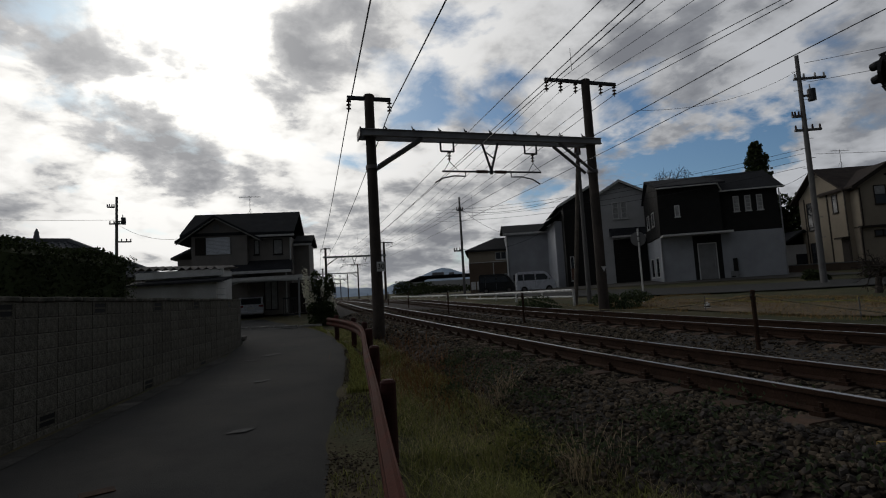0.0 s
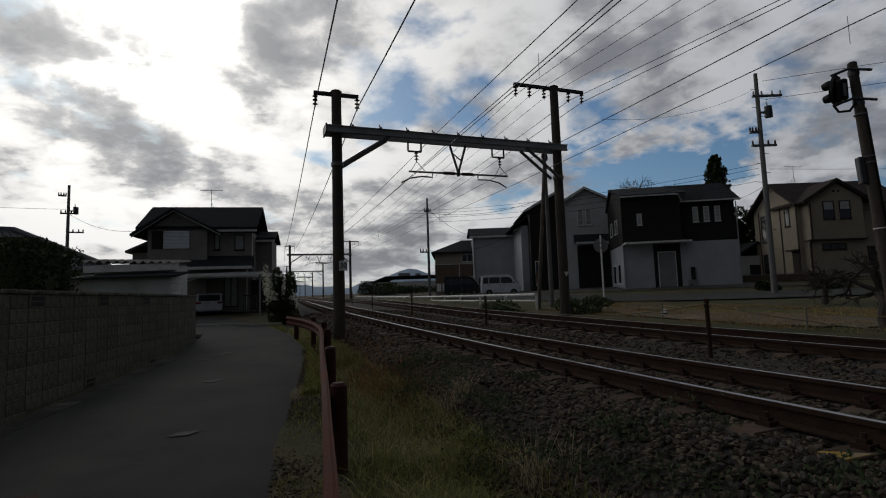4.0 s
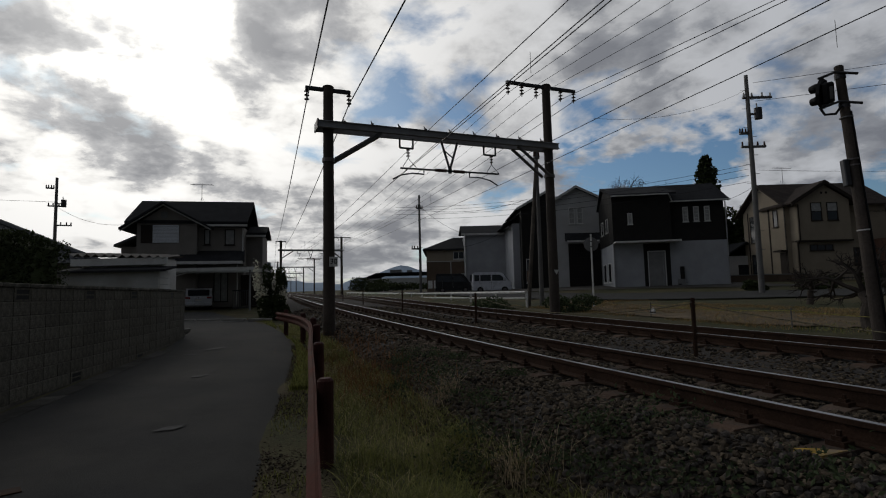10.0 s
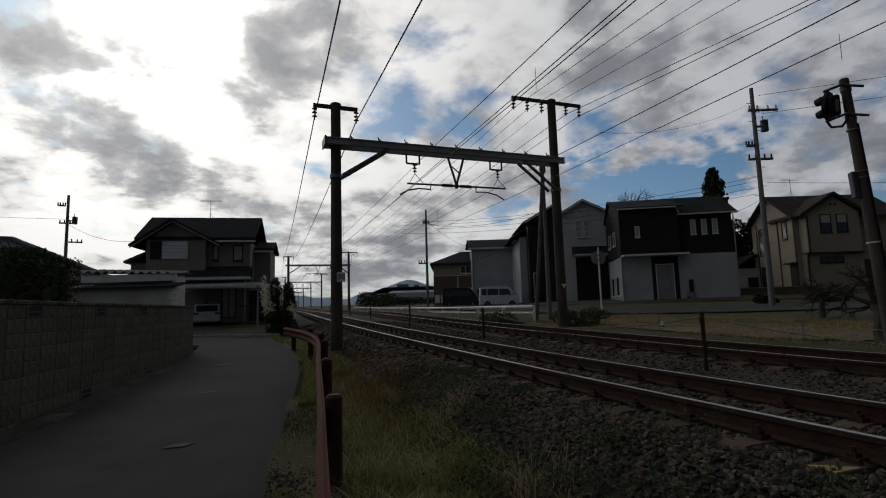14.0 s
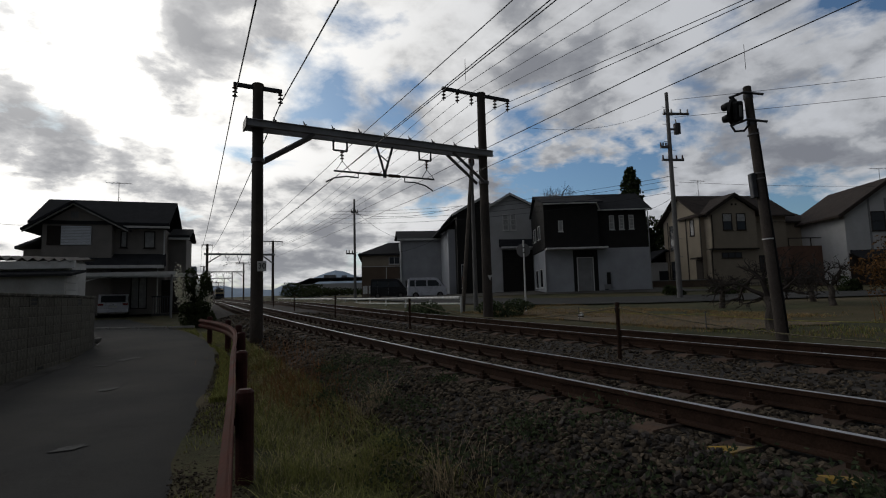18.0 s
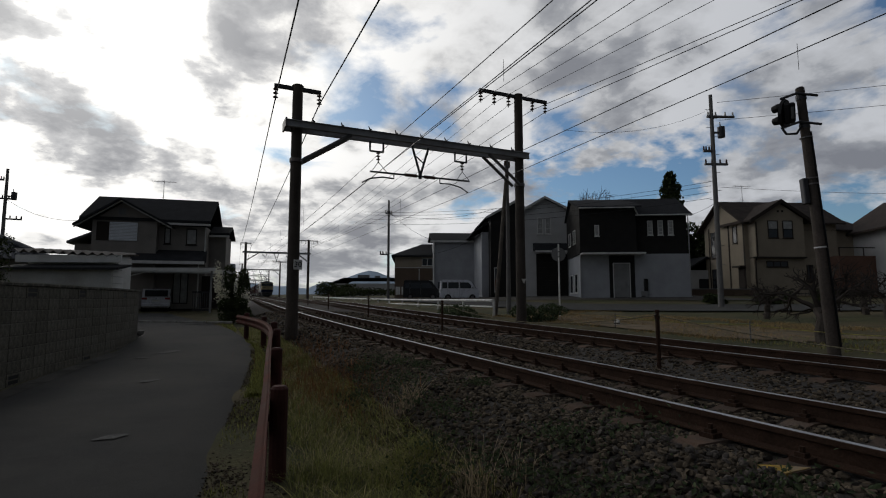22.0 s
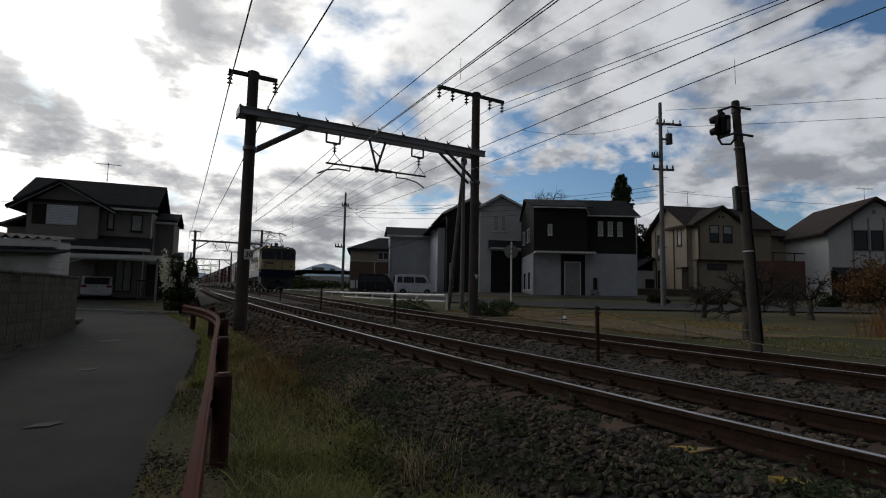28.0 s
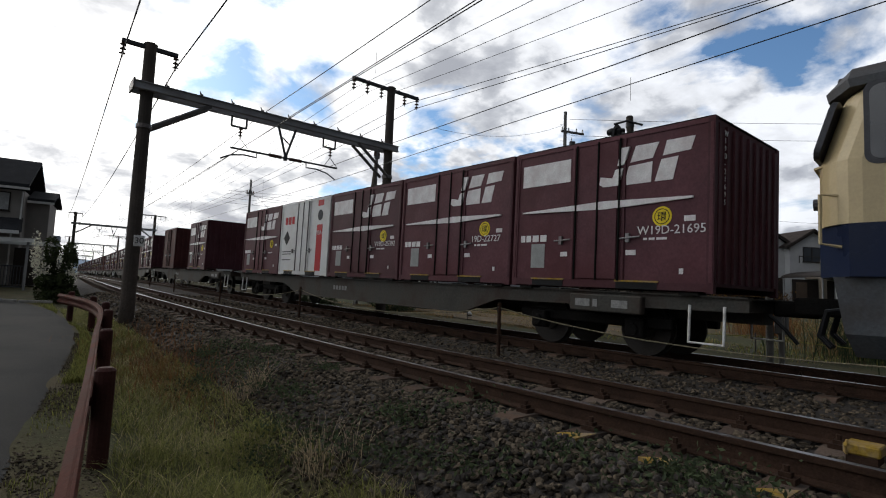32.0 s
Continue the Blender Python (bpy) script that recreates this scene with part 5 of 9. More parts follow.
# way of the train's front: seconds and y along the line
FRONT = [(0.0, 455.0), (10.0, 304.0), (15.0, 229.0), (19.0, 168.0), (21.0, 138.0), (23.0, 108.0), (24.0, 94.0), (25.0, 80.0), (26.0, 67.0), (27.0, 54.0), (27.5, 47.4),
         (28.0, 38.9), (28.5, 31.2), (29.0, 24.9), (29.5, 18.9), (30.0, 12.7), (30.25, 9.3), (30.5, 5.9), (30.75, 2.6), (31.0, -0.68), (31.25, -4.05), (31.5, -7.45),
         (31.75, -10.8), (32.0, -14.12)]
line_y = [-40 + 0.5 * i for i in range(1720)]
line_p = [track_point(y, SPACING) for y in line_y]
line_s = np.concatenate([[0], np.cumsum([(b - a).length for a, b in zip(line_p, line_p[1:])])])


def line_at(s):
    y = float(np.interp(s, line_s, line_y))
    return track_point(y, SPACING)


def car_pose(y_front, back, pivot, lift, along):
    s0 = float(np.interp(y_front, line_y, line_s)) + back
    a, b = line_at(max(0.05, s0 - pivot)), line_at(s0 + pivot)
    if s0 - pivot < 0.05:
        a = line_at(0.05) + (line_at(0.05) - line_at(4)).normalized() * (0.05 - (s0 - pivot))
    f = (a - b).normalized()                     # the way it runs
    x = f.cross(Vector((0, 0, 1))).normalized()
    z = x.cross(f)
    m = Matrix((x, f, z)).transposed().to_4x4()
    m.translation = (a + b) / 2 + f * along + z * lift
    return m


def motions():
    for ob, back, pivot, lift, along in TRAIN_CARS:
        walk(ob, [(t, car_pose(y, back, pivot, lift, along)) for t, y in FRONT])

# ======== houses beyond the far track ========
M_DARKWALL = mat("black_brown_siding", (0.022, 0.021, 0.020), 0.7, var=0.2, scale=2, fine=40, bump=0.2)
M_GREYWALL = mat("pale_grey_render", (0.36, 0.37, 0.39), 0.85, var=0.08, scale=1.2, fine=50, bump=0.2, stain=(0.22, 0.22, 0.22), stain_scale=0.7, stain_amt=0.3)
M_WHITEWALL = mat("off_white_render", (0.46, 0.46, 0.46), 0.85, var=0.08, scale=1.2, fine=50, bump=0.2, stain=(0.40, 0.39, 0.37), stain_scale=0.8, stain_amt=0.4)
M_TANWALL = mat("beige_render", (0.31, 0.265, 0.205), 0.85, var=0.10, scale=1.2, fine=50, bump=0.25, stain=(0.25, 0.21, 0.165), stain_scale=0.8, stain_amt=0.4)
M_BROWNWALL = mat("brown_siding", (0.13, 0.095, 0.07), 0.8, var=0.15, scale=1.4, fine=40, bump=0.2)
M_SLATE = mat("dark_slate_roof", (0.030, 0.031, 0.034), 0.85, var=0.3, scale=2.0, fine=18, bump=0.5, bump_scale=9, spec=0.05)
M_ROOFBR = mat("brown_slate_roof", (0.055, 0.045, 0.040), 0.85, var=0.3, scale=2.0, fine=18, bump=0.5, bump_scale=9, spec=0.05)
M_FASCIA = mat("white_fascia", (0.62, 0.62, 0.60), 0.6, var=0.08, scale=3, bump=0.03, stain=(0.35, 0.33, 0.3), stain_scale=2, stain_amt=0.4)
M_DARKTRIM = mat("dark_brown_trim", (0.035, 0.028, 0.024), 0.6, var=0.15, bump=0.05)
M_WINGLASS = mat("window_glass", (0.03, 0.034, 0.04), 0.08, var=0.15, scale=0.8, bump=0.0, spec=0.6)
M_CURTAIN = mat("curtained_glass", (0.34, 0.34, 0.33), 0.25, var=0.15, scale=4, bump=0.0)
M_SHUTTER = mat("pale_shutter", (0.74, 0.77, 0.82), 0.5, var=0.06, scale=2, fine=30, bump=0.15)
M_PLINTH = mat("grey_plinth", (0.22, 0.22, 0.22), 0.9, var=0.15, scale=2, fine=40, bump=0.2)
M_REDBRICK = mat("red_brown_panel", (0.14, 0.080, 0.060), 0.8, var=0.2, scale=2, fine=30, bump=0.3)
M_PIPE = mat("grey_downpipe", (0.30, 0.30, 0.30), 0.5, var=0.1, bump=0.0)


def fbox(face, a0, a1, z0, z1, plane, out):
    """A slab on a wall: face 'f' looks to -y (a is x), 'l' to -x (a is y), 'r' to +x."""
    if face == "f":
        return (a0, plane - out, z0), (a1, plane, z1)
    if face == "l":
        return (plane - out, a0, z0), (plane, a1, z1)
    return (plane, a0, z0), (plane + out, a1, z1)


def window(parent, face, a0, a1, z0, z1, plane, glass=None, frame=None, mull=0, name="window", sill=True, rails=0):
    fm, t = frame or M_DARKTRIM, 0.055
    bars = [(a0, a0 + t, z0, z1), (a1 - t, a1, z0, z1), (a0 + t, a1 - t, z0, z0 + t), (a0 + t, a1 - t, z1 - t, z1)]
    for i in range(mull):
        c = a0 + (a1 - a0) * (i + 1) / (mull + 1)
        bars.append((c - t / 2, c + t / 2, z0 + t, z1 - t))
    for i in range(rails):
        c = z0 + (z1 - z0) * (i + 1) / (rails + 1)
        bars.append((a0 + t, a1 - t, c - 0.015, c + 0.015))
    w = part(name, boxes(*[fbox(face, b[0], b[1], b[2], b[3], plane, 0.05) for b in bars]), fm, parent)
    part("pane", box(*fbox(face, a0 + t, a1 - t, z0 + t, z1 - t, plane, 0.018)), glass or M_WINGLASS, w)
    if sill:
        part("sill", box(*fbox(face, a0 - 0.04, a1 + 0.04, z0 - 0.05, z0, plane, 0.09)), fm, w)
    return w


def roof_x(x0, x1, y0, y1, eave, ridge, over=0.4, th=0.14, yr=None):
    """Gable roof whose ridge runs along x."""
    yr = (y0 + y1) / 2 if yr is None else yr
    k0, k1 = (ridge - eave) / (yr - y0), (ridge - eave) / (y1 - yr)
    prof = [(y0 - over, eave - over * k0), (yr, ridge), (y1 + over, eave - over * k1), (y1 + over, eave - over * k1 + th), (yr, ridge + th), (y0 - over, eave - over * k0 + th)]
    return prism(prof, x0 - over * 0.6, x1 + over * 0.6, "x")


def roof_y(x0, x1, y0, y1, eave, ridge, over=0.4, th=0.14, xr=None):
    """Gable roof whose ridge runs along y."""
    xr = (x0 + x1) / 2 if xr is None else xr
    k0, k1 = (ridge - eave) / (xr - x0), (ridge - eave) / (x1 - xr)
    prof = [(x0 - over, eave - over * k0), (xr, ridge), (x1 + over, eave - over * k1), (x1 + over, eave - over * k1 + th), (xr, ridge + th), (x0 - over, eave - over * k0 + th)]
    return prism(prof, y0 - over * 0.6, y1 + over * 0.6, "y")


def barge_y(x0, x1, y, eave, ridge, over=0.4, xr=None, w=0.16, t=0.05):
    """Pale boards along the gable's slopes at y."""
    xr = (x0 + x1) / 2 if xr is None else xr
    k0, k1 = (ridge - eave) / (xr - x0), (ridge - eave) / (x1 - xr)
    bm = bmesh.new()
    add_prism(bm, [(x0 - over, eave - over * k0 - w * 0.6), (xr, ridge - w * 0.6), (xr, ridge + 0.1), (x0 - over, eave - over * k0 + 0.1)], y - t, y, "y")
    add_prism(bm, [(xr, ridge - w * 0.6), (x1 + over, eave - over * k1 - w * 0.6), (x1 + over, eave - over * k1 + 0.1), (xr, ridge + 0.1)], y - t, y, "y")
    return bm


def gable_wall(x0, x1, y0, y1, z0, eave, ridge, xr=None):
    xr = (x0 + x1) / 2 if xr is None else xr
    return prism([(x0, z0), (x1, z0), (x1, eave), (xr, ridge - 0.02), (x0, eave)], y0, y1, "y")


def gable_wall_x(x0, x1, y0, y1, z0, eave, ridge):
    return prism([(y0, z0), (y1, z0), (y1, eave), ((y0 + y1) / 2, ridge - 0.02), (y0, eave)], x0, x1, "x")


def antenna(parent_pose, label="thin roof antenna with short cross rods"):
    an = thing("antenna", label, "antenna", parent_pose, group="roof antennas")
    part("mast", cyl((0, 0, -0.3), (0, 0, 1.5), 0.018, n=6), M_STEEL, an)
    bm = bmesh.new()
    add_cyl(bm, (-0.75, 0, 1.45), (0.75, 0, 1.38), 0.014, n=5)
    for i in range(7):
        x = -0.7 + i * 0.23
        add_cyl(bm, (x, -0.22, 1.45 - i * 0.01), (x, 0.22, 1.45 - i * 0.01), 0.008, n=4)
    part("rods", bm, M_STEEL, an)
    for s in (-1, 1):
        part("stay", tube([(0, 0, 0.6), (s * 0.35, 0.2, -0.25)], 0.006, 4), M_WIRE, an)
    return an


def dark_house():
    h = thing("house", "two-storey house with black upper walls and grey render below", "house", cpose(11.9, 36, 0) @ pose(0, 0, 0, 0, 0, -8) @ Matrix.Diagonal((0.937, 1, 1, 1)) @ pose(-11.9, 0, 0))
    part("ground_floor", box((11.95, 0, 1.05), (19.85, 5.2, 4.70)), M_GREYWALL, h, "pale grey rendered ground floor")
    part("plinth", boxes(((11.93, -0.03, 1.0), (14.02, 0.0, 1.62)), ((15.92, -0.03, 1.0), (19.87, 0.0, 1.58))), M_PLINTH, h)
    part("upper_floor", box((15.95, 0.10, 4.70), (19.80, 5.2, 7.45)), M_DARKWALL, h, "black siding of the upper floor")
    part("upper_bay", box((11.85, -0.45, 4.72), (15.95, 5.2, 7.85)), M_DARKWALL, h, "projecting black upper bay")
    roof = part("roof", roof_x(16.2, 19.9, 0.1, 5.2, 7.52, 8.95, 0.35), M_SLATE, h, "dark slate roof")
    part("roof", roof_x(11.95, 16.1, -0.45, 5.2, 7.95, 9.1, 0.35, yr=3.5), M_SLATE, h)
    part("side_gable", gable_wall_x(11.86, 12.2, -0.4, 5.15, 7.3, 7.95, 9.0), M_DARKWALL, h)
    part("gutter", box((15.8, -0.36, 7.36), (20.15, -0.26, 7.44)), M_FASCIA, h)
    part("gutter", box((11.75, -0.92, 7.82), (15.7, -0.82, 7.90)), M_FASCIA, h)
    part("verge_board", tube([(15.75, -0.86, 7.86), (16.15, -0.32, 7.42)], 0.05, 4), M_FASCIA, h)
    part("canopy", boxes(((11.9, -1.0, 4.62), (16.45, 0.0, 4.74))), M_FASCIA, h, "pale canopy over the entrance")
    part("corner_pipe", tube([(19.86, -0.06, 1.1), (19.86, -0.06, 7.3)], 0.04, 6), M_PIPE, h)
    part("corner_pipe", tube([(11.92, -0.10, 1.1), (11.92, -0.10, 4.6)], 0.04, 6), M_PIPE, h)
    # no real recess: its shade is the colour of a flat sheet
    part("entrance_recess", box((14.04, -0.012, 1.62), (15.90, 0.0, 4.60)), M_DARKWALL, h, "flat dark sheet for the shade of the entrance")
    d = part("door", box((14.36, -0.05, 1.68), (15.50, -0.012, 4.02), 0.01), M_PLINTH, h, "grey front door")
    part("door_frame", boxes(((14.30, -0.06, 1.66), (14.36, -0.012, 4.08)), ((15.50, -0.06, 1.66), (15.56, -0.012, 4.08)), ((14.36, -0.06, 4.02), (15.50, -0.012, 4.08))), M_FASCIA, d)
    part("door_handle", cyl((15.36, -0.10, 2.5), (15.36, -0.10, 3.1), 0.02), M_PIPE, d)
    part("step", boxes(((13.95, -0.9, 1.0), (15.98, 0.0, 1.42)), ((14.1, -1.25, 1.0), (15.9, -0.9, 1.22)), bevel=0.01), M_CONC, h)
    part("wall_lamp", box((13.02, -0.06, 6.2), (13.06, 0.0, 6.3)), M_PIPE, h)
    window(h, "f", 12.93, 13.27, 5.92, 6.70, -0.45, M_CURTAIN, M_FASCIA)
    for x in (16.95, 17.70, 18.45):
        window(h, "f", x, x + 0.38, 6.02, 7.05, 0.10, M_CURTAIN, M_FASCIA, rails=3)
    for y0 in (1.2, 3.2):
        window(h, "l", y0, y0 + 0.9, 5.6, 6.6, 11.85, M_WINGLASS, M_FASCIA)
        window(h, "l", y0, y0 + 1.2, 2.0, 3.4, 11.95, M_WINGLASS, M_FASCIA)
    # things in front
    ac = thing("air_conditioner", "white outdoor air conditioner unit by the wall", "air conditioner", cpose(18.9, 35.5, 0))
    part("case", box((0, 0, 1.06), (0.78, 0.32, 1.76), 0.02), M_FASCIA, ac)
    part("fan_grille", cyl((0.30, -0.012, 1.42), (0.30, 0.0, 1.42), 0.25, 0.25, 18), M_DARKSTEEL, ac)
    part("fan_hub", cyl((0.30, -0.02, 1.42), (0.30, -0.012, 1.42), 0.07, 0.07, 10), M_FASCIA, ac)
    part("feet", boxes(((0.08, 0.02, 0.98), (0.16, 0.30, 1.06)), ((0.62, 0.02, 0.98), (0.70, 0.30, 1.06))), M_DARKSTEEL, ac)
    gp = thing("gate_post", "dark slim entrance post with letter box", "gate post", cpose(16.0, 35.2, 0))
    part("post", box((0.15, 0, 1.0), (0.40, 0.12, 2.95), 0.01), M_DARKWALL, gp)
    part("letter_box", box((-0.12, -0.03, 1.65), (0.40, -0.002, 2.1), 0.01), M_PLINTH, gp)
    bk = thing("bicycle", "old bicycle leaning low by the entrance", "bicycle", cpose(15.2, 34.7, 1.02))
    for x in (0.3, 1.25):
        part("wheel", tube([(x + 0.3 * math.cos(a), 0, 0.3 + 0.3 * math.sin(a)) for a in [2 * math.pi * i / 16 for i in range(17)]], 0.018, 5), M_BLACK, bk)
    part("frame", tube([(0.3, 0, 0.3), (0.62, 0, 0.62), (1.12, 0, 0.66), (1.25, 0, 0.3), (0.75, 0, 0.28), (0.62, 0, 0.7)], 0.018, 5), M_STEEL, bk)
    part("handlebar", tube([(1.05, -0.25, 0.85), (1.1, 0, 0.82), (1.05, 0.25, 0.85)], 0.014, 5), M_STEEL, bk)
    part("saddle", box((0.5, -0.07, 0.70), (0.74, 0.07, 0.76), 0.02), M_BLACK, bk)


def white_gable_house():
    h = thing("house", "white gabled house with a dark shuttered bay", "house", cpose(0, 42, 0))
    part("front_wall", gable_wall(9.3, 13.05, 0, 8, 1.2, 8.85, 9.85, 11.0), M_WHITEWALL, h, "white rendered gable front")
    part("rear_wall", gable_wall(6.7, 10.0, 1.2, 9, 1.2, 8.55, 9.9, 9.1), M_DARKWALL, h, "dark brown side wing")
    part("low_wing", box((6.1, 2.4, 1.2), (6.9, 9, 7.35)), M_GREYWALL, h)
    part("roof", roof_y(9.3, 13.05, 0, 8, 8.92, 9.92, 0.45, 0.12, 11.0), M_SLATE, h, "dark slate roof")
    part("verge_board", barge_y(9.3, 13.05, -0.28, 8.92, 9.92, 0.45, 11.0), M_FASCIA, h)
    part("roof", roof_y(6.7, 10.0, 1.2, 9, 8.6, 9.95, 0.4, 0.12, 9.1), M_SLATE, h)
    part("verge_board", barge_y(6.7, 10.0, 0.94, 8.6, 9.95, 0.4, 9.1), M_FASCIA, h)
    part("roof", roof_y(5.6, 7.0, 2.4, 9, 7.4, 8.1, 0.3, 0.12, 6.8), M_SLATE, h)
    for x in (10.38, 11.05):
        window(h, "f", x, x + 0.48, 6.9, 8.25, 0.0, M_CURTAIN, M_FASCIA, rails=2)
    part("canopy", prism([(-0.9, 5.45), (0.0, 6.15), (0.0, 5.5), (-0.9, 5.35)], 10.0, 13.1, "x"), M_SLATE, h, "dark lean-to canopy")
    part("canopy_edge", box((9.98, -0.95, 5.32), (13.12, -0.9, 5.46)), M_FASCIA, h)
    part("shutter_bay", box((10.25, -0.04, 1.3), (12.85, 0.0, 5.25)), M_DARKWALL, h, "tall dark roller shutter")
    sl = bmesh.new()
    for i in range(18):
        add_box(sl, (10.30, -0.055, 1.4 + i * 0.21), (12.80, -0.041, 1.42 + i * 0.21))
    part("shutter_ribs", sl, M_DARKTRIM, h)
    part("corner_pipe", tube([(13.0, -0.08, 1.2), (13.0, -0.08, 8.7)], 0.045, 6), M_FASCIA, h)
    part("gutter_box", box((12.85, -0.16, 8.3), (13.15, -0.02, 8.5)), M_FASCIA, h)
    window(h, "f", 6.98, 7.3, 2.2, 4.2, 1.2, M_WINGLASS, M_FASCIA)
    part("red_box", box((7.0, 1.02, 2.3), (7.35, 1.2, 3.2), 0.01), M_REDBRICK, h)
    pc = thing("meter_cabinet", "tall pale meter cabinet against the house", "cabinet", cpose(13.2, 41.8, 1.2))
    part("case", box((0, 0, 0), (0.45, 0.3, 3.9), 0.02), M_PLINTH, pc)
    part("door", box((0.04, -0.015, 0.9), (0.41, 0.0, 2.4)), M_FASCIA, pc)


def grey_house():
    h = thing("house", "plain pale grey box house with a dark roof", "house", cpose(0, 50, 0))
    part("wall", box((2.2, 0, 1.2), (7.05, 8, 7.1)), M_GREYWALL, h)
    part("end_wing", box((7.05, 0.15, 1.2), (7.5, 8, 7.15)), M_DARKWALL, h)
    part("roof", prism([(-0.35, 7.08), (3.0, 8.2), (8.3, 7.9), (8.3, 8.05), (3.0, 8.35), (-0.35, 7.24)], 1.9, 7.7, "x"), M_SLATE, h, "dark mono-pitch roof")
    part("fascia", box((1.88, -0.40, 7.02), (7.72, -0.355, 7.2)), M_FASCIA, h)
    part("corner_pipe", tube([(2.24, -0.06, 1.3), (2.24, -0.06, 7.0)], 0.05, 6), M_FASCIA, h)
    part("meter", box((2.62, -0.14, 2.6), (2.95, 0.0, 3.2), 0.02), M_DARKSTEEL, h)
    part("vent", box((6.7, -0.05, 4.2), (6.85, 0.0, 4.4)), M_DARKSTEEL, h)


def brown_house():
    h = thing("house", "two-storey house with brown lower and cream upper siding", "house", cpose(0, 52, 0))
    part("lower_wall", box((-1.58, 0, 1.2), (3.4, 8, 4.68)), M_BROWNWALL, h, "brown lower siding")
    part("upper_wall", box((-1.57, 0.01, 4.74), (3.4, 8, 5.85)), M_TANWALL, h, "pale upper siding")
    part("belt", box((-1.60, -0.03, 4.68), (3.4, 8, 4.74)), M_FASCIA, h)
    part("roof", loft([(5.80, [(-1.9, -0.4), (3.6, -0.4), (3.6, 8.4), (-1.9, 8.4)]), (5.95, [(-1.9, -0.4), (3.6, -0.4), (3.6, 8.4), (-1.9, 8.4)]), (7.45, [(1.2, 3.6), (3.2, 3.6), (3.2, 4.4), (1.2, 4.4)])]), M_SLATE, h, "dark hipped roof")
    window(h, "f", 1.12, 2.2, 4.9, 5.66, 0.01, M_WINGLASS, M_FASCIA, 1)
    window(h, "f", 1.2, 2.2, 2.4, 3.45, 0.0, M_WINGLASS, M_FASCIA, 1)
    part("corner_pipe", tube([(0.85, -0.05, 1.3), (0.85, -0.05, 4.6)], 0.04, 6), M_FASCIA, h)
    sg = thing("notice_board", "white notice boards on short legs", "notice board", cpose(-1.4, 49.5, 1.5))
    for x in (0.0, 0.55):
        part("board", box((x, 0, 0.5), (x + 0.42, 0.04, 1.25), 0.008), M_WHITE, sg)
        for k in (0.06, 0.34):
            part("leg", cyl((x + k, 0.02, 0), (x + k, 0.02, 0.5), 0.02), M_STEEL, sg)


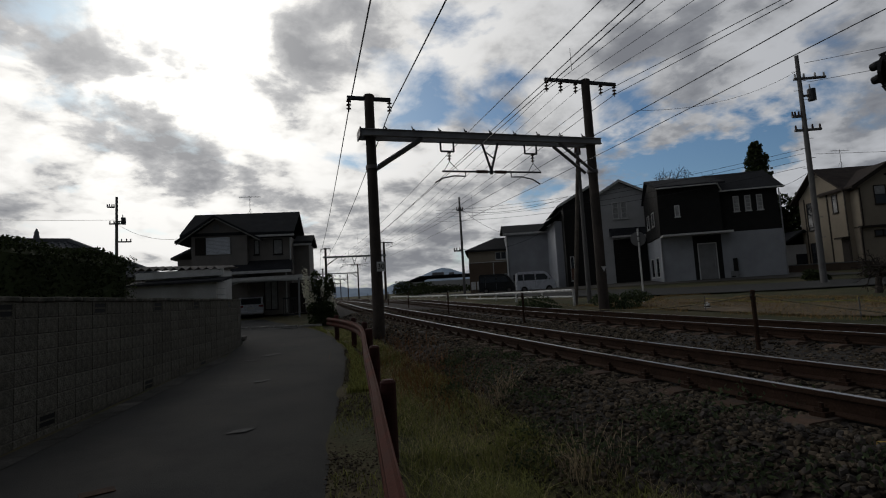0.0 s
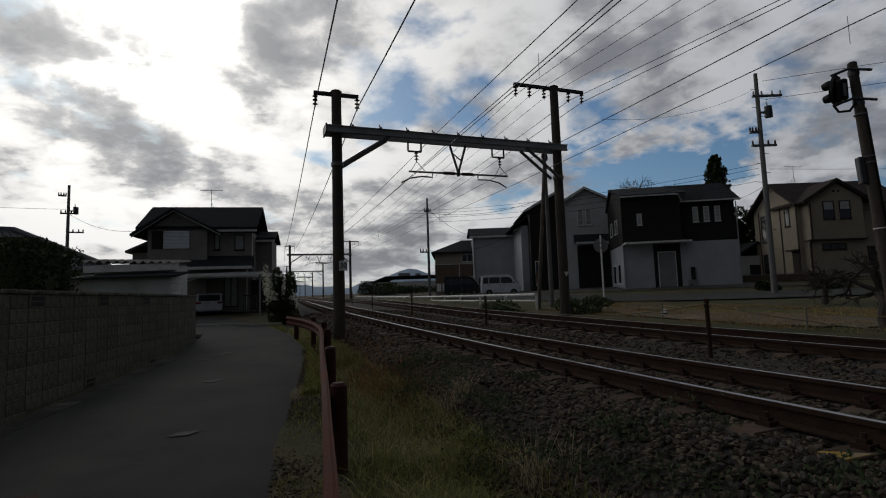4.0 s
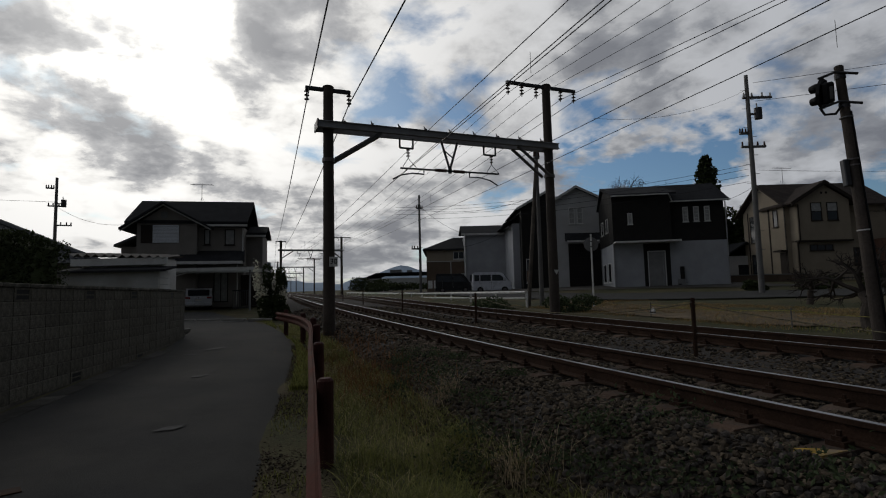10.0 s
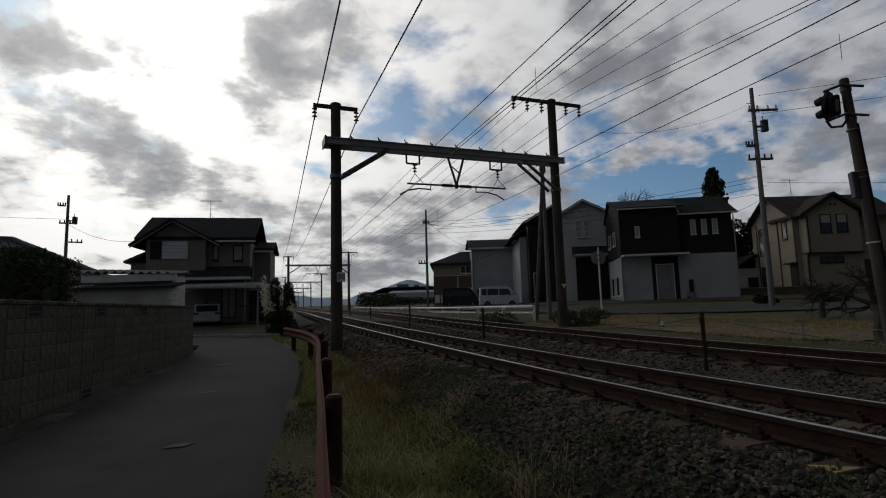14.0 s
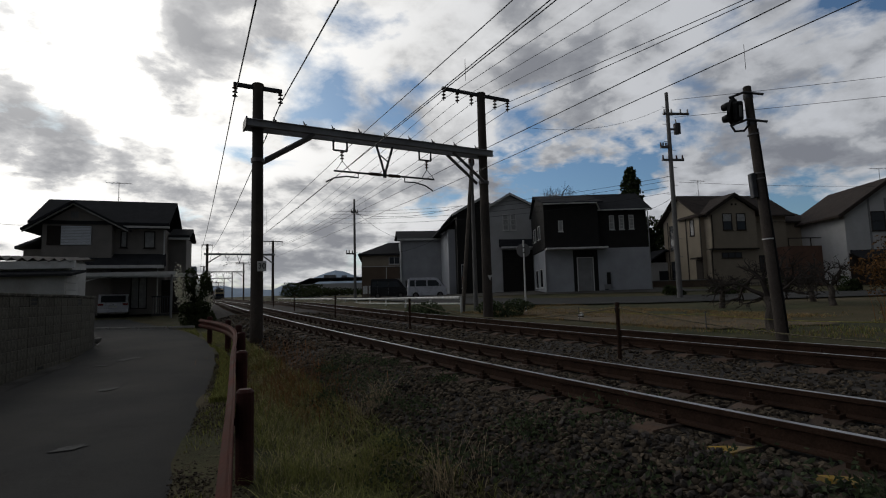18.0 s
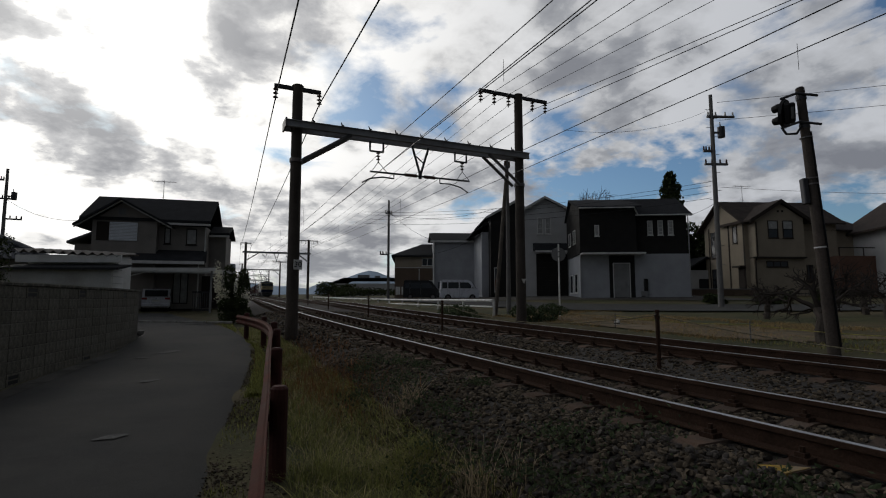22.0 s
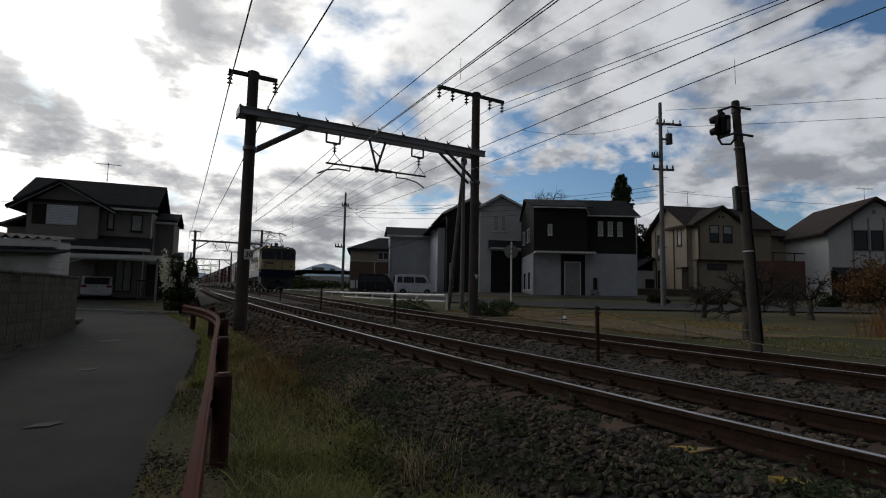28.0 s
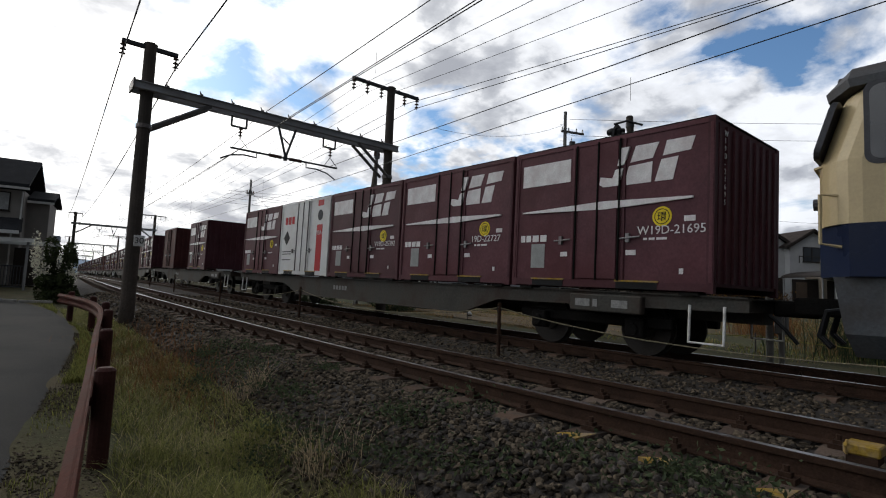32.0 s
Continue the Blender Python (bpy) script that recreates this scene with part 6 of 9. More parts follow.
def tan_house():
    h = thing("house", "tan rendered house with dark trim and gabled bay", "house", cpose(0, 40, 0))
    part("main_wall", gable_wall_x(27.1, 35.0, 0.6, 6.3, 1.2, 7.9, 9.85), M_TANWALL, h, "tan rendered main wall")
    part("bay_wall", gable_wall(27.42, 31.5, -0.3, 3.5, 4.9, 8.0, 9.25, 29.6), M_TANWALL, h, "tan gabled bay")
    part("ground_wall", box((27.42, 0.0, 1.2), (32.6, 3.5, 4.82)), M_TANWALL, h)
    part("belt", box((27.3, -0.36, 4.80), (31.6, -0.02, 4.92)), M_DARKTRIM, h)
    part("roof", roof_x(26.9, 35.2, 0.6, 6.3, 7.95, 9.9, 0.5), M_ROOFBR, h, "dark brown slate roof")
    part("bay_roof", roof_y(27.3, 31.7, -0.3, 3.4, 8.0, 9.4, 0.45, 0.14, 29.6), M_ROOFBR, h)
    part("verge_board", barge_y(27.3, 31.7, -0.56, 8.0, 9.4, 0.45, 29.6, 0.3), M_DARKTRIM, h)
    for x in (28.48, 29.72):
        w = window(h, "f", x, x + 0.84, 6.42, 7.82, -0.3, M_WINGLASS, M_DARKTRIM, rails=1)
        part("blind", box(*fbox("f", x + 0.06, x + 0.78, 7.16, 7.76, -0.3, 0.026)), M_CURTAIN, w, "pale lowered blind")
    window(h, "f", 28.4, 30.2, 4.12, 4.58, 0.0, M_WINGLASS, M_DARKTRIM, 2)
    window(h, "f", 31.75, 32.3, 2.9, 4.3, 0.0, M_WINGLASS, M_DARKTRIM, 1)
    window(h, "l", 1.5, 2.1, 6.2, 7.6, 27.1, M_WINGLASS, M_DARKTRIM)
    window(h, "l", 4.6, 5.3, 5.2, 7.5, 27.1, M_WINGLASS, M_DARKTRIM)
    window(h, "l", 4.6, 5.3, 2.0, 4.2, 27.1, M_WINGLASS, M_DARKTRIM)
    part("side_door", box((27.04, 0.75, 1.6), (27.1, 1.5, 4.1)), M_DARKTRIM, h)
    part("door_hood", box((26.6, 0.6, 4.15), (27.1, 1.65, 4.27)), M_DARKTRIM, h)
    for y in (0.62, 2.6, 4.2, 5.5):
        part("timber_strip", box((27.06, y, 1.4), (27.1, y + 0.12, 7.9)), M_DARKTRIM, h)
    part("corner_pipe", tube([(27.48, -0.38, 7.7), (27.48, -0.38, 5.0), (27.5, -0.06, 4.6), (27.5, -0.06, 1.4)], 0.05, 6), M_DARKTRIM, h)
    for x in (29.42, 29.78):
        part("gable_vent", box((x - 0.08, -0.32, 8.5), (x + 0.08, -0.3, 8.66)), M_DARKTRIM, h)
    # right wing with a terrace
    part("wing_wall", box((32.6, 1.0, 1.2), (37.6, 6.0, 7.3)), M_TANWALL, h)
    part("wing_roof", roof_x(32.4, 37.8, 1.0, 6.0, 7.3, 8.4, 0.4), M_ROOFBR, h)
    part("terrace", box((33.2, -1.6, 1.2), (37.2, 1.0, 4.9)), M_REDBRICK, h, "red-brown terrace block")
    part("terrace_rail", boxes(((33.2, -1.62, 5.5), (37.2, -1.56, 5.58)), ((33.2, -1.62, 4.9), (33.26, -1.56, 5.5)), ((37.14, -1.62, 4.9), (37.2, -1.56, 5.5)), ((35.2, -1.62, 4.9), (35.26, -1.56, 5.5))), M_DARKTRIM, h)
    window(h, "f", 33.3, 34.3, 5.2, 6.9, 1.0, M_WINGLASS, M_DARKTRIM, 1)
    antenna(cpose(29.0, 43.4, 10.0))
    fn = thing("garden_fence", "low dark metal garden fence", "fence", cpose(25.6, 38.6, 1.1))
    part("rail", boxes(((0, -0.02, 0.85), (7.5, 0.02, 0.9)), ((0, -0.02, 0.12), (7.5, 0.02, 0.17))), M_DARKSTEEL, fn)
    for i in range(26):
        part("bar", box((i * 0.3 - 0.012, -0.012, 0), (i * 0.3 + 0.012, 0.012, 0.95)), M_DARKSTEEL, fn)


def white_house(m, w=7.5, flip=False, label=""):
    """White two-storey house with timber strips, a front gable and a carport wall."""
    h = thing("house", label, "house", m, group="white houses of the far row")
    part("wall", gable_wall(0, w, 0, 7, 0, 5.6, 8.0, w * 0.46), M_WHITEWALL, h, "white rendered walls")
    part("roof", roof_y(0, w, 0, 7, 5.65, 8.05, 0.6, 0.16, w * 0.46), M_ROOFBR, h, "brown slate roof")
    part("verge_board", barge_y(0, w, -0.38, 5.65, 8.05, 0.6, w * 0.46, 0.26), M_DARKTRIM, h)
    for x in (w * 0.24, w * 0.40, w * 0.55):
        part("timber_strip", box((x - 0.07, -0.03, 2.7), (x + 0.07, 0.0, 6.6)), M_PLINTH, h)
    window(h, "f", w * 0.25, w * 0.385, 4.1, 5.6, 0.0, M_WINGLASS, M_DARKTRIM, 0, rails=1)
    window(h, "f", w * 0.42, w * 0.535, 4.1, 5.6, 0.0, M_WINGLASS, M_DARKTRIM, 0, rails=1)
    window(h, "f", w * 0.72, w * 0.82, 4.1, 5.5, 0.0, M_WINGLASS, M_DARKTRIM)
    part("vent", box((w * 0.46 - 0.14, -0.03, 6.9), (w * 0.46 + 0.14, 0.0, 7.2)), M_PLINTH, h)
    part("lean_to", prism([(-1.4, 2.0), (0.0, 2.7), (0.0, 2.5), (-1.4, 1.85)], 0.2, w * 0.75, "x"), M_SLATE, h)
    window(h, "f", w * 0.15, w * 0.6, 0.3, 2.0, 0.0, M_WINGLASS, M_DARKTRIM, 3)
    # shade under the upper storey, put in as a thin dark sheet
    part("garage_front", box((0.1, -0.012, 0), (w * 0.97, -0.002, 2.45)), M_DARKTRIM, h, "dark sheet for the shade on the ground floor front")
    # side bay with its own gable
    part("side_bay", gable_wall(w, w + 4.2, -0.6, 6, 0, 5.3, 6.6, w + 2.1), M_WHITEWALL, h, "white side bay")
    part("bay_roof", roof_y(w, w + 4.2, -0.6, 6, 5.35, 6.65, 0.5, 0.15, w + 2.1), M_ROOFBR, h)
    part("verge_board", barge_y(w, w + 4.2, -0.95, 5.35, 6.65, 0.5, w + 2.1, 0.24), M_DARKTRIM, h)
    window(h, "f", w + 1.2, w + 2.9, 3.9, 5.2, -0.6, M_WINGLASS, M_DARKTRIM, 1)
    # dark sheet over the white bay wall paints the shade below the balcony
    part("bay_front", box((w + 0.15, -0.64, 0), (w + 4.05, -0.605, 2.35)), M_DARKTRIM, h, "dark sheet for the shade under the balcony")
    part("bay_door", box((w + 0.5, -0.68, 0), (w + 1.5, -0.64, 2.1)), M_BROWNWALL, h)
    part("balcony_wall", box((w + 1.4, -2.4, 2.4), (w + 4.9, -2.2, 4.0)), M_TANWALL, h, "tan balcony wall")
    part("balcony_floor", box((w + 1.4, -2.2, 2.4), (w + 4.9, -0.6, 2.55)), M_TANWALL, h)
    for x in (w + 1.4, w + 4.5):
        part("pillar", box((x, -2.4, 0), (x + 0.4, -2.0, 2.4)), M_TANWALL, h)
    part("balcony_rail", boxes(((w + 0.2, -1.4, 4.25), (w + 4.6, -1.36, 4.31)), ((w + 0.2, -1.4, 3.7), (w + 0.25, -1.36, 4.25)), ((w + 2.4, -1.4, 4.0), (w + 2.45, -1.36, 4.25))), M_DARKTRIM, h)
    return h


def arched_carport(m):
    """Bent dark roof sheet on slim posts."""
    c = thing("carport", "slim carport with a dark arched roof", "carport", m, group="carports of the far row")
    pts = [(2.6 * math.cos(a) * -1, 2.05 + 0.75 * math.sin(a)) for a in [math.pi * (0.08 + 0.84 * i / 12) for i in range(13)]]
    part("roof_sheet", prism(pts + [(x * 1.01, z + 0.05) for x, z in pts[::-1]], -2.2, 2.2, "y"), M_DARKTRIM, c)
    for x in (-2.45, 2.45):
        for y in (-1.9, 1.9):
            part("post", box((x - 0.04, y - 0.04, -0.1), (x + 0.04, y + 0.04, 2.3)), M_PLINTH, c)
    for y in (-2.0, 0.0, 2.0):
        part("roof_rib", tube([(x, y, z - 0.03) for x, z in pts], 0.03, 5), M_STEEL, c)


dark_house()
white_gable_house()
grey_house()
brown_house()
tan_house()
WH = pose(46.6, 18.6, 1.55, 0, 0, -36)
white_house(WH, label="white house with timber strips and a broad brown gable roof")
white_house(pose(57.5, 9.5, 1.6, 0, 0, -44), 6.5, label="white house with a tan balcony at the end of the row")
white_house(pose(62, -3.5, 1.6, 0, 0, -60), 7.0, label="white house with brown roof behind reeds")
arched_carport(WH @ pose(7.2, -5.2, 0))
arched_carport(WH @ pose(15.8, -3.5, 0))
antenna(cpose(-15.9, 34.2, 7.7))
antenna(pose(50.5, 17.5, 9.3, 0, 0, -30))

# ======== road, wall and left side ========
M_ASPHALT = mat("worn_asphalt", (0.048, 0.048, 0.047), 0.95, var=0.28, scale=0.8, fine=60, bump=0.6, bump_scale=90, stain=(0.078, 0.075, 0.068), stain_scale=0.5, stain_amt=0.8)
M_BLOCK = mat("weathered_concrete_block", (0.150, 0.140, 0.116), 0.95, var=0.4, scale=2.2, fine=38, bump=0.8, stain=(0.045, 0.044, 0.036), stain_scale=3.2, stain_amt=0.9, obj_var=0.14)
M_GUTTER = mat("dirty_gutter_concrete", (0.075, 0.072, 0.066), 0.95, var=0.4, scale=3, fine=40, bump=0.5, stain=(0.035, 0.034, 0.030), stain_scale=1.6, stain_amt=0.9, obj_var=0.3)
M_MORTAR = mat("dark_mortar", (0.085, 0.078, 0.07), 0.95, var=0.3, scale=4, fine=40, bump=0.4)
M_GUARD = mat("rusty_red_guardrail", (0.085, 0.027, 0.019), 0.85, 0.0, spec=0.15, var=0.3, scale=3, fine=35, bump=0.2, stain=(0.07, 0.03, 0.022), stain_scale=2.0, stain_amt=0.8)
M_GPOST = mat("dark_red_post", (0.07, 0.026, 0.022), 0.7, 0.1, var=0.3, scale=4, fine=40, bump=0.2, stain=(0.04, 0.02, 0.018), stain_scale=2.0, stain_amt=0.8)
M_TILE = mat("old_roof_tile", (0.13, 0.135, 0.145), 0.6, var=0.3, scale=2, fine=20, bump=0.2)
M_CORR = mat("corrugated_sheet", (0.20, 0.19, 0.175), 0.7, 0.1, var=0.25, scale=2, fine=25, bump=0.1, stain=(0.10, 0.07, 0.05), stain_scale=1.5, stain_amt=0.6)
M_SHEDW = mat("shed_pale_wall", (0.42, 0.42, 0.41), 0.8, var=0.12, scale=1.5, fine=30, bump=0.1, stain=(0.25, 0.23, 0.2), stain_scale=1, stain_amt=0.5)
M_BROWNHOUSE = mat("grey_brown_render", (0.25, 0.23, 0.21), 0.85, var=0.12, scale=1.5, fine=45, bump=0.25)
M_CARWHITE = mat("silver_white_car_paint", (0.66, 0.67, 0.72), 0.3, 0.1, var=0.04, bump=0.0)
M_POLY = island_mat("translucent_sheet", (0.55, 0.56, 0.55), 0.05, 0.5, 0.0, 0.75)
M_TYRE = mat("tyre_rubber", (0.018, 0.018, 0.018), 0.85, var=0.2, bump=0.1)
M_TAIL = mat("red_tail_lamp", (0.22, 0.015, 0.015), 0.2, var=0.1, bump=0.0)

ROAD_R = [(-12, -0.3), (0, 0.02), (4.3, 0.25), (5.3, 0.40), (6.9, 0.66), (9.1, 1.05), (11.4, 1.42), (14, 1.72), (17, 1.85), (20, 1.75), (23, 1.3), (26, 0.6), (29.5, -0.2)]
ROAD_L = [(-12, -6.6), (0, -4.1), (8.6, -2.2), (13.9, -1.15), (16.8, -0.95), (19, -1.6), (22, -3.4), (26, -4.6), (29.5, -5.2)]


def build_road():
    ys = axis_values([(-12, 0, 1.5), (0, 30, 0.5)])
    verts, faces = [], []
    n = 14
    for y in ys:
        a, b = interp(y, ROAD_L), interp(y, ROAD_R)
        for i in range(n + 1):
            k = i / n
            x = a + (b - a) * k
            if i == n:
                x += 0.07 * noise.noise(Vector((0, y * 1.7, 3)))
            z = interp(y, ROAD_RISE) + 0.045 + 0.02 * (1 - (2 * k - 1) ** 2)
            if i == n:
                z -= 0.05
            verts.append((x, y, z))
    for j in range(len(ys) - 1):
        for i in range(n):
            faces.append((j * (n + 1) + i, j * (n + 1) + i + 1, (j + 1) * (n + 1) + i + 1, (j + 1) * (n + 1) + i))
    me = bpy.data.meshes.new("road")
    me.from_pydata(verts, [], faces)
    me.materials.append(M_ASPHALT)
    for p in me.polygons:
        p.use_smooth = True
    tagged(new("road", me), "narrow worn grey asphalt lane", "road", kind="structure")
    # gutter slab strip along the wall
    gt = thing("gutter", "concrete gutter slabs along the wall foot", "gutter", kind="structure")
    y = -2.0
    while y < 13.5:
        ends = []
        for yy in (y, y + 0.592):
            x, z = interp(yy, ROAD_L) - 0.04, interp(yy, ROAD_RISE) + 0.047
            ends.append([(x, yy, z - 0.08), (x + 0.30, yy + 0.05, z - 0.08), (x + 0.30, yy + 0.05, z + 0.012), (x, yy, z + 0.012)])
        sl = bmesh.new()
        v = [[sl.verts.new(q) for q in e] for e in ends]
        for i in range(4):
            sl.faces.new((v[0][i], v[0][(i + 1) % 4], v[1][(i + 1) % 4], v[1][i]))
        sl.faces.new(v[0][::-1])
        sl.faces.new(v[1])
        bmesh.ops.recalc_face_normals(sl, faces=sl.faces[:])
        part("slab", sl, M_GUTTER, gt)
        y += 0.6
    # low kerb before the forecourt and pale worn marks
    kb = thing("kerb", "low concrete kerb across the forecourt", "kerb", kind="structure")
    for i in range(7):
        a = Vector((-4.6 + i * 0.95, 24.9 - i * 0.36, 0))
        k = part("kerb_stone", box((0, -0.07, -0.02), (0.93, 0.07, 0.07), 0.012), M_CONC, kb)
        k.matrix_basis = pose(a.x, a.y, interp(a.y, ROAD_RISE) + 0.05, 0, 0, -21)
    for x, y, w, l, rz in ((-0.45, 6.3, 0.16, 0.10, 20), (-0.28, 9.5, 0.22, 0.12, 40), (-0.05, 13.3, 0.45, 0.16, 60), (-0.5, 12.4, 0.18, 0.12, 10), (0.3, 22.3, 1.1, 0.22, -20)):
        pts = [(w * math.cos(a) * random.uniform(0.6, 1.1), l * math.sin(a) * random.uniform(0.6, 1.1)) for a in [2 * math.pi * i / 12 for i in range(12)]]
        pm = link_mesh("paint_mark", prism(pts, 0, 0.003, "z"), mat("worn_road_paint", (0.095, 0.095, 0.092), 0.95, var=0.4, scale=9, fine=60, bump=0.2))
        pm.matrix_basis = pose(x, y, interp(y, ROAD_RISE) + 0.068, 0, 0, rz)
        tagged(pm, "faint worn pale patch on the asphalt", "road mark", group="worn road marks")
    mh = thing("drain_cover", "small iron cover set in the asphalt", "drain cover", pose(-1.45, 4.9, interp(4.9, ROAD_RISE) + 0.066, 0, 0, 20))
    part("plate", box((-0.12, -0.07, 0), (0.12, 0.07, 0.008)), M_RUST, mh)


def build_wall():
    """Block wall in courses with a coping; pierced ornament blocks and vents."""
    wl = thing("wall_west", "old weathered concrete block garden wall", "wall", kind="structure")
    blk = bpy.data.meshes.new("block")
    bm = box((0.004, -0.062, 0.004), (0.386, 0.062, 0.186), 0.006)
    bm.to_mesh(bm_me := blk)
    bm.free()
    blk.materials.append(M_BLOCK)
    runs = [((-5.25, -4.0), (-1.40, 13.95), 9), ((-1.40, 13.95), (-0.97, 16.75), 9)]
    for ri, (a, b, courses) in enumerate(runs):
        a, b = Vector(a), Vector(b)
        d = (b - a)
        ln = d.length
        d.normalize()
        rz = math.degrees(math.atan2(d.y, d.x))
        core = bmesh.new()
        steps = max(2, int(ln / 0.78))
        for i in range(steps):
            p, q = a + d * (ln * i / steps), a + d * (ln * (i + 1) / steps)
            z0 = interp(p.y, ROAD_RISE)
            c = box((0, -0.056, -0.15), (ln / steps, 0.052, 1.715))
            bmesh.ops.transform(c, matrix=pose(p.x, p.y, 0.0, 0, 0, rz), verts=c.verts)
            me = bpy.data.meshes.new("tmp")
            c.to_mesh(me)
            c.free()
            core.from_mesh(me)
            bpy.data.meshes.remove(me)
        part("wall_core", core, M_MORTAR, wl)
        nx = int(ln / 0.39)
        for row in range(courses):
            z = 1.715 - 0.19 * (row + 1)
            for i in range(nx):
                p = a + d * (i * 0.39 + 0.0)
                if p.y < 2.0 or z < interp(p.y, ROAD_RISE) - 0.15:
                    continue
                if (row == 0 and i % 5 == 3) or (row == courses - 2 and i % 7 == 2):
                    # pierced block: a grille before a black sheet that paints the holes' shade
                    g = boxes(((0.004, -0.066, 0.004), (0.386, 0.0, 0.03)), ((0.004, -0.066, 0.16), (0.386, 0.0, 0.186)), ((0.004, -0.066, 0.03), (0.05, 0.0, 0.16)), ((0.34, -0.066, 0.03), (0.386, 0.0, 0.16)),
                              ((0.05, -0.066, 0.085), (0.34, -0.02, 0.105)))
                    o = part("pierced_block", g, M_BLOCK, wl, "pierced ornamental block")
                    part("opening", box((0.05, -0.060, 0.03), (0.34, -0.0575, 0.16)), M_BLACK, o)
                else:
                    o = new("block", blk)
                    o.parent = wl
                o.matrix_basis = pose(p.x, p.y, z, 0, 0, rz) @ pose(0, random.uniform(-0.003, 0.003), 0)
        cp = int(ln / 0.6)
        for i in range(cp + 1):
            p = a + d * (i * 0.6)
            if p.y < 1.5:
                continue
            l = min(0.595, ln - i * 0.6)
            if l < 0.05:
                continue
            c = part("coping", box((0, -0.085, 0), (l, 0.085, 0.06), 0.012), M_BLOCK, wl)
            c.matrix_basis = pose(p.x, p.y, 1.715 + random.uniform(-0.004, 0.004), 0, 0, rz)
    # end pier: slightly lighter, with a rough broken stone at its foot
    st = thing("stone_pile", "rough broken stones at the wall end", "stones", pose(-1.05, 17.05, interp(17, ROAD_RISE)))
    for i in range(5):
        bm = bmesh.new()
        bmesh.ops.create_icosphere(bm, subdivisions=1, radius=0.10)
        for v in bm.verts:
            v.co *= random.uniform(0.7, 1.25)
        s = part("stone", bm, M_CONC, st)
        s.matrix_basis = pose(random.uniform(-0.2, 0.3), random.uniform(-0.3, 0.3), 0.08 + 0.13 * (i // 3), 0, 0, 40 * i)


def build_guardrail():
    gr = thing("guardrail", "rust-red road guardrail on dark round posts", "guardrail")
    line = [(0.08, 0.2), (0.23, 1.2), (0.405, 2.32), (0.62, 3.7), (0.79, 4.75), (1.01, 6.2), (1.31, 8.2), (1.64, 10.2), (1.90, 12.0), (2.02, 13.6), (2.02, 14.9), (1.92, 16.2), (1.72, 17.6)]
    ys = axis_values([(0.2, 17.6, 0.25)])
    pts = [Vector((float(np.interp(y, [p[1] for p in line], [p[0] for p in line])), y, interp(y, ROAD_RISE) + 0.02)) for y in ys]
    for _ in range(4):
        pts = [pts[0]] + [(a + b * 2 + c) / 4 for a, b, c in zip(pts, pts[1:], pts[2:])] + [pts[-1]]
    # W-shaped beam section: side step and height
    sec = [(0.0, 0.30), (-0.015, 0.33), (-0.055, 0.36), (-0.055, 0.41), (-0.012, 0.45), (-0.012, 0.50), (-0.055, 0.54), (-0.055, 0.59), (-0.015, 0.62), (0.0, 0.65), (0.012, 0.648), (-0.005, 0.615), (-0.043, 0.585), (-0.043, 0.545), (0.0, 0.505), (0.0, 0.445), (-0.043, 0.405), (-0.043, 0.365), (-0.005, 0.335), (0.012, 0.302)]
    bm = bmesh.new()
    prev = None
    for i, p in enumerate(pts):
        t = (pts[min(i + 1, len(pts) - 1)] - pts[max(i - 1, 0)]).normalized()
        side = Vector((t.y, -t.x, 0)).normalized()
        ring = [bm.verts.new(p + side * a + Vector((0, 0, 0.50 + (h - 0.475) * 0.78))) for a, h in sec]
        if prev:
            for k in range(len(ring)):
                j = (k + 1) % len(ring)
                bm.faces.new((prev[k], prev[j], ring[j], ring[k]))
        else:
            bm.faces.new(ring)
        prev = ring
    bm.faces.new(prev[::-1])
    bmesh.ops.recalc_face_normals(bm, faces=bm.faces[:])
    part("beam", bm, M_GUARD, gr, "rust-red corrugated beam")
    for y in (0.9, 4.62, 7.5, 10.3, 12.4, 14.6, 16.8):
        k = min(range(len(pts)), key=lambda i: abs(pts[i].y - y))
        p, q = pts[k], pts[min(k + 1, len(pts) - 1)]
        t = (q - pts[max(0, k - 1)]).normalized()
        side = Vector((t.y, -t.x, 0))
        c = p + side * 0.088
        z = p.z
        po = part("post", cyl((c.x, c.y, z - 0.25), (c.x, c.y, z + 0.70), 0.072, 0.072, 14), M_GPOST, gr, "dark rusty round post")
        part("cap", cyl((c.x, c.y, z + 0.70), (c.x, c.y, z + 0.725), 0.074, 0.05, 14), M_GPOST, po)
        part("bracket", tube([p + Vector((0, 0, 0.47)), c + Vector((0, 0, 0.47))], 0.035, 6), M_GPOST, po)


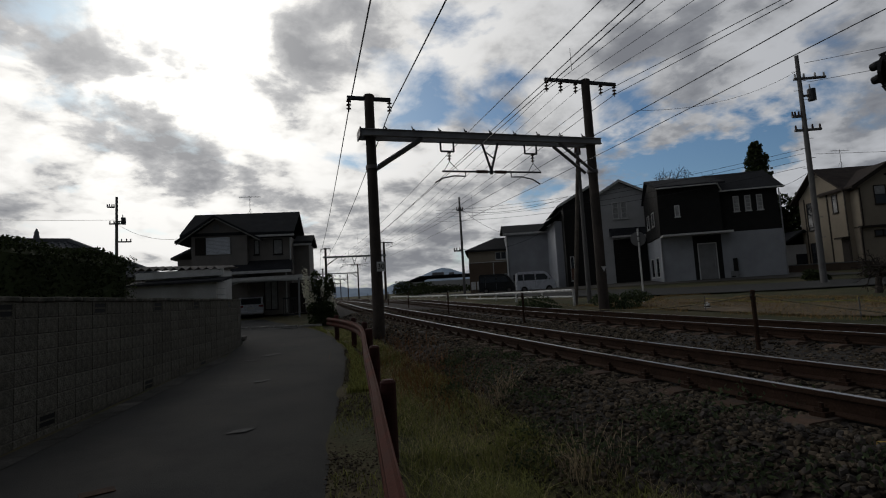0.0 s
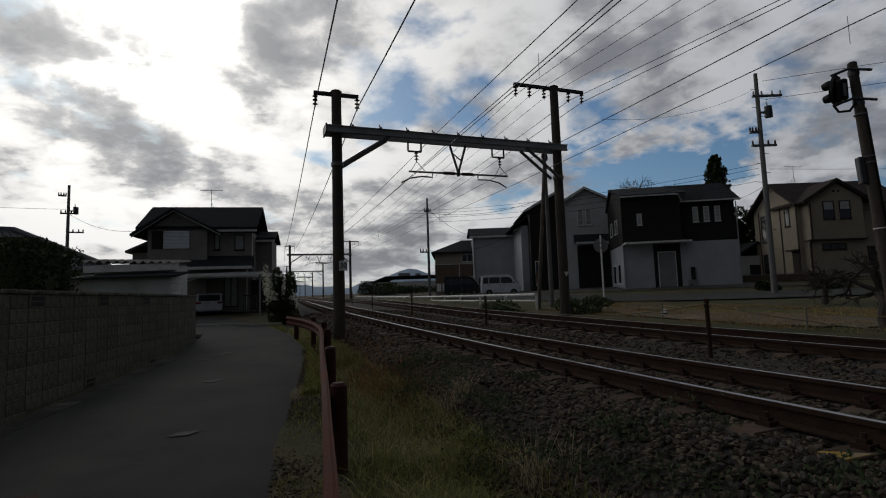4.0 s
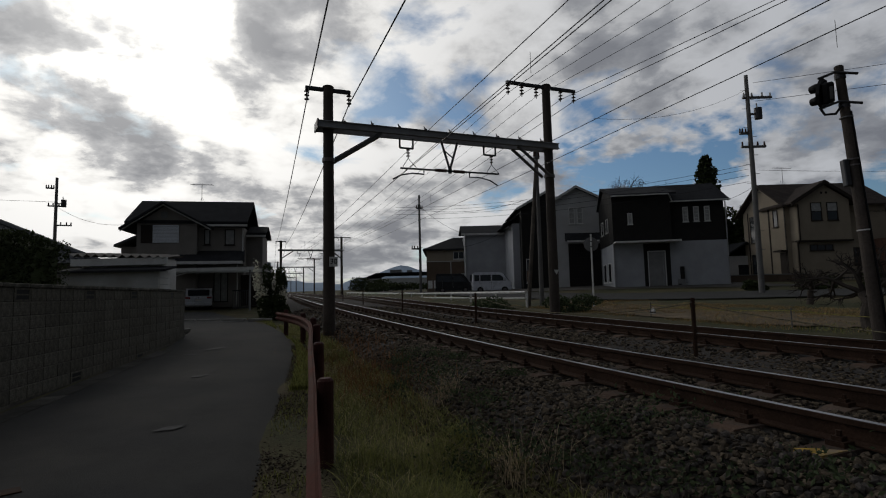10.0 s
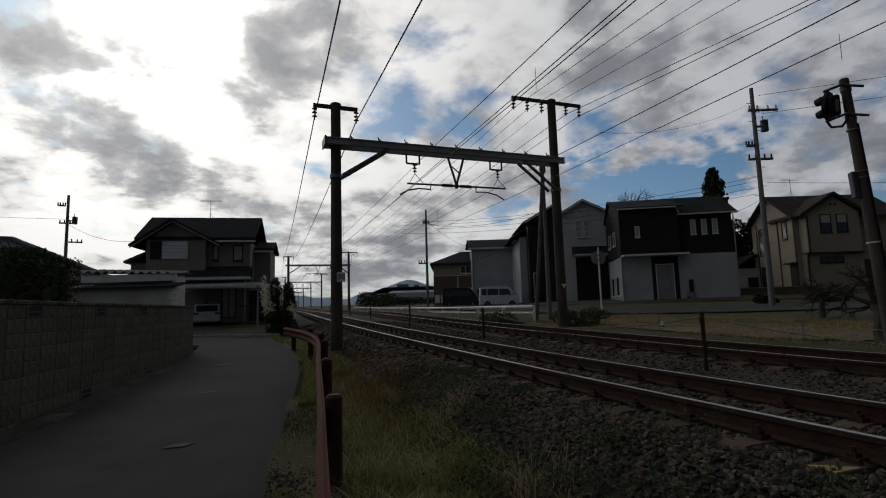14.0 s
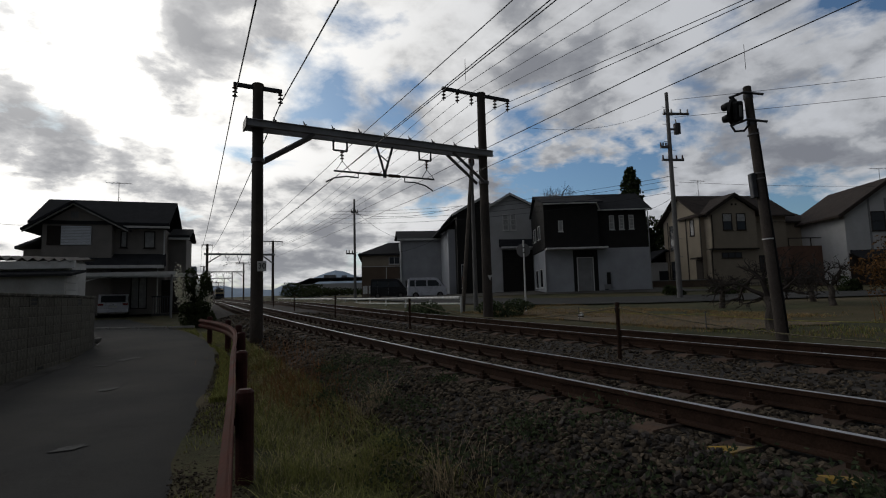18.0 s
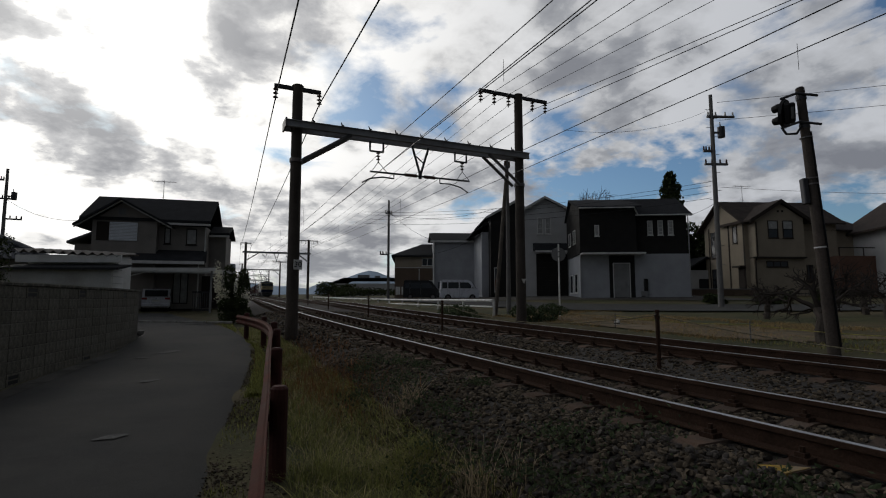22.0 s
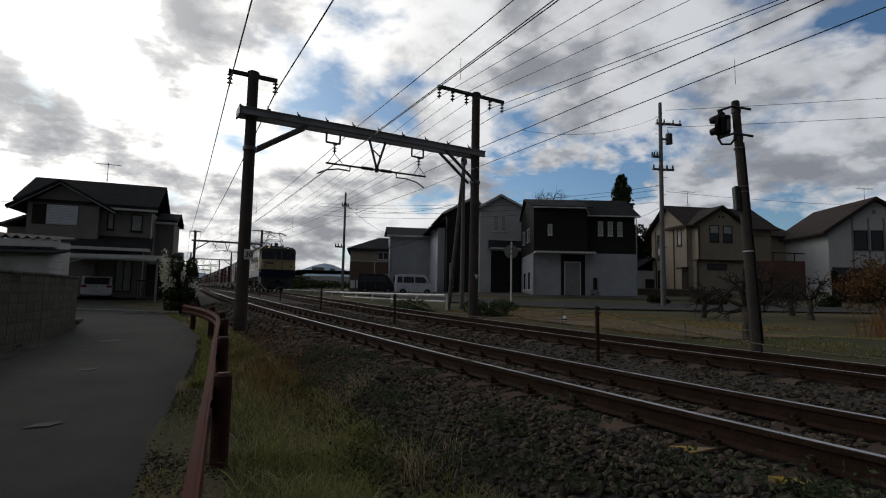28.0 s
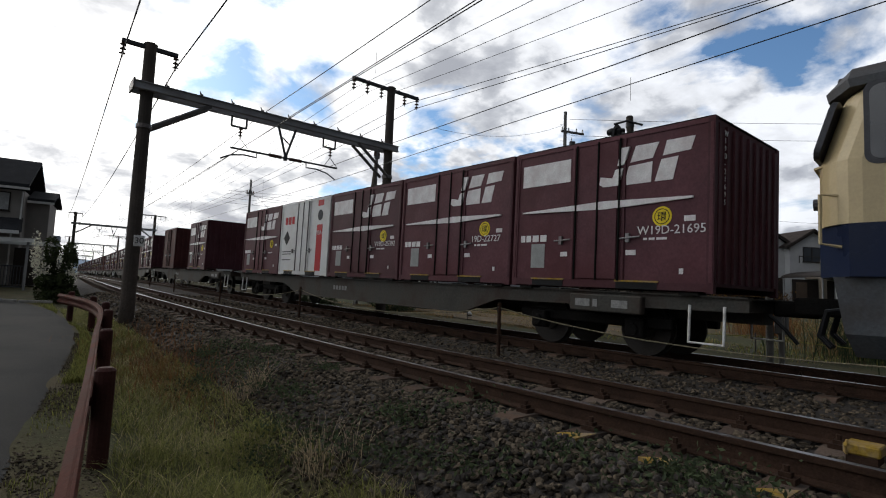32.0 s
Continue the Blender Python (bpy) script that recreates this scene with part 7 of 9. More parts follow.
def left_house():
    h = thing("house", "grey-brown two-storey house with gabled front and carport", "house", cpose(-12.05, 31.5, 0) @ pose(0, 0, 0, 0, 0, 12) @ Matrix.Diagonal((0.908, 1, 1, 1)) @ pose(12.05, -0.5, 0))
    part("front_bay", gable_wall(-18.4, -14.85, 0, 6, 1.0, 5.95, 7.0, -16.8), M_BROWNHOUSE, h, "grey-brown gabled bay")
    part("main_wall", box((-14.85, 0.5, 1.0), (-12.05, 5.0, 5.8)), M_BROWNHOUSE, h)
    part("annex_wall", box((-12.05, 1.6, 1.0), (-11.0, 4.0, 5.45)), M_BROWNHOUSE, h)
    part("ridge_roof", prism([(-0.1, 5.95), (2.7, 7.62), (5.6, 5.9), (5.6, 6.04), (2.7, 7.76), (-0.1, 6.09)], -19.1, -11.75, "x"), M_SLATE, h, "dark tiled main roof")
    part("bay_roof", roof_y(-18.5, -14.7, -0.1, 3.0, 6.0, 7.05, 0.75, 0.12, -16.8), M_SLATE, h)
    part("verge_board", barge_y(-18.5, -14.7, -0.32, 6.0, 7.05, 0.75, -16.8, 0.14), M_FASCIA, h)
    part("annex_roof", prism([(1.2, 5.42), (2.8, 6.0), (4.4, 5.4), (4.4, 5.55), (2.8, 6.15), (1.2, 5.57)], -12.0, -10.75, "x"), M_SLATE, h)
    part("gutter", box((-14.5, -0.10, 5.80), (-11.75, 0.0, 5.92)), M_FASCIA, h)
    part("annex_gutter", box((-12.0, 1.1, 5.30), (-10.75, 1.2, 5.42)), M_FASCIA, h)
    part("skirt_roof", prism([(-1.0, 3.62), (0.55, 4.42), (0.55, 3.7), (-1.0, 3.5)], -16.5, -12.0, "x"), M_SLATE, h, "dark lean-to roof band")
    part("skirt_gutter", box((-16.55, -1.12, 3.50), (-11.85, -1.0, 3.66)), M_FASCIA, h)
    sh = part("window_shutter", box((-17.46, -0.05, 4.82), (-15.92, -0.0, 5.86), 0.01), M_SHUTTER, h, "closed pale roller shutter")
    rb = bmesh.new()
    for i in range(12):
        add_box(rb, (-17.44, -0.056, 4.86 + i * 0.083), (-15.94, -0.05, 4.872 + i * 0.083))
    part("shutter_ribs", rb, M_PLINTH, sh)
    part("shutter_box", box((-18.15, -0.06, 4.82), (-17.48, 0.0, 5.86), 0.01), M_DARKTRIM, h)
    part("vent", box((-17.0, -0.04, 6.3), (-16.62, 0.0, 6.65)), M_PLINTH, h)
    window(h, "f", -14.52, -14.15, 4.75, 5.70, 0.5, M_CURTAIN, M_DARKTRIM)
    window(h, "f", -13.24, -12.62, 4.72, 5.68, 0.5, M_CURTAIN, M_DARKTRIM)
    part("corner_pipe", tube([(-12.1, 0.42, 5.75), (-12.1, 0.42, 4.0), (-12.3, -0.3, 3.7), (-12.3, -0.3, 1.1)], 0.045, 6), M_FASCIA, h)
    window(h, "f", -13.9, -13.0, 1.3, 3.1, 0.5, M_CURTAIN, M_DARKTRIM, 1, sill=False)
    part("entrance", box((-12.2, 0.42, 1.05), (-11.2, 0.5, 2.9)), M_DARKTRIM, h)
    part("side_wing", box((-19.9, 1.6, 1.0), (-18.4, 6, 4.75)), M_BROWNHOUSE, h)
    part("side_roof", prism([(-20.2, 4.72), (-18.4, 5.5), (-18.4, 5.62), (-20.2, 4.86)], 1.2, 6.4, "y"), M_TILE, h)
    cp = thing("carport", "light frame carport with a flat translucent roof", "carport", cpose(0, 27.6, 0))
    part("roof_sheet", box((-15.4, 0, 3.02), (-10.1, 3.2, 3.06)), M_POLY, cp, "translucent roof sheet")
    for y in (0, 1.6, 3.16):
        part("roof_beam", box((-15.5, y, 3.06), (-10.0, y + 0.06, 3.14)), M_FASCIA, cp)
    part("fascia", box((-15.5, -0.05, 3.0), (-10.0, 0.0, 3.16)), M_FASCIA, cp)
    for x in (-14.9, -10.3):
        part("post", box((x, 0.1, 0.85), (x + 0.08, 0.18, 3.02)), M_PLINTH, cp)
    part("brace", tube([(-14.9, 0.1, 2.6), (-13.2, 0.1, 3.02)], 0.03, 5), M_FASCIA, cp)
    gt = thing("folded_gate", "low dark folding gate pushed aside", "gate", cpose(-11.5, 28.5, 0.85))
    for z in (0.1, 1.05):
        part("rail", box((0, 0, z), (0.9, 0.05, z + 0.06)), M_DARKSTEEL, gt)
    for i in range(8):
        part("bar", box((0.02 + i * 0.12, 0.01, 0.1), (0.045 + i * 0.12, 0.035, 1.1)), M_DARKSTEEL, gt)


def car(m, label, long, body_prof, glass_prof, width, paint, rear, name="car"):
    """A car in side view along x; profiles are (x, z) pairs. rear: its lamps show at x=0."""
    c = thing(name, label, "car", m)
    w = width / 2
    b = prism(body_prof, -w, w, "y")
    es = [e for e in b.edges if abs(e.verts[0].co.y - e.verts[1].co.y) < 0.01]
    bmesh.ops.bevel(b, geom=es, offset=0.06, segments=2, affect="EDGES")
    part("body", b, paint, c, smooth=False)
    g = prism(glass_prof, -w + 0.02, w - 0.02, "y")
    cab = part("cabin", g, paint, c)
    return c, cab, w


def rear_car():
    c, cab, w = car(cpose(-13.95, 29.8, 0.90) @ pose(0, 0, 0, 0, 0, 113) @ Matrix.Scale(0.86, 4), "white hatchback parked under the carport", 4.1,
                    [(0.0, 0.30), (0.0, 0.80), (0.06, 0.88), (0.9, 0.95), (3.0, 0.92), (3.9, 0.75), (4.0, 0.35), (3.8, 0.22), (0.12, 0.22)],
                    [(0.04, 0.86), (0.40, 1.36), (0.75, 1.44), (2.0, 1.42), (2.9, 0.93)], 1.62, M_CARWHITE, True)
    part("rear_window", prism([(0.075, 0.93), (0.37, 1.33), (0.36, 1.34), (0.06, 0.93)], -w + 0.16, w - 0.16, "y"), M_WINGLASS, cab)
    for s in (-1, 1):
        part("tail_lamp", box((-0.02, min(s * w, s * (w - 0.3)) + (0.01 if s < 0 else -0.01), 0.74), (0.05, max(s * w, s * (w - 0.3)) + (0.01 if s < 0 else -0.01), 0.87), 0.015), M_TAIL, c)
        part("side_window", prism([(0.5, 0.97), (0.66, 1.33), (1.9, 1.35), (2.6, 0.97)], min(s * (w - 0.02), s * (w + 0.002)), max(s * (w - 0.02), s * (w + 0.002)), "y"), M_WINGLASS, cab)
        for x in (0.7, 3.2):
            wh = part("wheel", cyl((x, s * (w - 0.18), 0.28), (x, s * (w + 0.01), 0.28), 0.28, 0.28, 18), M_TYRE, c)
            part("rim", cyl((x, s * (w + 0.01), 0.28), (x, s * (w + 0.02), 0.28), 0.17, 0.16, 14), M_STEEL, wh)
    part("bumper", box((-0.06, -w + 0.03, 0.28), (0.02, w - 0.03, 0.50), 0.03), M_CARWHITE, c)
    part("plate", box((-0.035, -0.2, 0.60), (-0.005, 0.2, 0.72)), M_WHITE, c)
    part("emblem", cyl((-0.01, 0, 0.80), (0.01, 0, 0.80), 0.04, n=10), M_STEEL, c)


def tile_house():
    h = thing("house", "old house with a dark wavy tiled roof", "house", pose(-8.25, 30.00, 0.90, 0, 0, 12) @ Matrix.Scale(0.90, 4))
    part("wall", box((-6.5, -4, 0), (2.2, 4, 2.6)), M_BROWNHOUSE, h)
    bm = bmesh.new()
    # hipped roof laid in rows of rounded tiles
    part("roof_base", loft([(2.5, [(-7.2, -4.7), (2.9, -4.7), (2.9, 4.7), (-7.2, 4.7)]), (4.75, [(-4.0, -0.15), (-1.2, -0.15), (-1.2, 0.15), (-4.0, 0.15)])]), M_TILE, h)
    tiles = bmesh.new()
    for row in range(16):
        k = row / 16
        z = 2.55 + 2.2 * k
        y = -4.7 + 4.55 * k
        x0, x1 = -7.2 + 3.2 * k, 2.9 - 4.1 * k
        n = int((x1 - x0) / 0.28)
        for i in range(n):
            x = x0 + i * 0.28
            add_cyl(tiles, (x + 0.07, y, z + 0.02), (x + 0.07, y + 0.32, z + 0.15), 0.06, 0.05, 6)
        xs = 2.9 - 4.1 * k
        m = int(2 * (4.7 - 4.55 * k) / 0.28)
        for i in range(m):
            yy = -(4.7 - 4.55 * k) + i * 0.28
            add_cyl(tiles, (xs, yy + 0.07, z + 0.02), (xs - 0.30, yy + 0.07, z + 0.17), 0.06, 0.05, 6)
    t = part("roof_tiles", tiles, M_TILE, h)
    tagged(t, kind="stuff")
    part("ridge", boxes(((-4.1, -0.16, 4.7), (-1.1, 0.16, 4.98)), bevel=0.04), M_TILE, h)
    part("hip_ridge", tube([(-1.15, -0.1, 4.85), (2.95, -4.75, 2.62)], 0.12, 8), M_TILE, h)
    fin = cyl((-2.6, 0, 4.95), (-2.6, 0, 5.25), 0.16, 0.10, 8)
    add_cyl(fin, (-2.6, 0, 5.25), (-2.6, 0, 5.5), 0.13, 0.02, 8)
    part("finial", fin, M_TILE, h)


def shed():
    s = thing("shed", "low shed with corrugated roof and pale walls", "shed", cpose(0, 14.6, 0))
    part("wall", box((-10.2, 0.1, 0.3), (-7.92, 0.8, 2.72)), M_SHEDW, s)
    part("side_panel", box((-7.92, 0.12, 0.3), (-7.87, 0.78, 2.66)), M_FASCIA, s)
    bm = bmesh.new()
    n = 44
    vs = []
    for i in range(n + 1):
        x = -10.5 + 2.75 * i / n
        z = 2.86 - 0.012 * i / n * 10 + 0.045 * math.sin(i * math.pi / 2)
        vs.append([bm.verts.new((x, y, z + dz)) for y, dz in ((-0.1, -0.05), (1.0, 0.06), (1.0, 0.072), (-0.1, -0.038))])
    for a, b in zip(vs, vs[1:]):
        for k in range(4):
            j = (k + 1) % 4
            bm.faces.new((a[k], a[j], b[j], b[k]))
    bmesh.ops.recalc_face_normals(bm, faces=bm.faces[:])
    part("corrugated_roof", bm, M_CORR, s, "corrugated sheet roof")
    lt = part("lean_to_roof", prism([(-0.55, 2.34), (0.1, 2.46), (0.1, 2.40), (-0.55, 2.28)], -10.5, -7.5, "x"), M_SLATE, s)
    part("lean_to_wall", box((-10.4, -0.40, 0.3), (-7.75, 0.1, 2.32)), M_SHEDW, s)
    for i in range(10):
        part("slat", box((-7.75, -0.40, 0.5 + i * 0.18), (-7.70, 0.1, 0.66 + i * 0.18)), M_FASCIA, s)
    part("eave_board", box((-10.4, -0.08, 2.50), (-7.7, -0.02, 2.70)), M_FASCIA, s)


build_road()
build_wall()
build_guardrail()
left_house()
rear_car()
tile_house()
shed()

# ======== plants, stones and the rest of the far side ========
M_STONE = island_mat("ballast_stone", (0.078, 0.067, 0.058), 0.8, 0.95, 0.15)
M_GRASS = island_mat("green_grass", (0.195, 0.225, 0.080), 0.6, 0.8, 0.25, 0.3)
M_DRY = island_mat("dry_grass", (0.46, 0.40, 0.24), 0.5, 0.85, 0.1, 0.25)
M_TUFT = island_mat("bleached_tuft", (0.42, 0.34, 0.24), 0.35, 0.85, 0.05, 0.25)
M_LOT = island_mat("lot_dry_grass", (0.30, 0.215, 0.110), 0.4, 0.85, 0.1, 0.2)
M_REDW = island_mat("rusty_weed", (0.20, 0.105, 0.048), 0.5, 0.85, 0.2, 0.2)
M_LEAF = island_mat("dark_leaf", (0.036, 0.050, 0.020), 0.5, 0.6, 0.1, 0.2)
M_WEED = island_mat("grey_green_weed", (0.062, 0.085, 0.048), 0.45, 0.8, 0.1, 0.25)
M_FLOWER = island_mat("white_blossom", (0.72, 0.70, 0.60), 0.15, 0.7, 0.0, 0.3)
M_ORANGE = island_mat("orange_autumn_leaf", (0.14, 0.085, 0.040), 0.5, 0.8, 0.2, 0.25)
M_STONE1 = mat("single_ballast_stone", (0.080, 0.070, 0.062), 0.95, var=0.2, scale=12, fine=60, bump=0.3, obj_var=0.5)
M_BARK = mat("grey_bark", (0.085, 0.072, 0.062), 0.95, var=0.35, scale=6, fine=40, bump=0.6)
M_TWIG = mat("dark_twig", (0.050, 0.042, 0.037), 0.9, var=0.3, scale=6, bump=0.2)
rng = np.random.default_rng(7)


def mesh_object(name, verts, faces, material, label, category, kind="stuff"):
    me = bpy.data.meshes.new(name)
    me.from_pydata([tuple(v) for v in verts], [], [tuple(f) for f in faces])
    me.materials.append(material)
    ob = new(name, me)
    return tagged(ob, label, category, kind=kind)


def blades(places, height, width, lean, material, name, label, parent=None):
    """Grass: each blade is a bent strip of two quads and a tip. places: N x 3."""
    n = len(places)
    a = rng.uniform(0, 2 * np.pi, n)
    h = height * rng.uniform(0.45, 1.25, n)
    ln = lean * rng.uniform(0.2, 1.3, n) * h
    d = np.stack([np.cos(a), np.sin(a), np.zeros(n)], 1)
    s = np.stack([-np.sin(a), np.cos(a), np.zeros(n)], 1) * (width * rng.uniform(0.6, 1.3, n))[:, None] / 2
    up = np.array([0, 0, 1.0])
    p0 = places - up * 0.02
    p1 = places + d * (ln * 0.25)[:, None] + up * (h * 0.5)[:, None]
    p2 = places + d * (ln * 0.65)[:, None] + up * (h * 0.85)[:, None]
    p3 = places + d * ln[:, None] + up * h[:, None]
    v = np.stack([p0 - s, p0 + s, p1 + s * 0.85, p1 - s * 0.85, p2 + s * 0.5, p2 - s * 0.5, p3], 1).reshape(-1, 3)
    f = []
    for i in range(n):
        b = 7 * i
        f += [(b, b + 1, b + 2, b + 3), (b + 3, b + 2, b + 4, b + 5), (b + 5, b + 4, b + 6)]
    ob = mesh_object(name, v, f, material, label, "grass")
    if parent:
        ob.parent = parent
    return ob


def leaf_mesh(points, size, material, name):
    """A leaf is a small folded quad at each point."""
    n = len(points)
    q = rng.normal(size=(n, 3))
    q /= np.linalg.norm(q, axis=1, keepdims=True)
    r = np.cross(q, rng.normal(size=(n, 3)))
    r /= np.linalg.norm(r, axis=1, keepdims=True)
    k = (size * rng.uniform(0.6, 1.3, n))[:, None]
    w = np.cross(q, r)
    v = np.stack([points - q * k, points + r * k * 0.5 + w * k * 0.15, points + q * k, points - r * k * 0.5 + w * k * 0.15], 1).reshape(-1, 3)
    me = bpy.data.meshes.new(name)
    me.from_pydata([tuple(x) for x in v], [], [(4 * i, 4 * i + 1, 4 * i + 2, 4 * i + 3) for i in range(n)])
    me.materials.append(material)
    return me


def ground_many(xy):
    return np.array([ground_z(x, y) for x, y in xy])


def scatter_ground(n, xa, xb, ya, yb, keep=None):
    out = []
    while len(out) < n:
        y = rng.uniform(ya, yb) if yb - ya < 3 else ya + (yb - ya) * rng.uniform() ** 1.8
        lo, hi = xa(y), xb(y)
        if hi <= lo:
            continue
        x = rng.uniform(lo, hi)
        if keep and not keep(x, y):
            continue
        out.append((x, y))
    xy = np.array(out)
    return np.c_[xy, ground_many(xy)]


GUARD_X = [(-3, 0.10), (0, 0.12), (2.32, 0.42), (4.75, 0.85), (8.2, 1.4), (12, 1.9), (14.9, 2.05), (17.6, 1.8), (26, 2.2)]


def toe(y):
    return track_point(y, -2.08).x


def patchy(x, y):
    return noise.noise(Vector((x * 1.3, y * 1.3, 0.4))) + 0.35 * noise.noise(Vector((x * 5, y * 5, 2.0)))


blades(scatter_ground(36000, lambda y: interp(y, GUARD_X) + 0.12, lambda y: toe(y) + 0.12, -1.8, 21, lambda x, y: patchy(x, y) > -0.35), 0.105, 0.0055, 2.1, M_GRASS, "verge_grass", "tangled green verge grass")
blades(scatter_ground(9000, lambda y: interp(y, GUARD_X) + 0.35, lambda y: toe(y) + 0.02, 0.6, 5.0, lambda x, y: patchy(x + 9, y) > -0.05), 0.15, 0.005, 1.9, M_GRASS, "long_verge_grass", "long soft green grass at the near verge")
blades(scatter_ground(7500, lambda y: interp(y, GUARD_X) + 0.15, lambda y: toe(y) + 0.1, -1.8, 21, lambda x, y: patchy(x + 5, y) > -0.10), 0.13, 0.004, 2.6, M_DRY, "dry_verge_grass", "bleached dry grass lying in the verge")
blades(scatter_ground(2600, lambda y: interp(y, ROAD_R) + 0.02, lambda y: interp(y, GUARD_X) - 0.06, 2.0, 24, lambda x, y: patchy(x * 2, y) > 0.05), 0.06, 0.007, 0.8, M_GRASS, "roadside_grass", "short green roadside grass")
blades(scatter_ground(5200, lambda y: interp(y, ROAD_R) + 0.10, lambda y: interp(y, GUARD_X) - 0.02, 8.0, 24), 0.09, 0.008, 0.7, M_GRASS, "roadside_grass", "green grass strip along the guardrail")
for cx, cy, r, n, h in ((2.13, 3.63, 0.12, 70, 0.42), (2.40, 5.74, 0.24, 190, 0.27), (2.22, 3.4, 0.22, 60, 0.26), (1.80, 4.5, 0.28, 110, 0.18), (2.05, 2.6, 0.25, 110, 0.20)):
    a = rng.uniform(0, 2 * np.pi, n)
    rr = r * np.sqrt(rng.uniform(0, 1, n))
    xy = np.c_[cx + rr * np.cos(a), cy + rr * np.sin(a)]
    blades(np.c_[xy, ground_many(xy)], h * 0.8, 0.004, 1.6, M_TUFT, "dry_tuft", "tall bleached grass tuft in the verge")
n = 1300
xy = np.c_[rng.normal(2.10, 0.28, n), rng.normal(8.1, 1.0, n)]
blades(np.c_[xy, ground_many(xy)], 0.20, 0.006, 1.2, M_REDW, "rusty_weeds", "rust-coloured dry weeds before the mast")
n = 800
xy = np.c_[rng.normal(2.40, 0.35, n), rng.normal(10.8, 1.2, n)]
blades(np.c_[xy, ground_many(xy)], 0.20, 0.006, 1.2, M_REDW, "rusty_weeds", "rust-coloured dry weeds round the mast foot")

# far side: rough lawn and lot
lot = []
while len(lot) < 30000:
    y = rng.uniform(-4, 19)
    u = rng.uniform(6.3, 6.3 + (6.5 if y > 8 else 13))
    p = track_point(y, u)
    if patchy(p.x * 0.5, p.y * 0.5) > -0.12:
        lot.append((p.x, p.y))
xy = np.array(lot)
z = ground_many(xy)
dry_sel = rng.uniform(size=len(xy)) < np.where(xy[:, 1] > 7.0, 0.93, 0.22)
blades(np.c_[xy, z][dry_sel], 0.065, 0.012, 1.8, M_LOT, "lot_dry_grass", "dry yellow grass on the empty lot")
blades(np.c_[xy, z][~dry_sel], 0.075, 0.011, 1.5, M_GRASS, "lot_grass", "short green grass on the lot")


def bare_earth():
    """Trodden pale soil on the lot, with a ragged edge."""
    verts, faces, keep = [], [], {}
    for j in range(46):
        for i in range(22):
            y, u = 5.6 + 0.24 * j, 6.7 + 0.18 * i
            p = track_point(y, u)
            edge = min((i + 1) / 5, (22 - i) / 6, (j + 1) / 8, (46 - j) / 8, 1.0)
            if edge + 0.9 * patchy(p.x * 0.6, p.y * 0.6) > 0.45:
                keep[i, j] = len(verts)
                verts.append((p.x, p.y, ground_z(p.x, p.y) + 0.032 + 0.02 * noise.noise(Vector((p.x * 2, p.y * 2, 1)))))
    for i, j in keep:
        quad = [(i, j), (i + 1, j), (i + 1, j + 1), (i, j + 1)]
        if all(q in keep for q in quad):
            faces.append([keep[q] for q in quad])
    soil = mat("trodden_soil", (0.165, 0.125, 0.082), 0.95, var=0.35, scale=1.6, fine=26, bump=0.7, stain=(0.085, 0.072, 0.042), stain_scale=1.1, stain_amt=0.8)
    ob = mesh_object("bare_soil", verts, faces, soil, "pale trodden bare soil on the empty lot", "soil", "structure")
    for p in ob.data.polygons:
        p.use_smooth = True


bare_earth()


def stones(n, sampler, lo, hi, name, label):
    ico = bmesh.new()
    bmesh.ops.create_icosphere(ico, subdivisions=1, radius=1.0)
    base = np.array([v.co[:] for v in ico.verts])
    tri = np.array([[v.index for v in f.verts] for f in ico.faces])
    ico.free()
    pts = sampler(n)
    k = len(base)
    verts = np.empty((n, k, 3))
    for i in range(n):
        s = rng.uniform(lo, hi)
        b = base * rng.uniform(0.50, 1.25, (k, 1)) * (s * np.array([rng.uniform(0.8, 1.4), rng.uniform(0.7, 1.1), rng.uniform(0.5, 0.9)]))
        a, t = rng.uniform(0, 6.28), rng.uniform(-0.6, 0.6)
        ca, sa, ct, st = np.cos(a), np.sin(a), np.cos(t), np.sin(t)
        rot = np.array([[ca, -sa, 0], [sa, ca, 0], [0, 0, 1]]) @ np.array([[1, 0, 0], [0, ct, -st], [0, st, ct]])
        verts[i] = b @ rot.T + pts[i] + np.array([0, 0, s * 0.25])
    faces = (tri[None] + (np.arange(n) * k)[:, None, None]).reshape(-1, 3)
    return mesh_object(name, verts.reshape(-1, 3), faces.tolist(), M_STONE, label, "ballast")


def ballast_sampler(ya, yb, ua, ub, bias=1.8):
    def f(n):
        out = []
        while len(out) < n:
            y = ya + (yb - ya) * rng.uniform() ** bias
            u = rng.uniform(ua, ub)
            if abs(abs(u) - HALF) < 0.075 or abs(abs(u - SPACING) - HALF) < 0.075:
                continue
            if u < -1.5 and rng.uniform() > (u - ua) / (-1.5 - ua) + 0.40:
                continue
            p = track_point(y, u)
            if abs(u) < 1.02 and ((y + 6.0) % 0.62) < 0.13:
                continue
            out.append((p.x, p.y, ground_z(p.x, p.y)))
        return np.array(out)
    return f


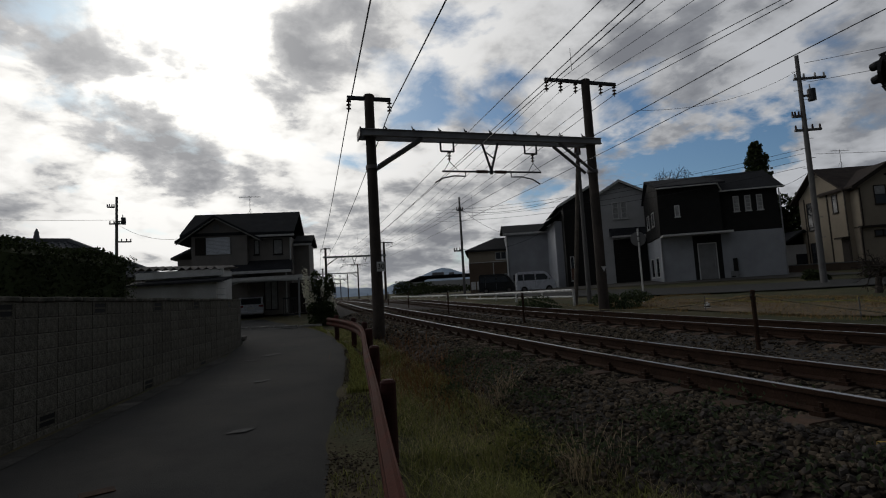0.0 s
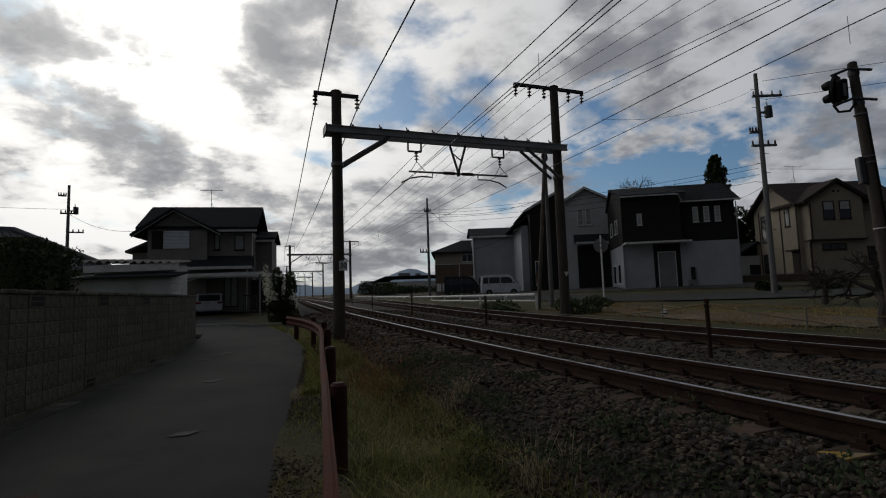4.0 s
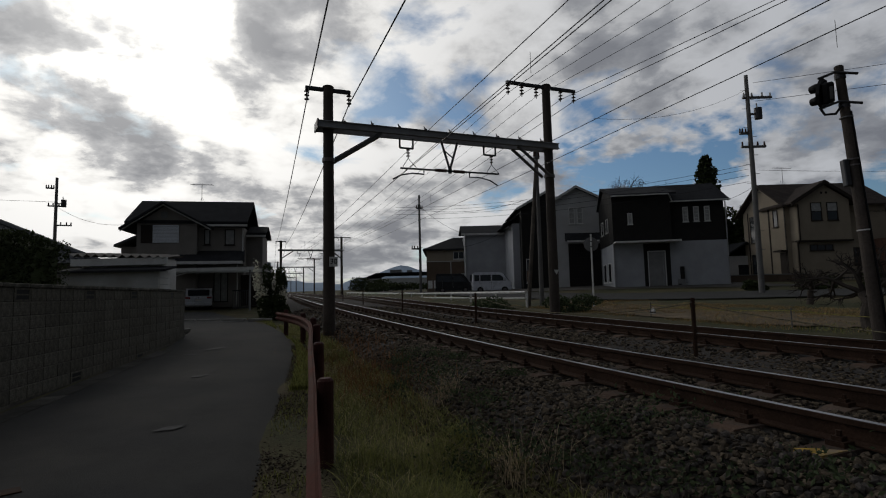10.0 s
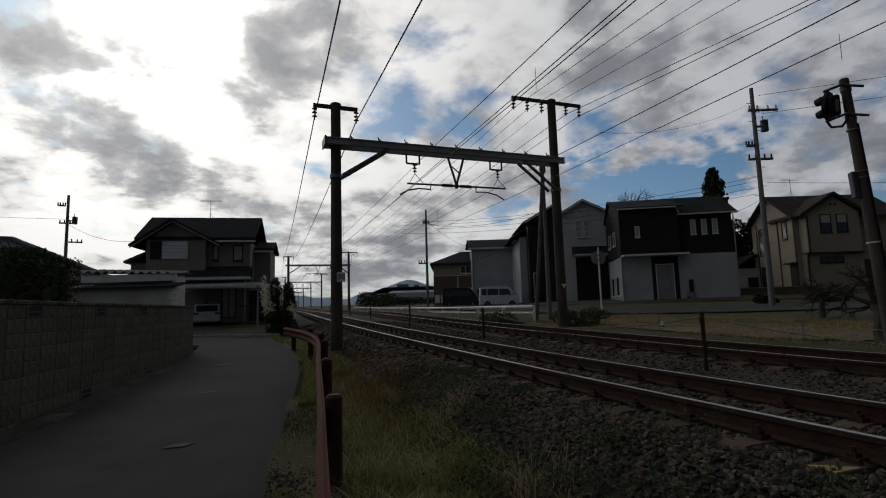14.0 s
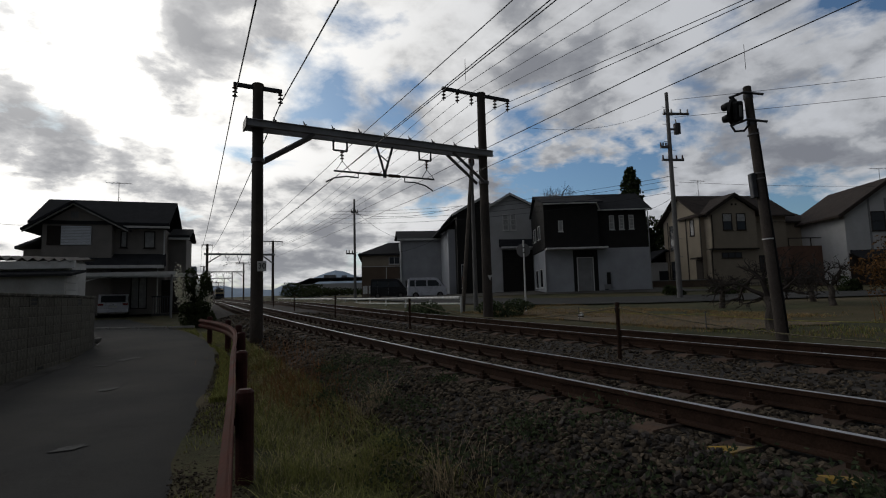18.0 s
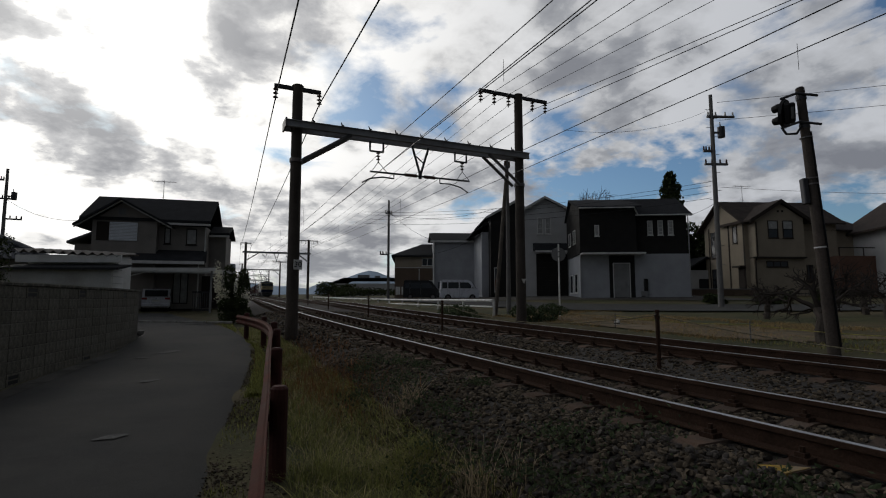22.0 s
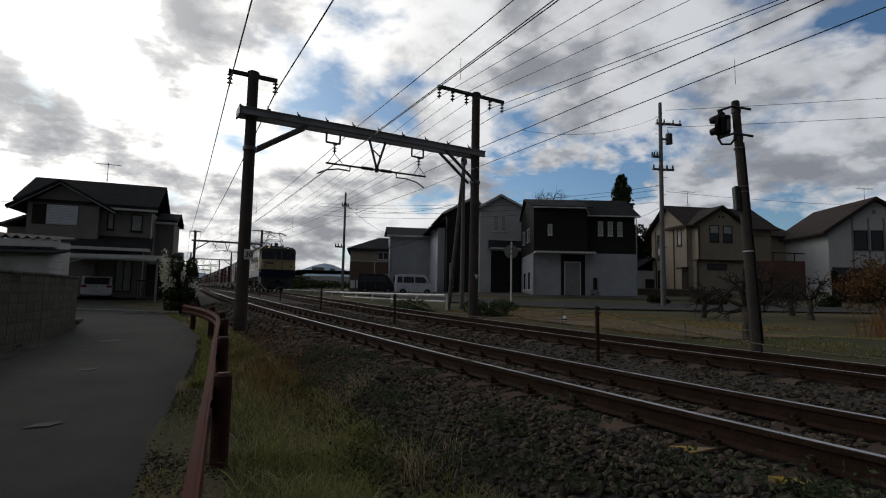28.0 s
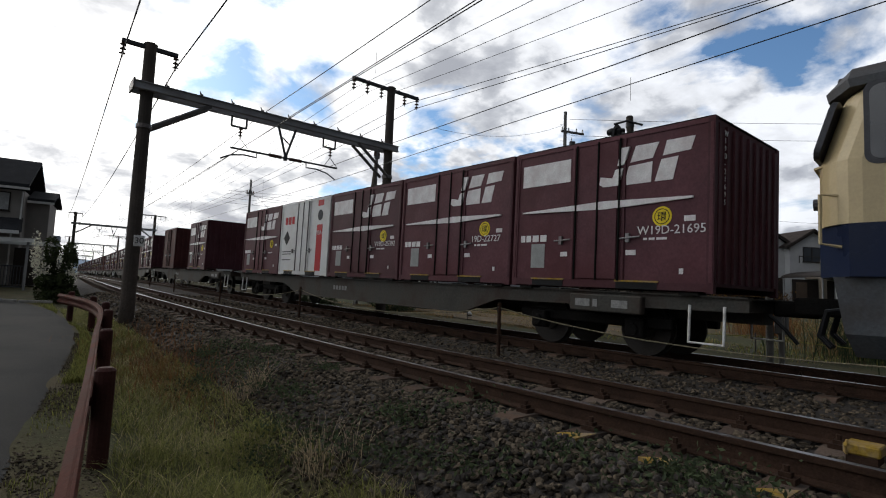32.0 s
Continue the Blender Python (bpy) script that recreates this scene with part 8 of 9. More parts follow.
stones(25000, ballast_sampler(-2.5, 9.5, -2.35, 1.2, 1.3), 0.016, 0.034, "near_ballast", "loose grey-brown ballast stones by the near track")
stones(14000, ballast_sampler(-3.5, 13.0, 0.9, 5.6, 1.2), 0.015, 0.032, "middle_ballast", "loose grey-brown ballast stones between the tracks")
stones(6500, ballast_sampler(8.0, 24.0, -2.1, 2.6, 1.2), 0.028, 0.05, "further_ballast", "loose grey-brown ballast stones along the track")
stones(14000, lambda n: scatter_ground(n, lambda y: interp(y, ROAD_R) - 0.02, lambda y: interp(y, GUARD_X) + 0.1, -1.5, 14), 0.006, 0.015, "road_gravel", "fine gravel at the road edge")

weeds = []
for i in range(30):
    y = 0.2 + 8.3 * rng.uniform() ** 1.3
    u = rng.uniform(-2.3, -0.98)
    p = track_point(y, u)
    r = rng.uniform(0.08, 0.22)
    q = rng.normal(size=(230, 3)) * [r, r, r * 0.45]
    q[:, 2] = np.abs(q[:, 2])
    weeds.append(q + [p.x, p.y, ground_z(p.x, p.y)])
for cx, cy, r in ((2.09, 4.16, 0.20), (2.39, 3.65, 0.22), (2.85, 6.3, 0.26), (2.6, 4.9, 0.2), (2.45, 2.9, 0.2), (2.75, 3.3, 0.15), (2.6, 2.3, 0.18)):
    q = rng.normal(size=(420, 3)) * [r, r * 1.3, 0.06]
    q[:, 2] = np.abs(q[:, 2])
    weeds.append(q + [cx, cy, ground_z(cx, cy)])
tagged(new("ballast_weeds", leaf_mesh(np.concatenate(weeds), 0.020, M_WEED, "ballast_weeds")), "low grey-green weeds growing in the ballast", "weeds", kind="stuff")
# single stones that lie nearest
STONE_MES = []
for k in range(6):
    bm = bmesh.new()
    bmesh.ops.create_icosphere(bm, subdivisions=1, radius=0.029)
    for v in bm.verts:
        v.co *= rng.uniform(0.65, 1.2)
        v.co.z *= 0.75
    me = bpy.data.meshes.new("ballast_stone")
    bm.to_mesh(me)
    bm.free()
    me.materials.append(M_STONE1)
    STONE_MES.append(me)
heap = thing("ballast_shoulder", "loose ballast stones on the near track shoulder", "ballast")
for k in range(280):
    y, u = rng.uniform(-0.3, 3.4), rng.uniform(-2.05, -0.98)
    p = track_point(y, u)
    o = new("stone", STONE_MES[k % 6])
    o.parent = heap
    o.matrix_basis = pose(p.x, p.y, ground_z(p.x, p.y) + 0.03, rng.uniform(0, 60), rng.uniform(0, 60), rng.uniform(0, 360))


# ======== trees and bushes ========
def grow(bm, p, d, length, r, depth, tips, spread=0.55, droop=0.0):
    pts = [p]
    for i in range(3):
        d = (d + Vector(rng.normal(size=3)) * 0.16 + Vector((0, 0, -droop))).normalized()
        pts.append(pts[-1] + d * length / 3)
    add_tube(bm, pts, [r * (1 - 0.13 * i) for i in range(4)], 5 if depth > 1 else 4)
    if depth == 0:
        tips.append(pts[-1])
        return
    for k in range(3 if depth > 1 else 3):
        nd = (d + Vector(rng.normal(size=3)) * spread).normalized()
        grow(bm, pts[rng.integers(2, 4)], nd, length * rng.uniform(0.6, 0.8), r * 0.58, depth - 1, tips, spread, droop)


def bare_tree(m, label, trunk_h, r, depth=4, spread=0.6, limbs=4, leaves=0, leaf_mat=None, name="tree", bark=None):
    t = thing(name, label, "tree", m, group="garden trees")
    tips = []
    base = bmesh.new()
    add_tube(base, [(0, 0, -0.15), (0.03, 0.02, trunk_h * 0.35), (-0.04, 0.03, trunk_h * 0.7), (0.02, 0, trunk_h)], [r * 1.25, r, r * 0.92, r * 0.85], 9)
    part("trunk", base, bark or M_BARK, t)
    for i in range(limbs):
        bm = bmesh.new()
        a = 2 * math.pi * i / limbs + rng.uniform(-0.4, 0.4)
        d = Vector((math.cos(a) * 0.8, math.sin(a) * 0.8, rng.uniform(0.5, 1.0))).normalized()
        grow(bm, Vector((0, 0, trunk_h * rng.uniform(0.8, 1.0))), d, trunk_h * rng.uniform(0.55, 0.8), r * 0.6, depth - 1, tips, spread)
        part("limb", bm, bark or M_TWIG, t)
    if leaves:
        pts = np.array([tips[i][:] for i in rng.integers(0, len(tips), leaves)]) + rng.normal(size=(leaves, 3)) * 0.14
        o = new("crown", leaf_mesh(pts, 0.06, leaf_mat, "crown"))
        o.parent = t
    return t


def leafy(name, m, label, category, sampler, n, size, material, trunk=None, group=""):
    t = thing(name, label, category, m, group=group)
    pts = sampler(n)
    o = new("crown", leaf_mesh(pts, size, material, "crown"))
    o.parent = t
    if trunk:
        part("trunk", tube(*trunk), M_BARK, t)
    return t


def blob(rx, ry, rz, lumps=9, seed=0):
    c = rng.uniform(-0.75, 0.75, (lumps, 3)) * [rx, ry, rz]

    def f(n):
        k = rng.integers(0, lumps, n)
        v = rng.normal(size=(n, 3))
        v /= np.linalg.norm(v, axis=1, keepdims=True)
        return c[k] + v * (rng.uniform(0.5, 1.0, n) ** 0.5)[:, None] * np.array([rx, ry, rz]) * 0.42
    return f


def hedge_fill(l, w, h):
    def f(n):
        p = rng.uniform(-0.5, 0.5, (n, 3)) * [l, w, h]
        ax = rng.integers(0, 3, n)
        ax = np.where(ax == 0, 1, ax)
        side = np.where(rng.uniform(size=n) < 0.5, -0.5, 0.5)
        for i in range(n):
            p[i, ax[i]] = (side[i] if ax[i] == 1 else 0.5) * [l, w, h][ax[i]] * rng.uniform(0.86, 1.06)
        p[:, 2] += 0.04 * np.sin(p[:, 0] * 3.1) * (p[:, 2] > 0)
        p[:, 1] += 0.06 * np.sin(p[:, 0] * 4.7 + 1)
        return p
    return f


hd = leafy("hedge", pose(-4.62, 9.6, 1.72, 0, 0, 74), "dense dark green garden hedge behind the wall", "hedge", hedge_fill(7.2, 1.5, 2.05), 30000, 0.038, M_LEAF)
part("inner_mass", box((-3.55, -0.68, -1.2), (3.55, 0.68, 0.94), 0.1), M_LEAF, hd)
leafy("shrub", pose(-2.6, 18.3, 1.9), "dark shrub between the shed and the carport", "shrub", blob(0.7, 0.7, 0.8), 1600, 0.06, M_LEAF)

# flowering shrub at the end of the lane
fb = leafy("flowering_shrub", cpose(-7.75, 24.0, 1.75), "dark green shrub with hanging white blossom", "shrub", blob(0.62, 0.7, 1.25, 16), 6500, 0.055, M_LEAF,
           ([(0, 0, -1.2), (0.05, 0, -0.4), (0, 0, 0.4)], [0.07, 0.05, 0.03]))
for cx, cz, rx, rz, nn in ((-0.52, 0.55, 0.17, 0.75, 420), (-0.30, -0.1, 0.26, 0.45, 240), (0.66, -0.15, 0.2, 0.32, 220), (0.24, 0.35, 0.08, 0.4, 70)):
    pts = np.c_[rng.normal(cx, rx * 0.5, nn), rng.uniform(-0.95, -0.6, nn), rng.normal(cz, rz * 0.5, nn)]
    o = new("blossom", leaf_mesh(pts, 0.045, M_FLOWER, "blossom"))
    o.parent = fb
    tagged(o, "hanging white blossom")
low = leafy("shrub", cpose(-7.6, 23.4, 0.95), "dark low shrub under the blossom", "shrub", blob(0.7, 0.8, 0.65, 12), 3600, 0.06, M_LEAF)

# conifer and woods beyond the houses
def conifer(n):
    h = rng.uniform(0, 1, n) ** 0.8
    r = np.sqrt(np.maximum(0.0, 1 - h ** 2.6)) * 1.30 * rng.uniform(0.25, 1.0, n) * (1 + 0.18 * np.sin(h * 34)) + 0.08
    a = rng.uniform(0, 2 * np.pi, n)
    return np.c_[r * np.cos(a), r * np.sin(a), h * 7.9 + 0.30 * np.sin(a * 5)]


leafy("conifer", pose(47.0, 38.6, 7.2), "tall narrow dark conifer behind the houses", "tree", conifer, 3400, 0.22, M_LEAF, ([(0, 0, -6), (0, 0, 7)], [0.25, 0.05]))
wide_tree = bare_tree(pose(40.0, 42.0, 1.5), "round bare winter tree behind the houses", 4.1, 0.24, 6, 0.75, 6)
highest = max(v.co.z for c in wide_tree.children for v in c.data.vertices)
wide_tree.scale = (12.0 / highest,) * 3
leafy("woods", cpose(27.8, 51, 4.4), "dark evergreen trees between the houses", "trees", blob(3.0, 2.5, 4.6, 26), 15000, 0.24, M_LEAF)
leafy("woods", cpose(-12, 84, 2.8), "dark bushes beside the far track", "trees", blob(3.5, 2, 1.5, 12), 2600, 0.18, M_LEAF)
leafy("woods", pose(8.0, 118, 3.2), "dark bushes beside the far line", "trees", blob(3.0, 6, 1.8, 12), 2200, 0.2, M_LEAF)
leafy("woods", cpose(-3.2, 60, 2.4), "dark low bushes by the yard", "trees", blob(5.5, 1.6, 0.45, 16), 1800, 0.14, M_LEAF)

# garden on the far side
for x, y, h, label in ((11.7, 6.15, 1.05, "pruned bare fruit tree with thick crooked limbs"), (20.9, 8.9, 1.05, "bare fruit tree with grey limbs in the garden"),
                       (22.8, 10.4, 1.0, "bare fruit tree with grey limbs in the garden"), (18.6, 11.5, 0.9, "small bare fruit tree near the fence")):
    bare_tree(pose(x, y, ground_z(x, y), 8, 5, 40 * x), label, h * 0.70, 0.10, 5, 0.72, 5)
fruit_tree = bare_tree(pose(21.9, 7.2, ground_z(21.9, 7.2)), "wide dark tree with brown leaves and orange fruit", 0.80, 0.07, 5, 0.75, 7, 2600, M_ORANGE)
tip = np.array([v.co[:] for c in fruit_tree.children if c.name.startswith("limb") for v in c.data.vertices])
tip = tip[tip[:, 2] > 0.8]
fruit = new("fruit", leaf_mesh(tip[rng.integers(0, len(tip), 170)] + rng.normal(size=(170, 3)) * 0.05, 0.055, island_mat("orange_fruit", (0.42, 0.20, 0.05), 0.3, 0.5), "fruit"))
fruit.parent = fruit_tree
tagged(fruit, "small orange fruit")
n = 900
xy = np.c_[rng.normal(17.4, 0.7, n), rng.normal(5.0, 0.35, n)]
blades(np.c_[xy, ground_many(xy)], 0.75, 0.012, 0.5, M_REDW, "red_grass", "upright rust-red grass clump in the garden")
n = 500
xy = np.c_[rng.normal(13.6, 0.9, n), rng.normal(2.5, 0.45, n)]
blades(np.c_[xy, ground_many(xy)], 0.80, 0.012, 0.9, M_LOT, "tall_reeds", "tall dry reeds by the track")
n = 2600
xy = np.c_[rng.normal(13.6, 1.0, n), rng.normal(1.6, 0.6, n)]
blades(np.c_[xy, ground_many(xy)], 0.85, 0.016, 0.9, M_WEED, "tall_weeds", "tall green weeds by the track")
for x, y, r, h in ((27.0, 16.3, 1.1, 0.45), (25.2, 18.3, 0.8, 0.35), (29.2, 14.8, 0.9, 0.5), (31.0, 12.6, 0.8, 0.5), (33.6, 10.6, 1.2, 0.6)):
    leafy("shrub", pose(x, y, ground_z(x, y) + h * 0.6), "dark clipped garden shrub along the street", "shrub", blob(r, 0.6, h, 12), 1500, 0.07, M_LEAF, group="shrubs along the street")
leafy("shrub", pose(11.25, 14.9, ground_z(11.25, 14.9) + 0.2), "green bramble shrub at the mast foot", "shrub", blob(1.0, 0.9, 0.38, 12), 2600, 0.05, M_WEED)
leafy("shrub", pose(9.9, 18.4, ground_z(9.9, 18.4) + 0.2), "green bramble shrub beside the white rail", "shrub", blob(0.9, 0.9, 0.3, 12), 1800, 0.05, M_WEED)


# ======== street, rails, signs, poles of the far side ========
def build_street():
    line = [(46, -2), (36, 5.5), (27, 12.5), (20.5, 17.6), (16.8, 23), (15.8, 30), (16.4, 40), (18.2, 56), (21, 80)]
    pts = []
    for i in range(len(line) - 1):
        a, b = Vector(line[i]), Vector(line[i + 1])
        pts += [a.lerp(b, k / 8) for k in range(8)]
    pts.append(Vector(line[-1]))
    for _ in range(12):
        pts = [pts[0]] + [(a + b * 2 + c) / 4 for a, b, c in zip(pts, pts[1:], pts[2:])] + [pts[-1]]
    verts, faces = [], []
    w = 9
    for i, p in enumerate(pts):
        t = (pts[min(i + 1, len(pts) - 1)] - pts[max(i - 1, 0)]).normalized()
        s = Vector((t.y, -t.x))
        for k in range(w):
            q = p + s * (-2.6 + 5.2 * k / (w - 1))
            verts.append((q.x, q.y, ground_z(q.x, q.y) + 0.06))
    for i in range(len(pts) - 1):
        for k in range(w - 1):
            faces.append((i * w + k, i * w + k + 1, (i + 1) * w + k + 1, (i + 1) * w + k))
    o = mesh_object("street", verts, faces, mat("pale_old_asphalt", (0.052, 0.052, 0.050), 0.95, var=0.2, scale=0.8, fine=50, bump=0.4), "pale grey street before the houses", "road", "structure")
    # paved yard of the houses
    y0 = [cpoint(a, d) for a, d in ((-2.5, 39), (21.5, 29.5), (21.5, 46), (-2.5, 52))]
    verts, faces = [], []
    n = 18
    for i in range(n + 1):
        for j in range(n + 1):
            p = y0[0].lerp(y0[1], i / n).lerp(y0[3].lerp(y0[2], i / n), j / n)
            verts.append((p.x, p.y, ground_z(p.x, p.y) + 0.04))
    for i in range(n):
        for j in range(n):
            faces.append((i * (n + 1) + j, (i + 1) * (n + 1) + j, (i + 1) * (n + 1) + j + 1, i * (n + 1) + j + 1))
    mesh_object("yard", verts, faces, mat("yard_gravel", (0.085, 0.080, 0.072), 0.95, var=0.3, scale=2, fine=30, bump=0.5), "pale gravel yard round the houses", "pavement", "structure")


def white_rail():
    g = thing("white_guardrail", "white road guardrail with round posts", "guardrail")
    ys = [17.6 + i * 2.6 for i in range(20)]
    def top(y):
        return interp(y, [(17, 1.47), (30, 1.52), (46, 1.66), (70, 1.95)])
    for dz in (0.0, -0.24):
        part("beam", tube([track_point(y, 6.35, 0) * Vector((1, 1, 0)) + Vector((0, 0, top(y) + dz)) for y in ys], 0.05 if dz == 0 else 0.035, 6), M_WHITE, g)
    for y in ys:
        p = track_point(y, 6.42)
        part("post", cyl((p.x, p.y, ground_z(p.x, p.y) - 0.1), (p.x, p.y, top(y) + 0.05), 0.05, 0.05, 8), M_WHITE, g)


def van(m, label, paint):
    c = thing("van", label, "van", m)
    L, w = 3.2, 0.72
    b = prism([(0, 0.25), (0, 0.95), (0.06, 1.62), (0.2, 1.72), (2.25, 1.70), (2.55, 1.55), (2.95, 0.98), (3.18, 0.85), (3.2, 0.30), (3.1, 0.22), (0.1, 0.22)], -w, w, "y")
    bmesh.ops.bevel(b, geom=[e for e in b.edges if abs(e.verts[0].co.y - e.verts[1].co.y) < 0.01], offset=0.05, segments=2, affect="EDGES")
    part("body", b, paint, c)
    for s in (-1, 1):
        y0, y1 = min(s * w, s * (w + 0.012)), max(s * w, s * (w + 0.012))
        for pts in ([(0.14, 1.0), (0.16, 1.5), (0.55, 1.5), (0.55, 1.0)], [(0.64, 1.0), (0.64, 1.5), (1.5, 1.5), (1.5, 1.0)], [(1.6, 1.0), (1.6, 1.5), (2.3, 1.48), (2.75, 1.0)]):
            part("side_window", prism(pts, y0, y1, "y"), M_WINGLASS, c)
        part("door_line", boxes(((1.54, y0, 0.4), (1.555, y1, 1.6)), ((0.585, y0, 0.4), (0.6, y1, 1.6))), M_PLINTH, c)
        for x in (0.62, 2.62):
            wh = part("wheel", cyl((x, s * (w - 0.12), 0.26), (x, s * (w + 0.02), 0.26), 0.26, 0.26, 16), M_TYRE, c)
            part("rim", cyl((x, s * (w + 0.02), 0.26), (x, s * (w + 0.03), 0.26), 0.15, 0.14, 12), M_STEEL, wh)
        part("mirror", box((2.52, min(s * w, s * (w + 0.16)), 1.02), (2.6, max(s * w, s * (w + 0.16)), 1.2), 0.02), paint, c)
        part("lamp", box((3.12, min(s * 0.45, s * 0.68), 0.62), (3.21, max(s * 0.45, s * 0.68), 0.82), 0.02), M_PALE, c)
    part("windscreen", prism([(2.57, 1.53), (2.93, 1.02), (2.97, 1.02), (2.60, 1.54)], -w + 0.08, w - 0.08, "y"), M_WINGLASS, c)
    return c


def utility_pole(m, height, label, arms, transformer=False, r=0.15, steps=True):
    u = thing("utility_pole", label, "utility pole", m, group="utility poles")
    part("pole", cyl((0, 0, -0.2), (0, 0, height), r, r * 0.62, 14), mat("grey_pole_concrete", (0.17, 0.165, 0.16), 0.9, var=0.2, scale=1.5, fine=30, bump=0.2), u)
    for z, w, off in arms:
        a = part("cross_arm", box((-w + off, -0.06, z - 0.05), (w + off, 0.06, z + 0.05), 0.01), M_STEEL, u)
        for k in (-0.9, -0.35, 0.35, 0.9):
            part("insulator", cyl((k * w + off, 0, z + 0.05), (k * w + off, 0, z + 0.24), 0.05, 0.035, 8), M_WHITE if w > 0.6 else M_INSUL, a)
    if transformer:
        t = part("transformer", cyl((0.46, 0, height - 2.15), (0.46, 0, height - 1.62), 0.17, 0.17, 14), M_DARKSTEEL, u, "dark drum transformer")
        part("bushing", cyl((0.42, 0, height - 1.62), (0.40, 0, height - 1.38), 0.035, 0.025, 8), M_WHITE, t)
        part("bracket", box((0.0, -0.05, height - 1.95), (0.32, 0.05, height - 1.87)), M_STEEL, u)
    if steps:
        st = bmesh.new()
        for i in range(int((height - 2.2) / 0.45)):
            s = -1 if i % 2 else 1
            add_cyl(st, (0, 0, 2.2 + i * 0.45), (s * 0.30, 0, 2.2 + i * 0.45), 0.012, n=5)
        part("climbing_steps", st, M_STEEL, u)
    return u


def signal():
    """Two-lamp signal beside the far track: its head is turned along the line, seen from the side."""
    b = ground_z(9.75, 5.15)
    s = thing("railway_signal", "black colour-light railway signal on a dark post", "signal", pose(9.82, 5.02, b, 0, -3.0, -VIEW_AZ - 14))
    top = 5.18 - b
    part("post", cyl((0, 0, -0.3), (0, 0, top), 0.098, 0.068, 16), M_POLE, s)
    part("cap", cyl((0, 0, top), (0, 0, top + 0.02), 0.070, 0.05, 14), M_POLE, s)
    # backplate with cut corners, bent forward at its top and foot
    hd = part("signal_head", prism([(-0.20, -0.29), (0.02, -0.34), (0.20, -0.20), (0.24, 0.02), (0.14, 0.24), (-0.02, 0.35), (-0.20, 0.28), (-0.26, 0.0)], -0.035, 0.035, "y"), M_BLACK, s, "black signal head with cut corners")
    part("case", box((-0.16, 0.035, -0.24), (0.14, 0.20, 0.24), 0.04), M_BLACK, hd)
    part("case_lid", box((-0.02, 0.20, -0.14), (0.12, 0.215, 0.14), 0.01), M_PLINTH, hd, "pale grey case lid")
    for z in (-0.13, 0.16):
        hood = bmesh.new()
        add_tube(hood, [(-0.05, -0.03, z), (-0.06, -0.14, z - 0.005), (-0.07, -0.26, z - 0.03)], [0.10, 0.105, 0.085], 14)
        part("hood", hood, M_BLACK, hd, "lamp hood")
    hd.matrix_basis = pose(-0.29, 0.02, top - 0.42, -10, 14, -138) @ Matrix.Scale(0.74, 4)
    for z, k in ((top - 0.17, 8), (top - 0.68, -6)):
        part("bracket", tube([(-0.34, -0.02, z + 0.01), (-0.10, -0.09, z + 0.06), (0.22, -0.09, z - 0.02)], 0.022, 6), M_DARKSTEEL, s)
        part("clamp", cyl((0, 0, z - 0.04), (0, 0, z + 0.04), 0.082, 0.082, 14), M_DARKSTEEL, s)
    part("cable", tube([(-0.36, 0, top - 0.66), (-0.32, -0.04, top - 0.80), (-0.18, -0.08, top - 0.82), (-0.08, -0.08, top - 0.70)], 0.022, 6), M_BLACK, s)
    part("cable_duct", tube([(0.055, -0.055, top - 0.8), (0.065, -0.065, 2.2), (0.075, -0.075, 0.2)], 0.018, 6), M_BLACK, s)
    part("relay_box", box((-0.17, -0.07, top - 2.05), (-0.085, 0.07, top - 1.60), 0.015), M_DARKSTEEL, s)
    for z in (top - 0.90, top - 1.62, top - 1.72, 1.85):
        part("band", cyl((0, 0, z), (0, 0, z + 0.022), 0.098, 0.098, 14), M_PALE if z < 2 else M_STEEL, s)


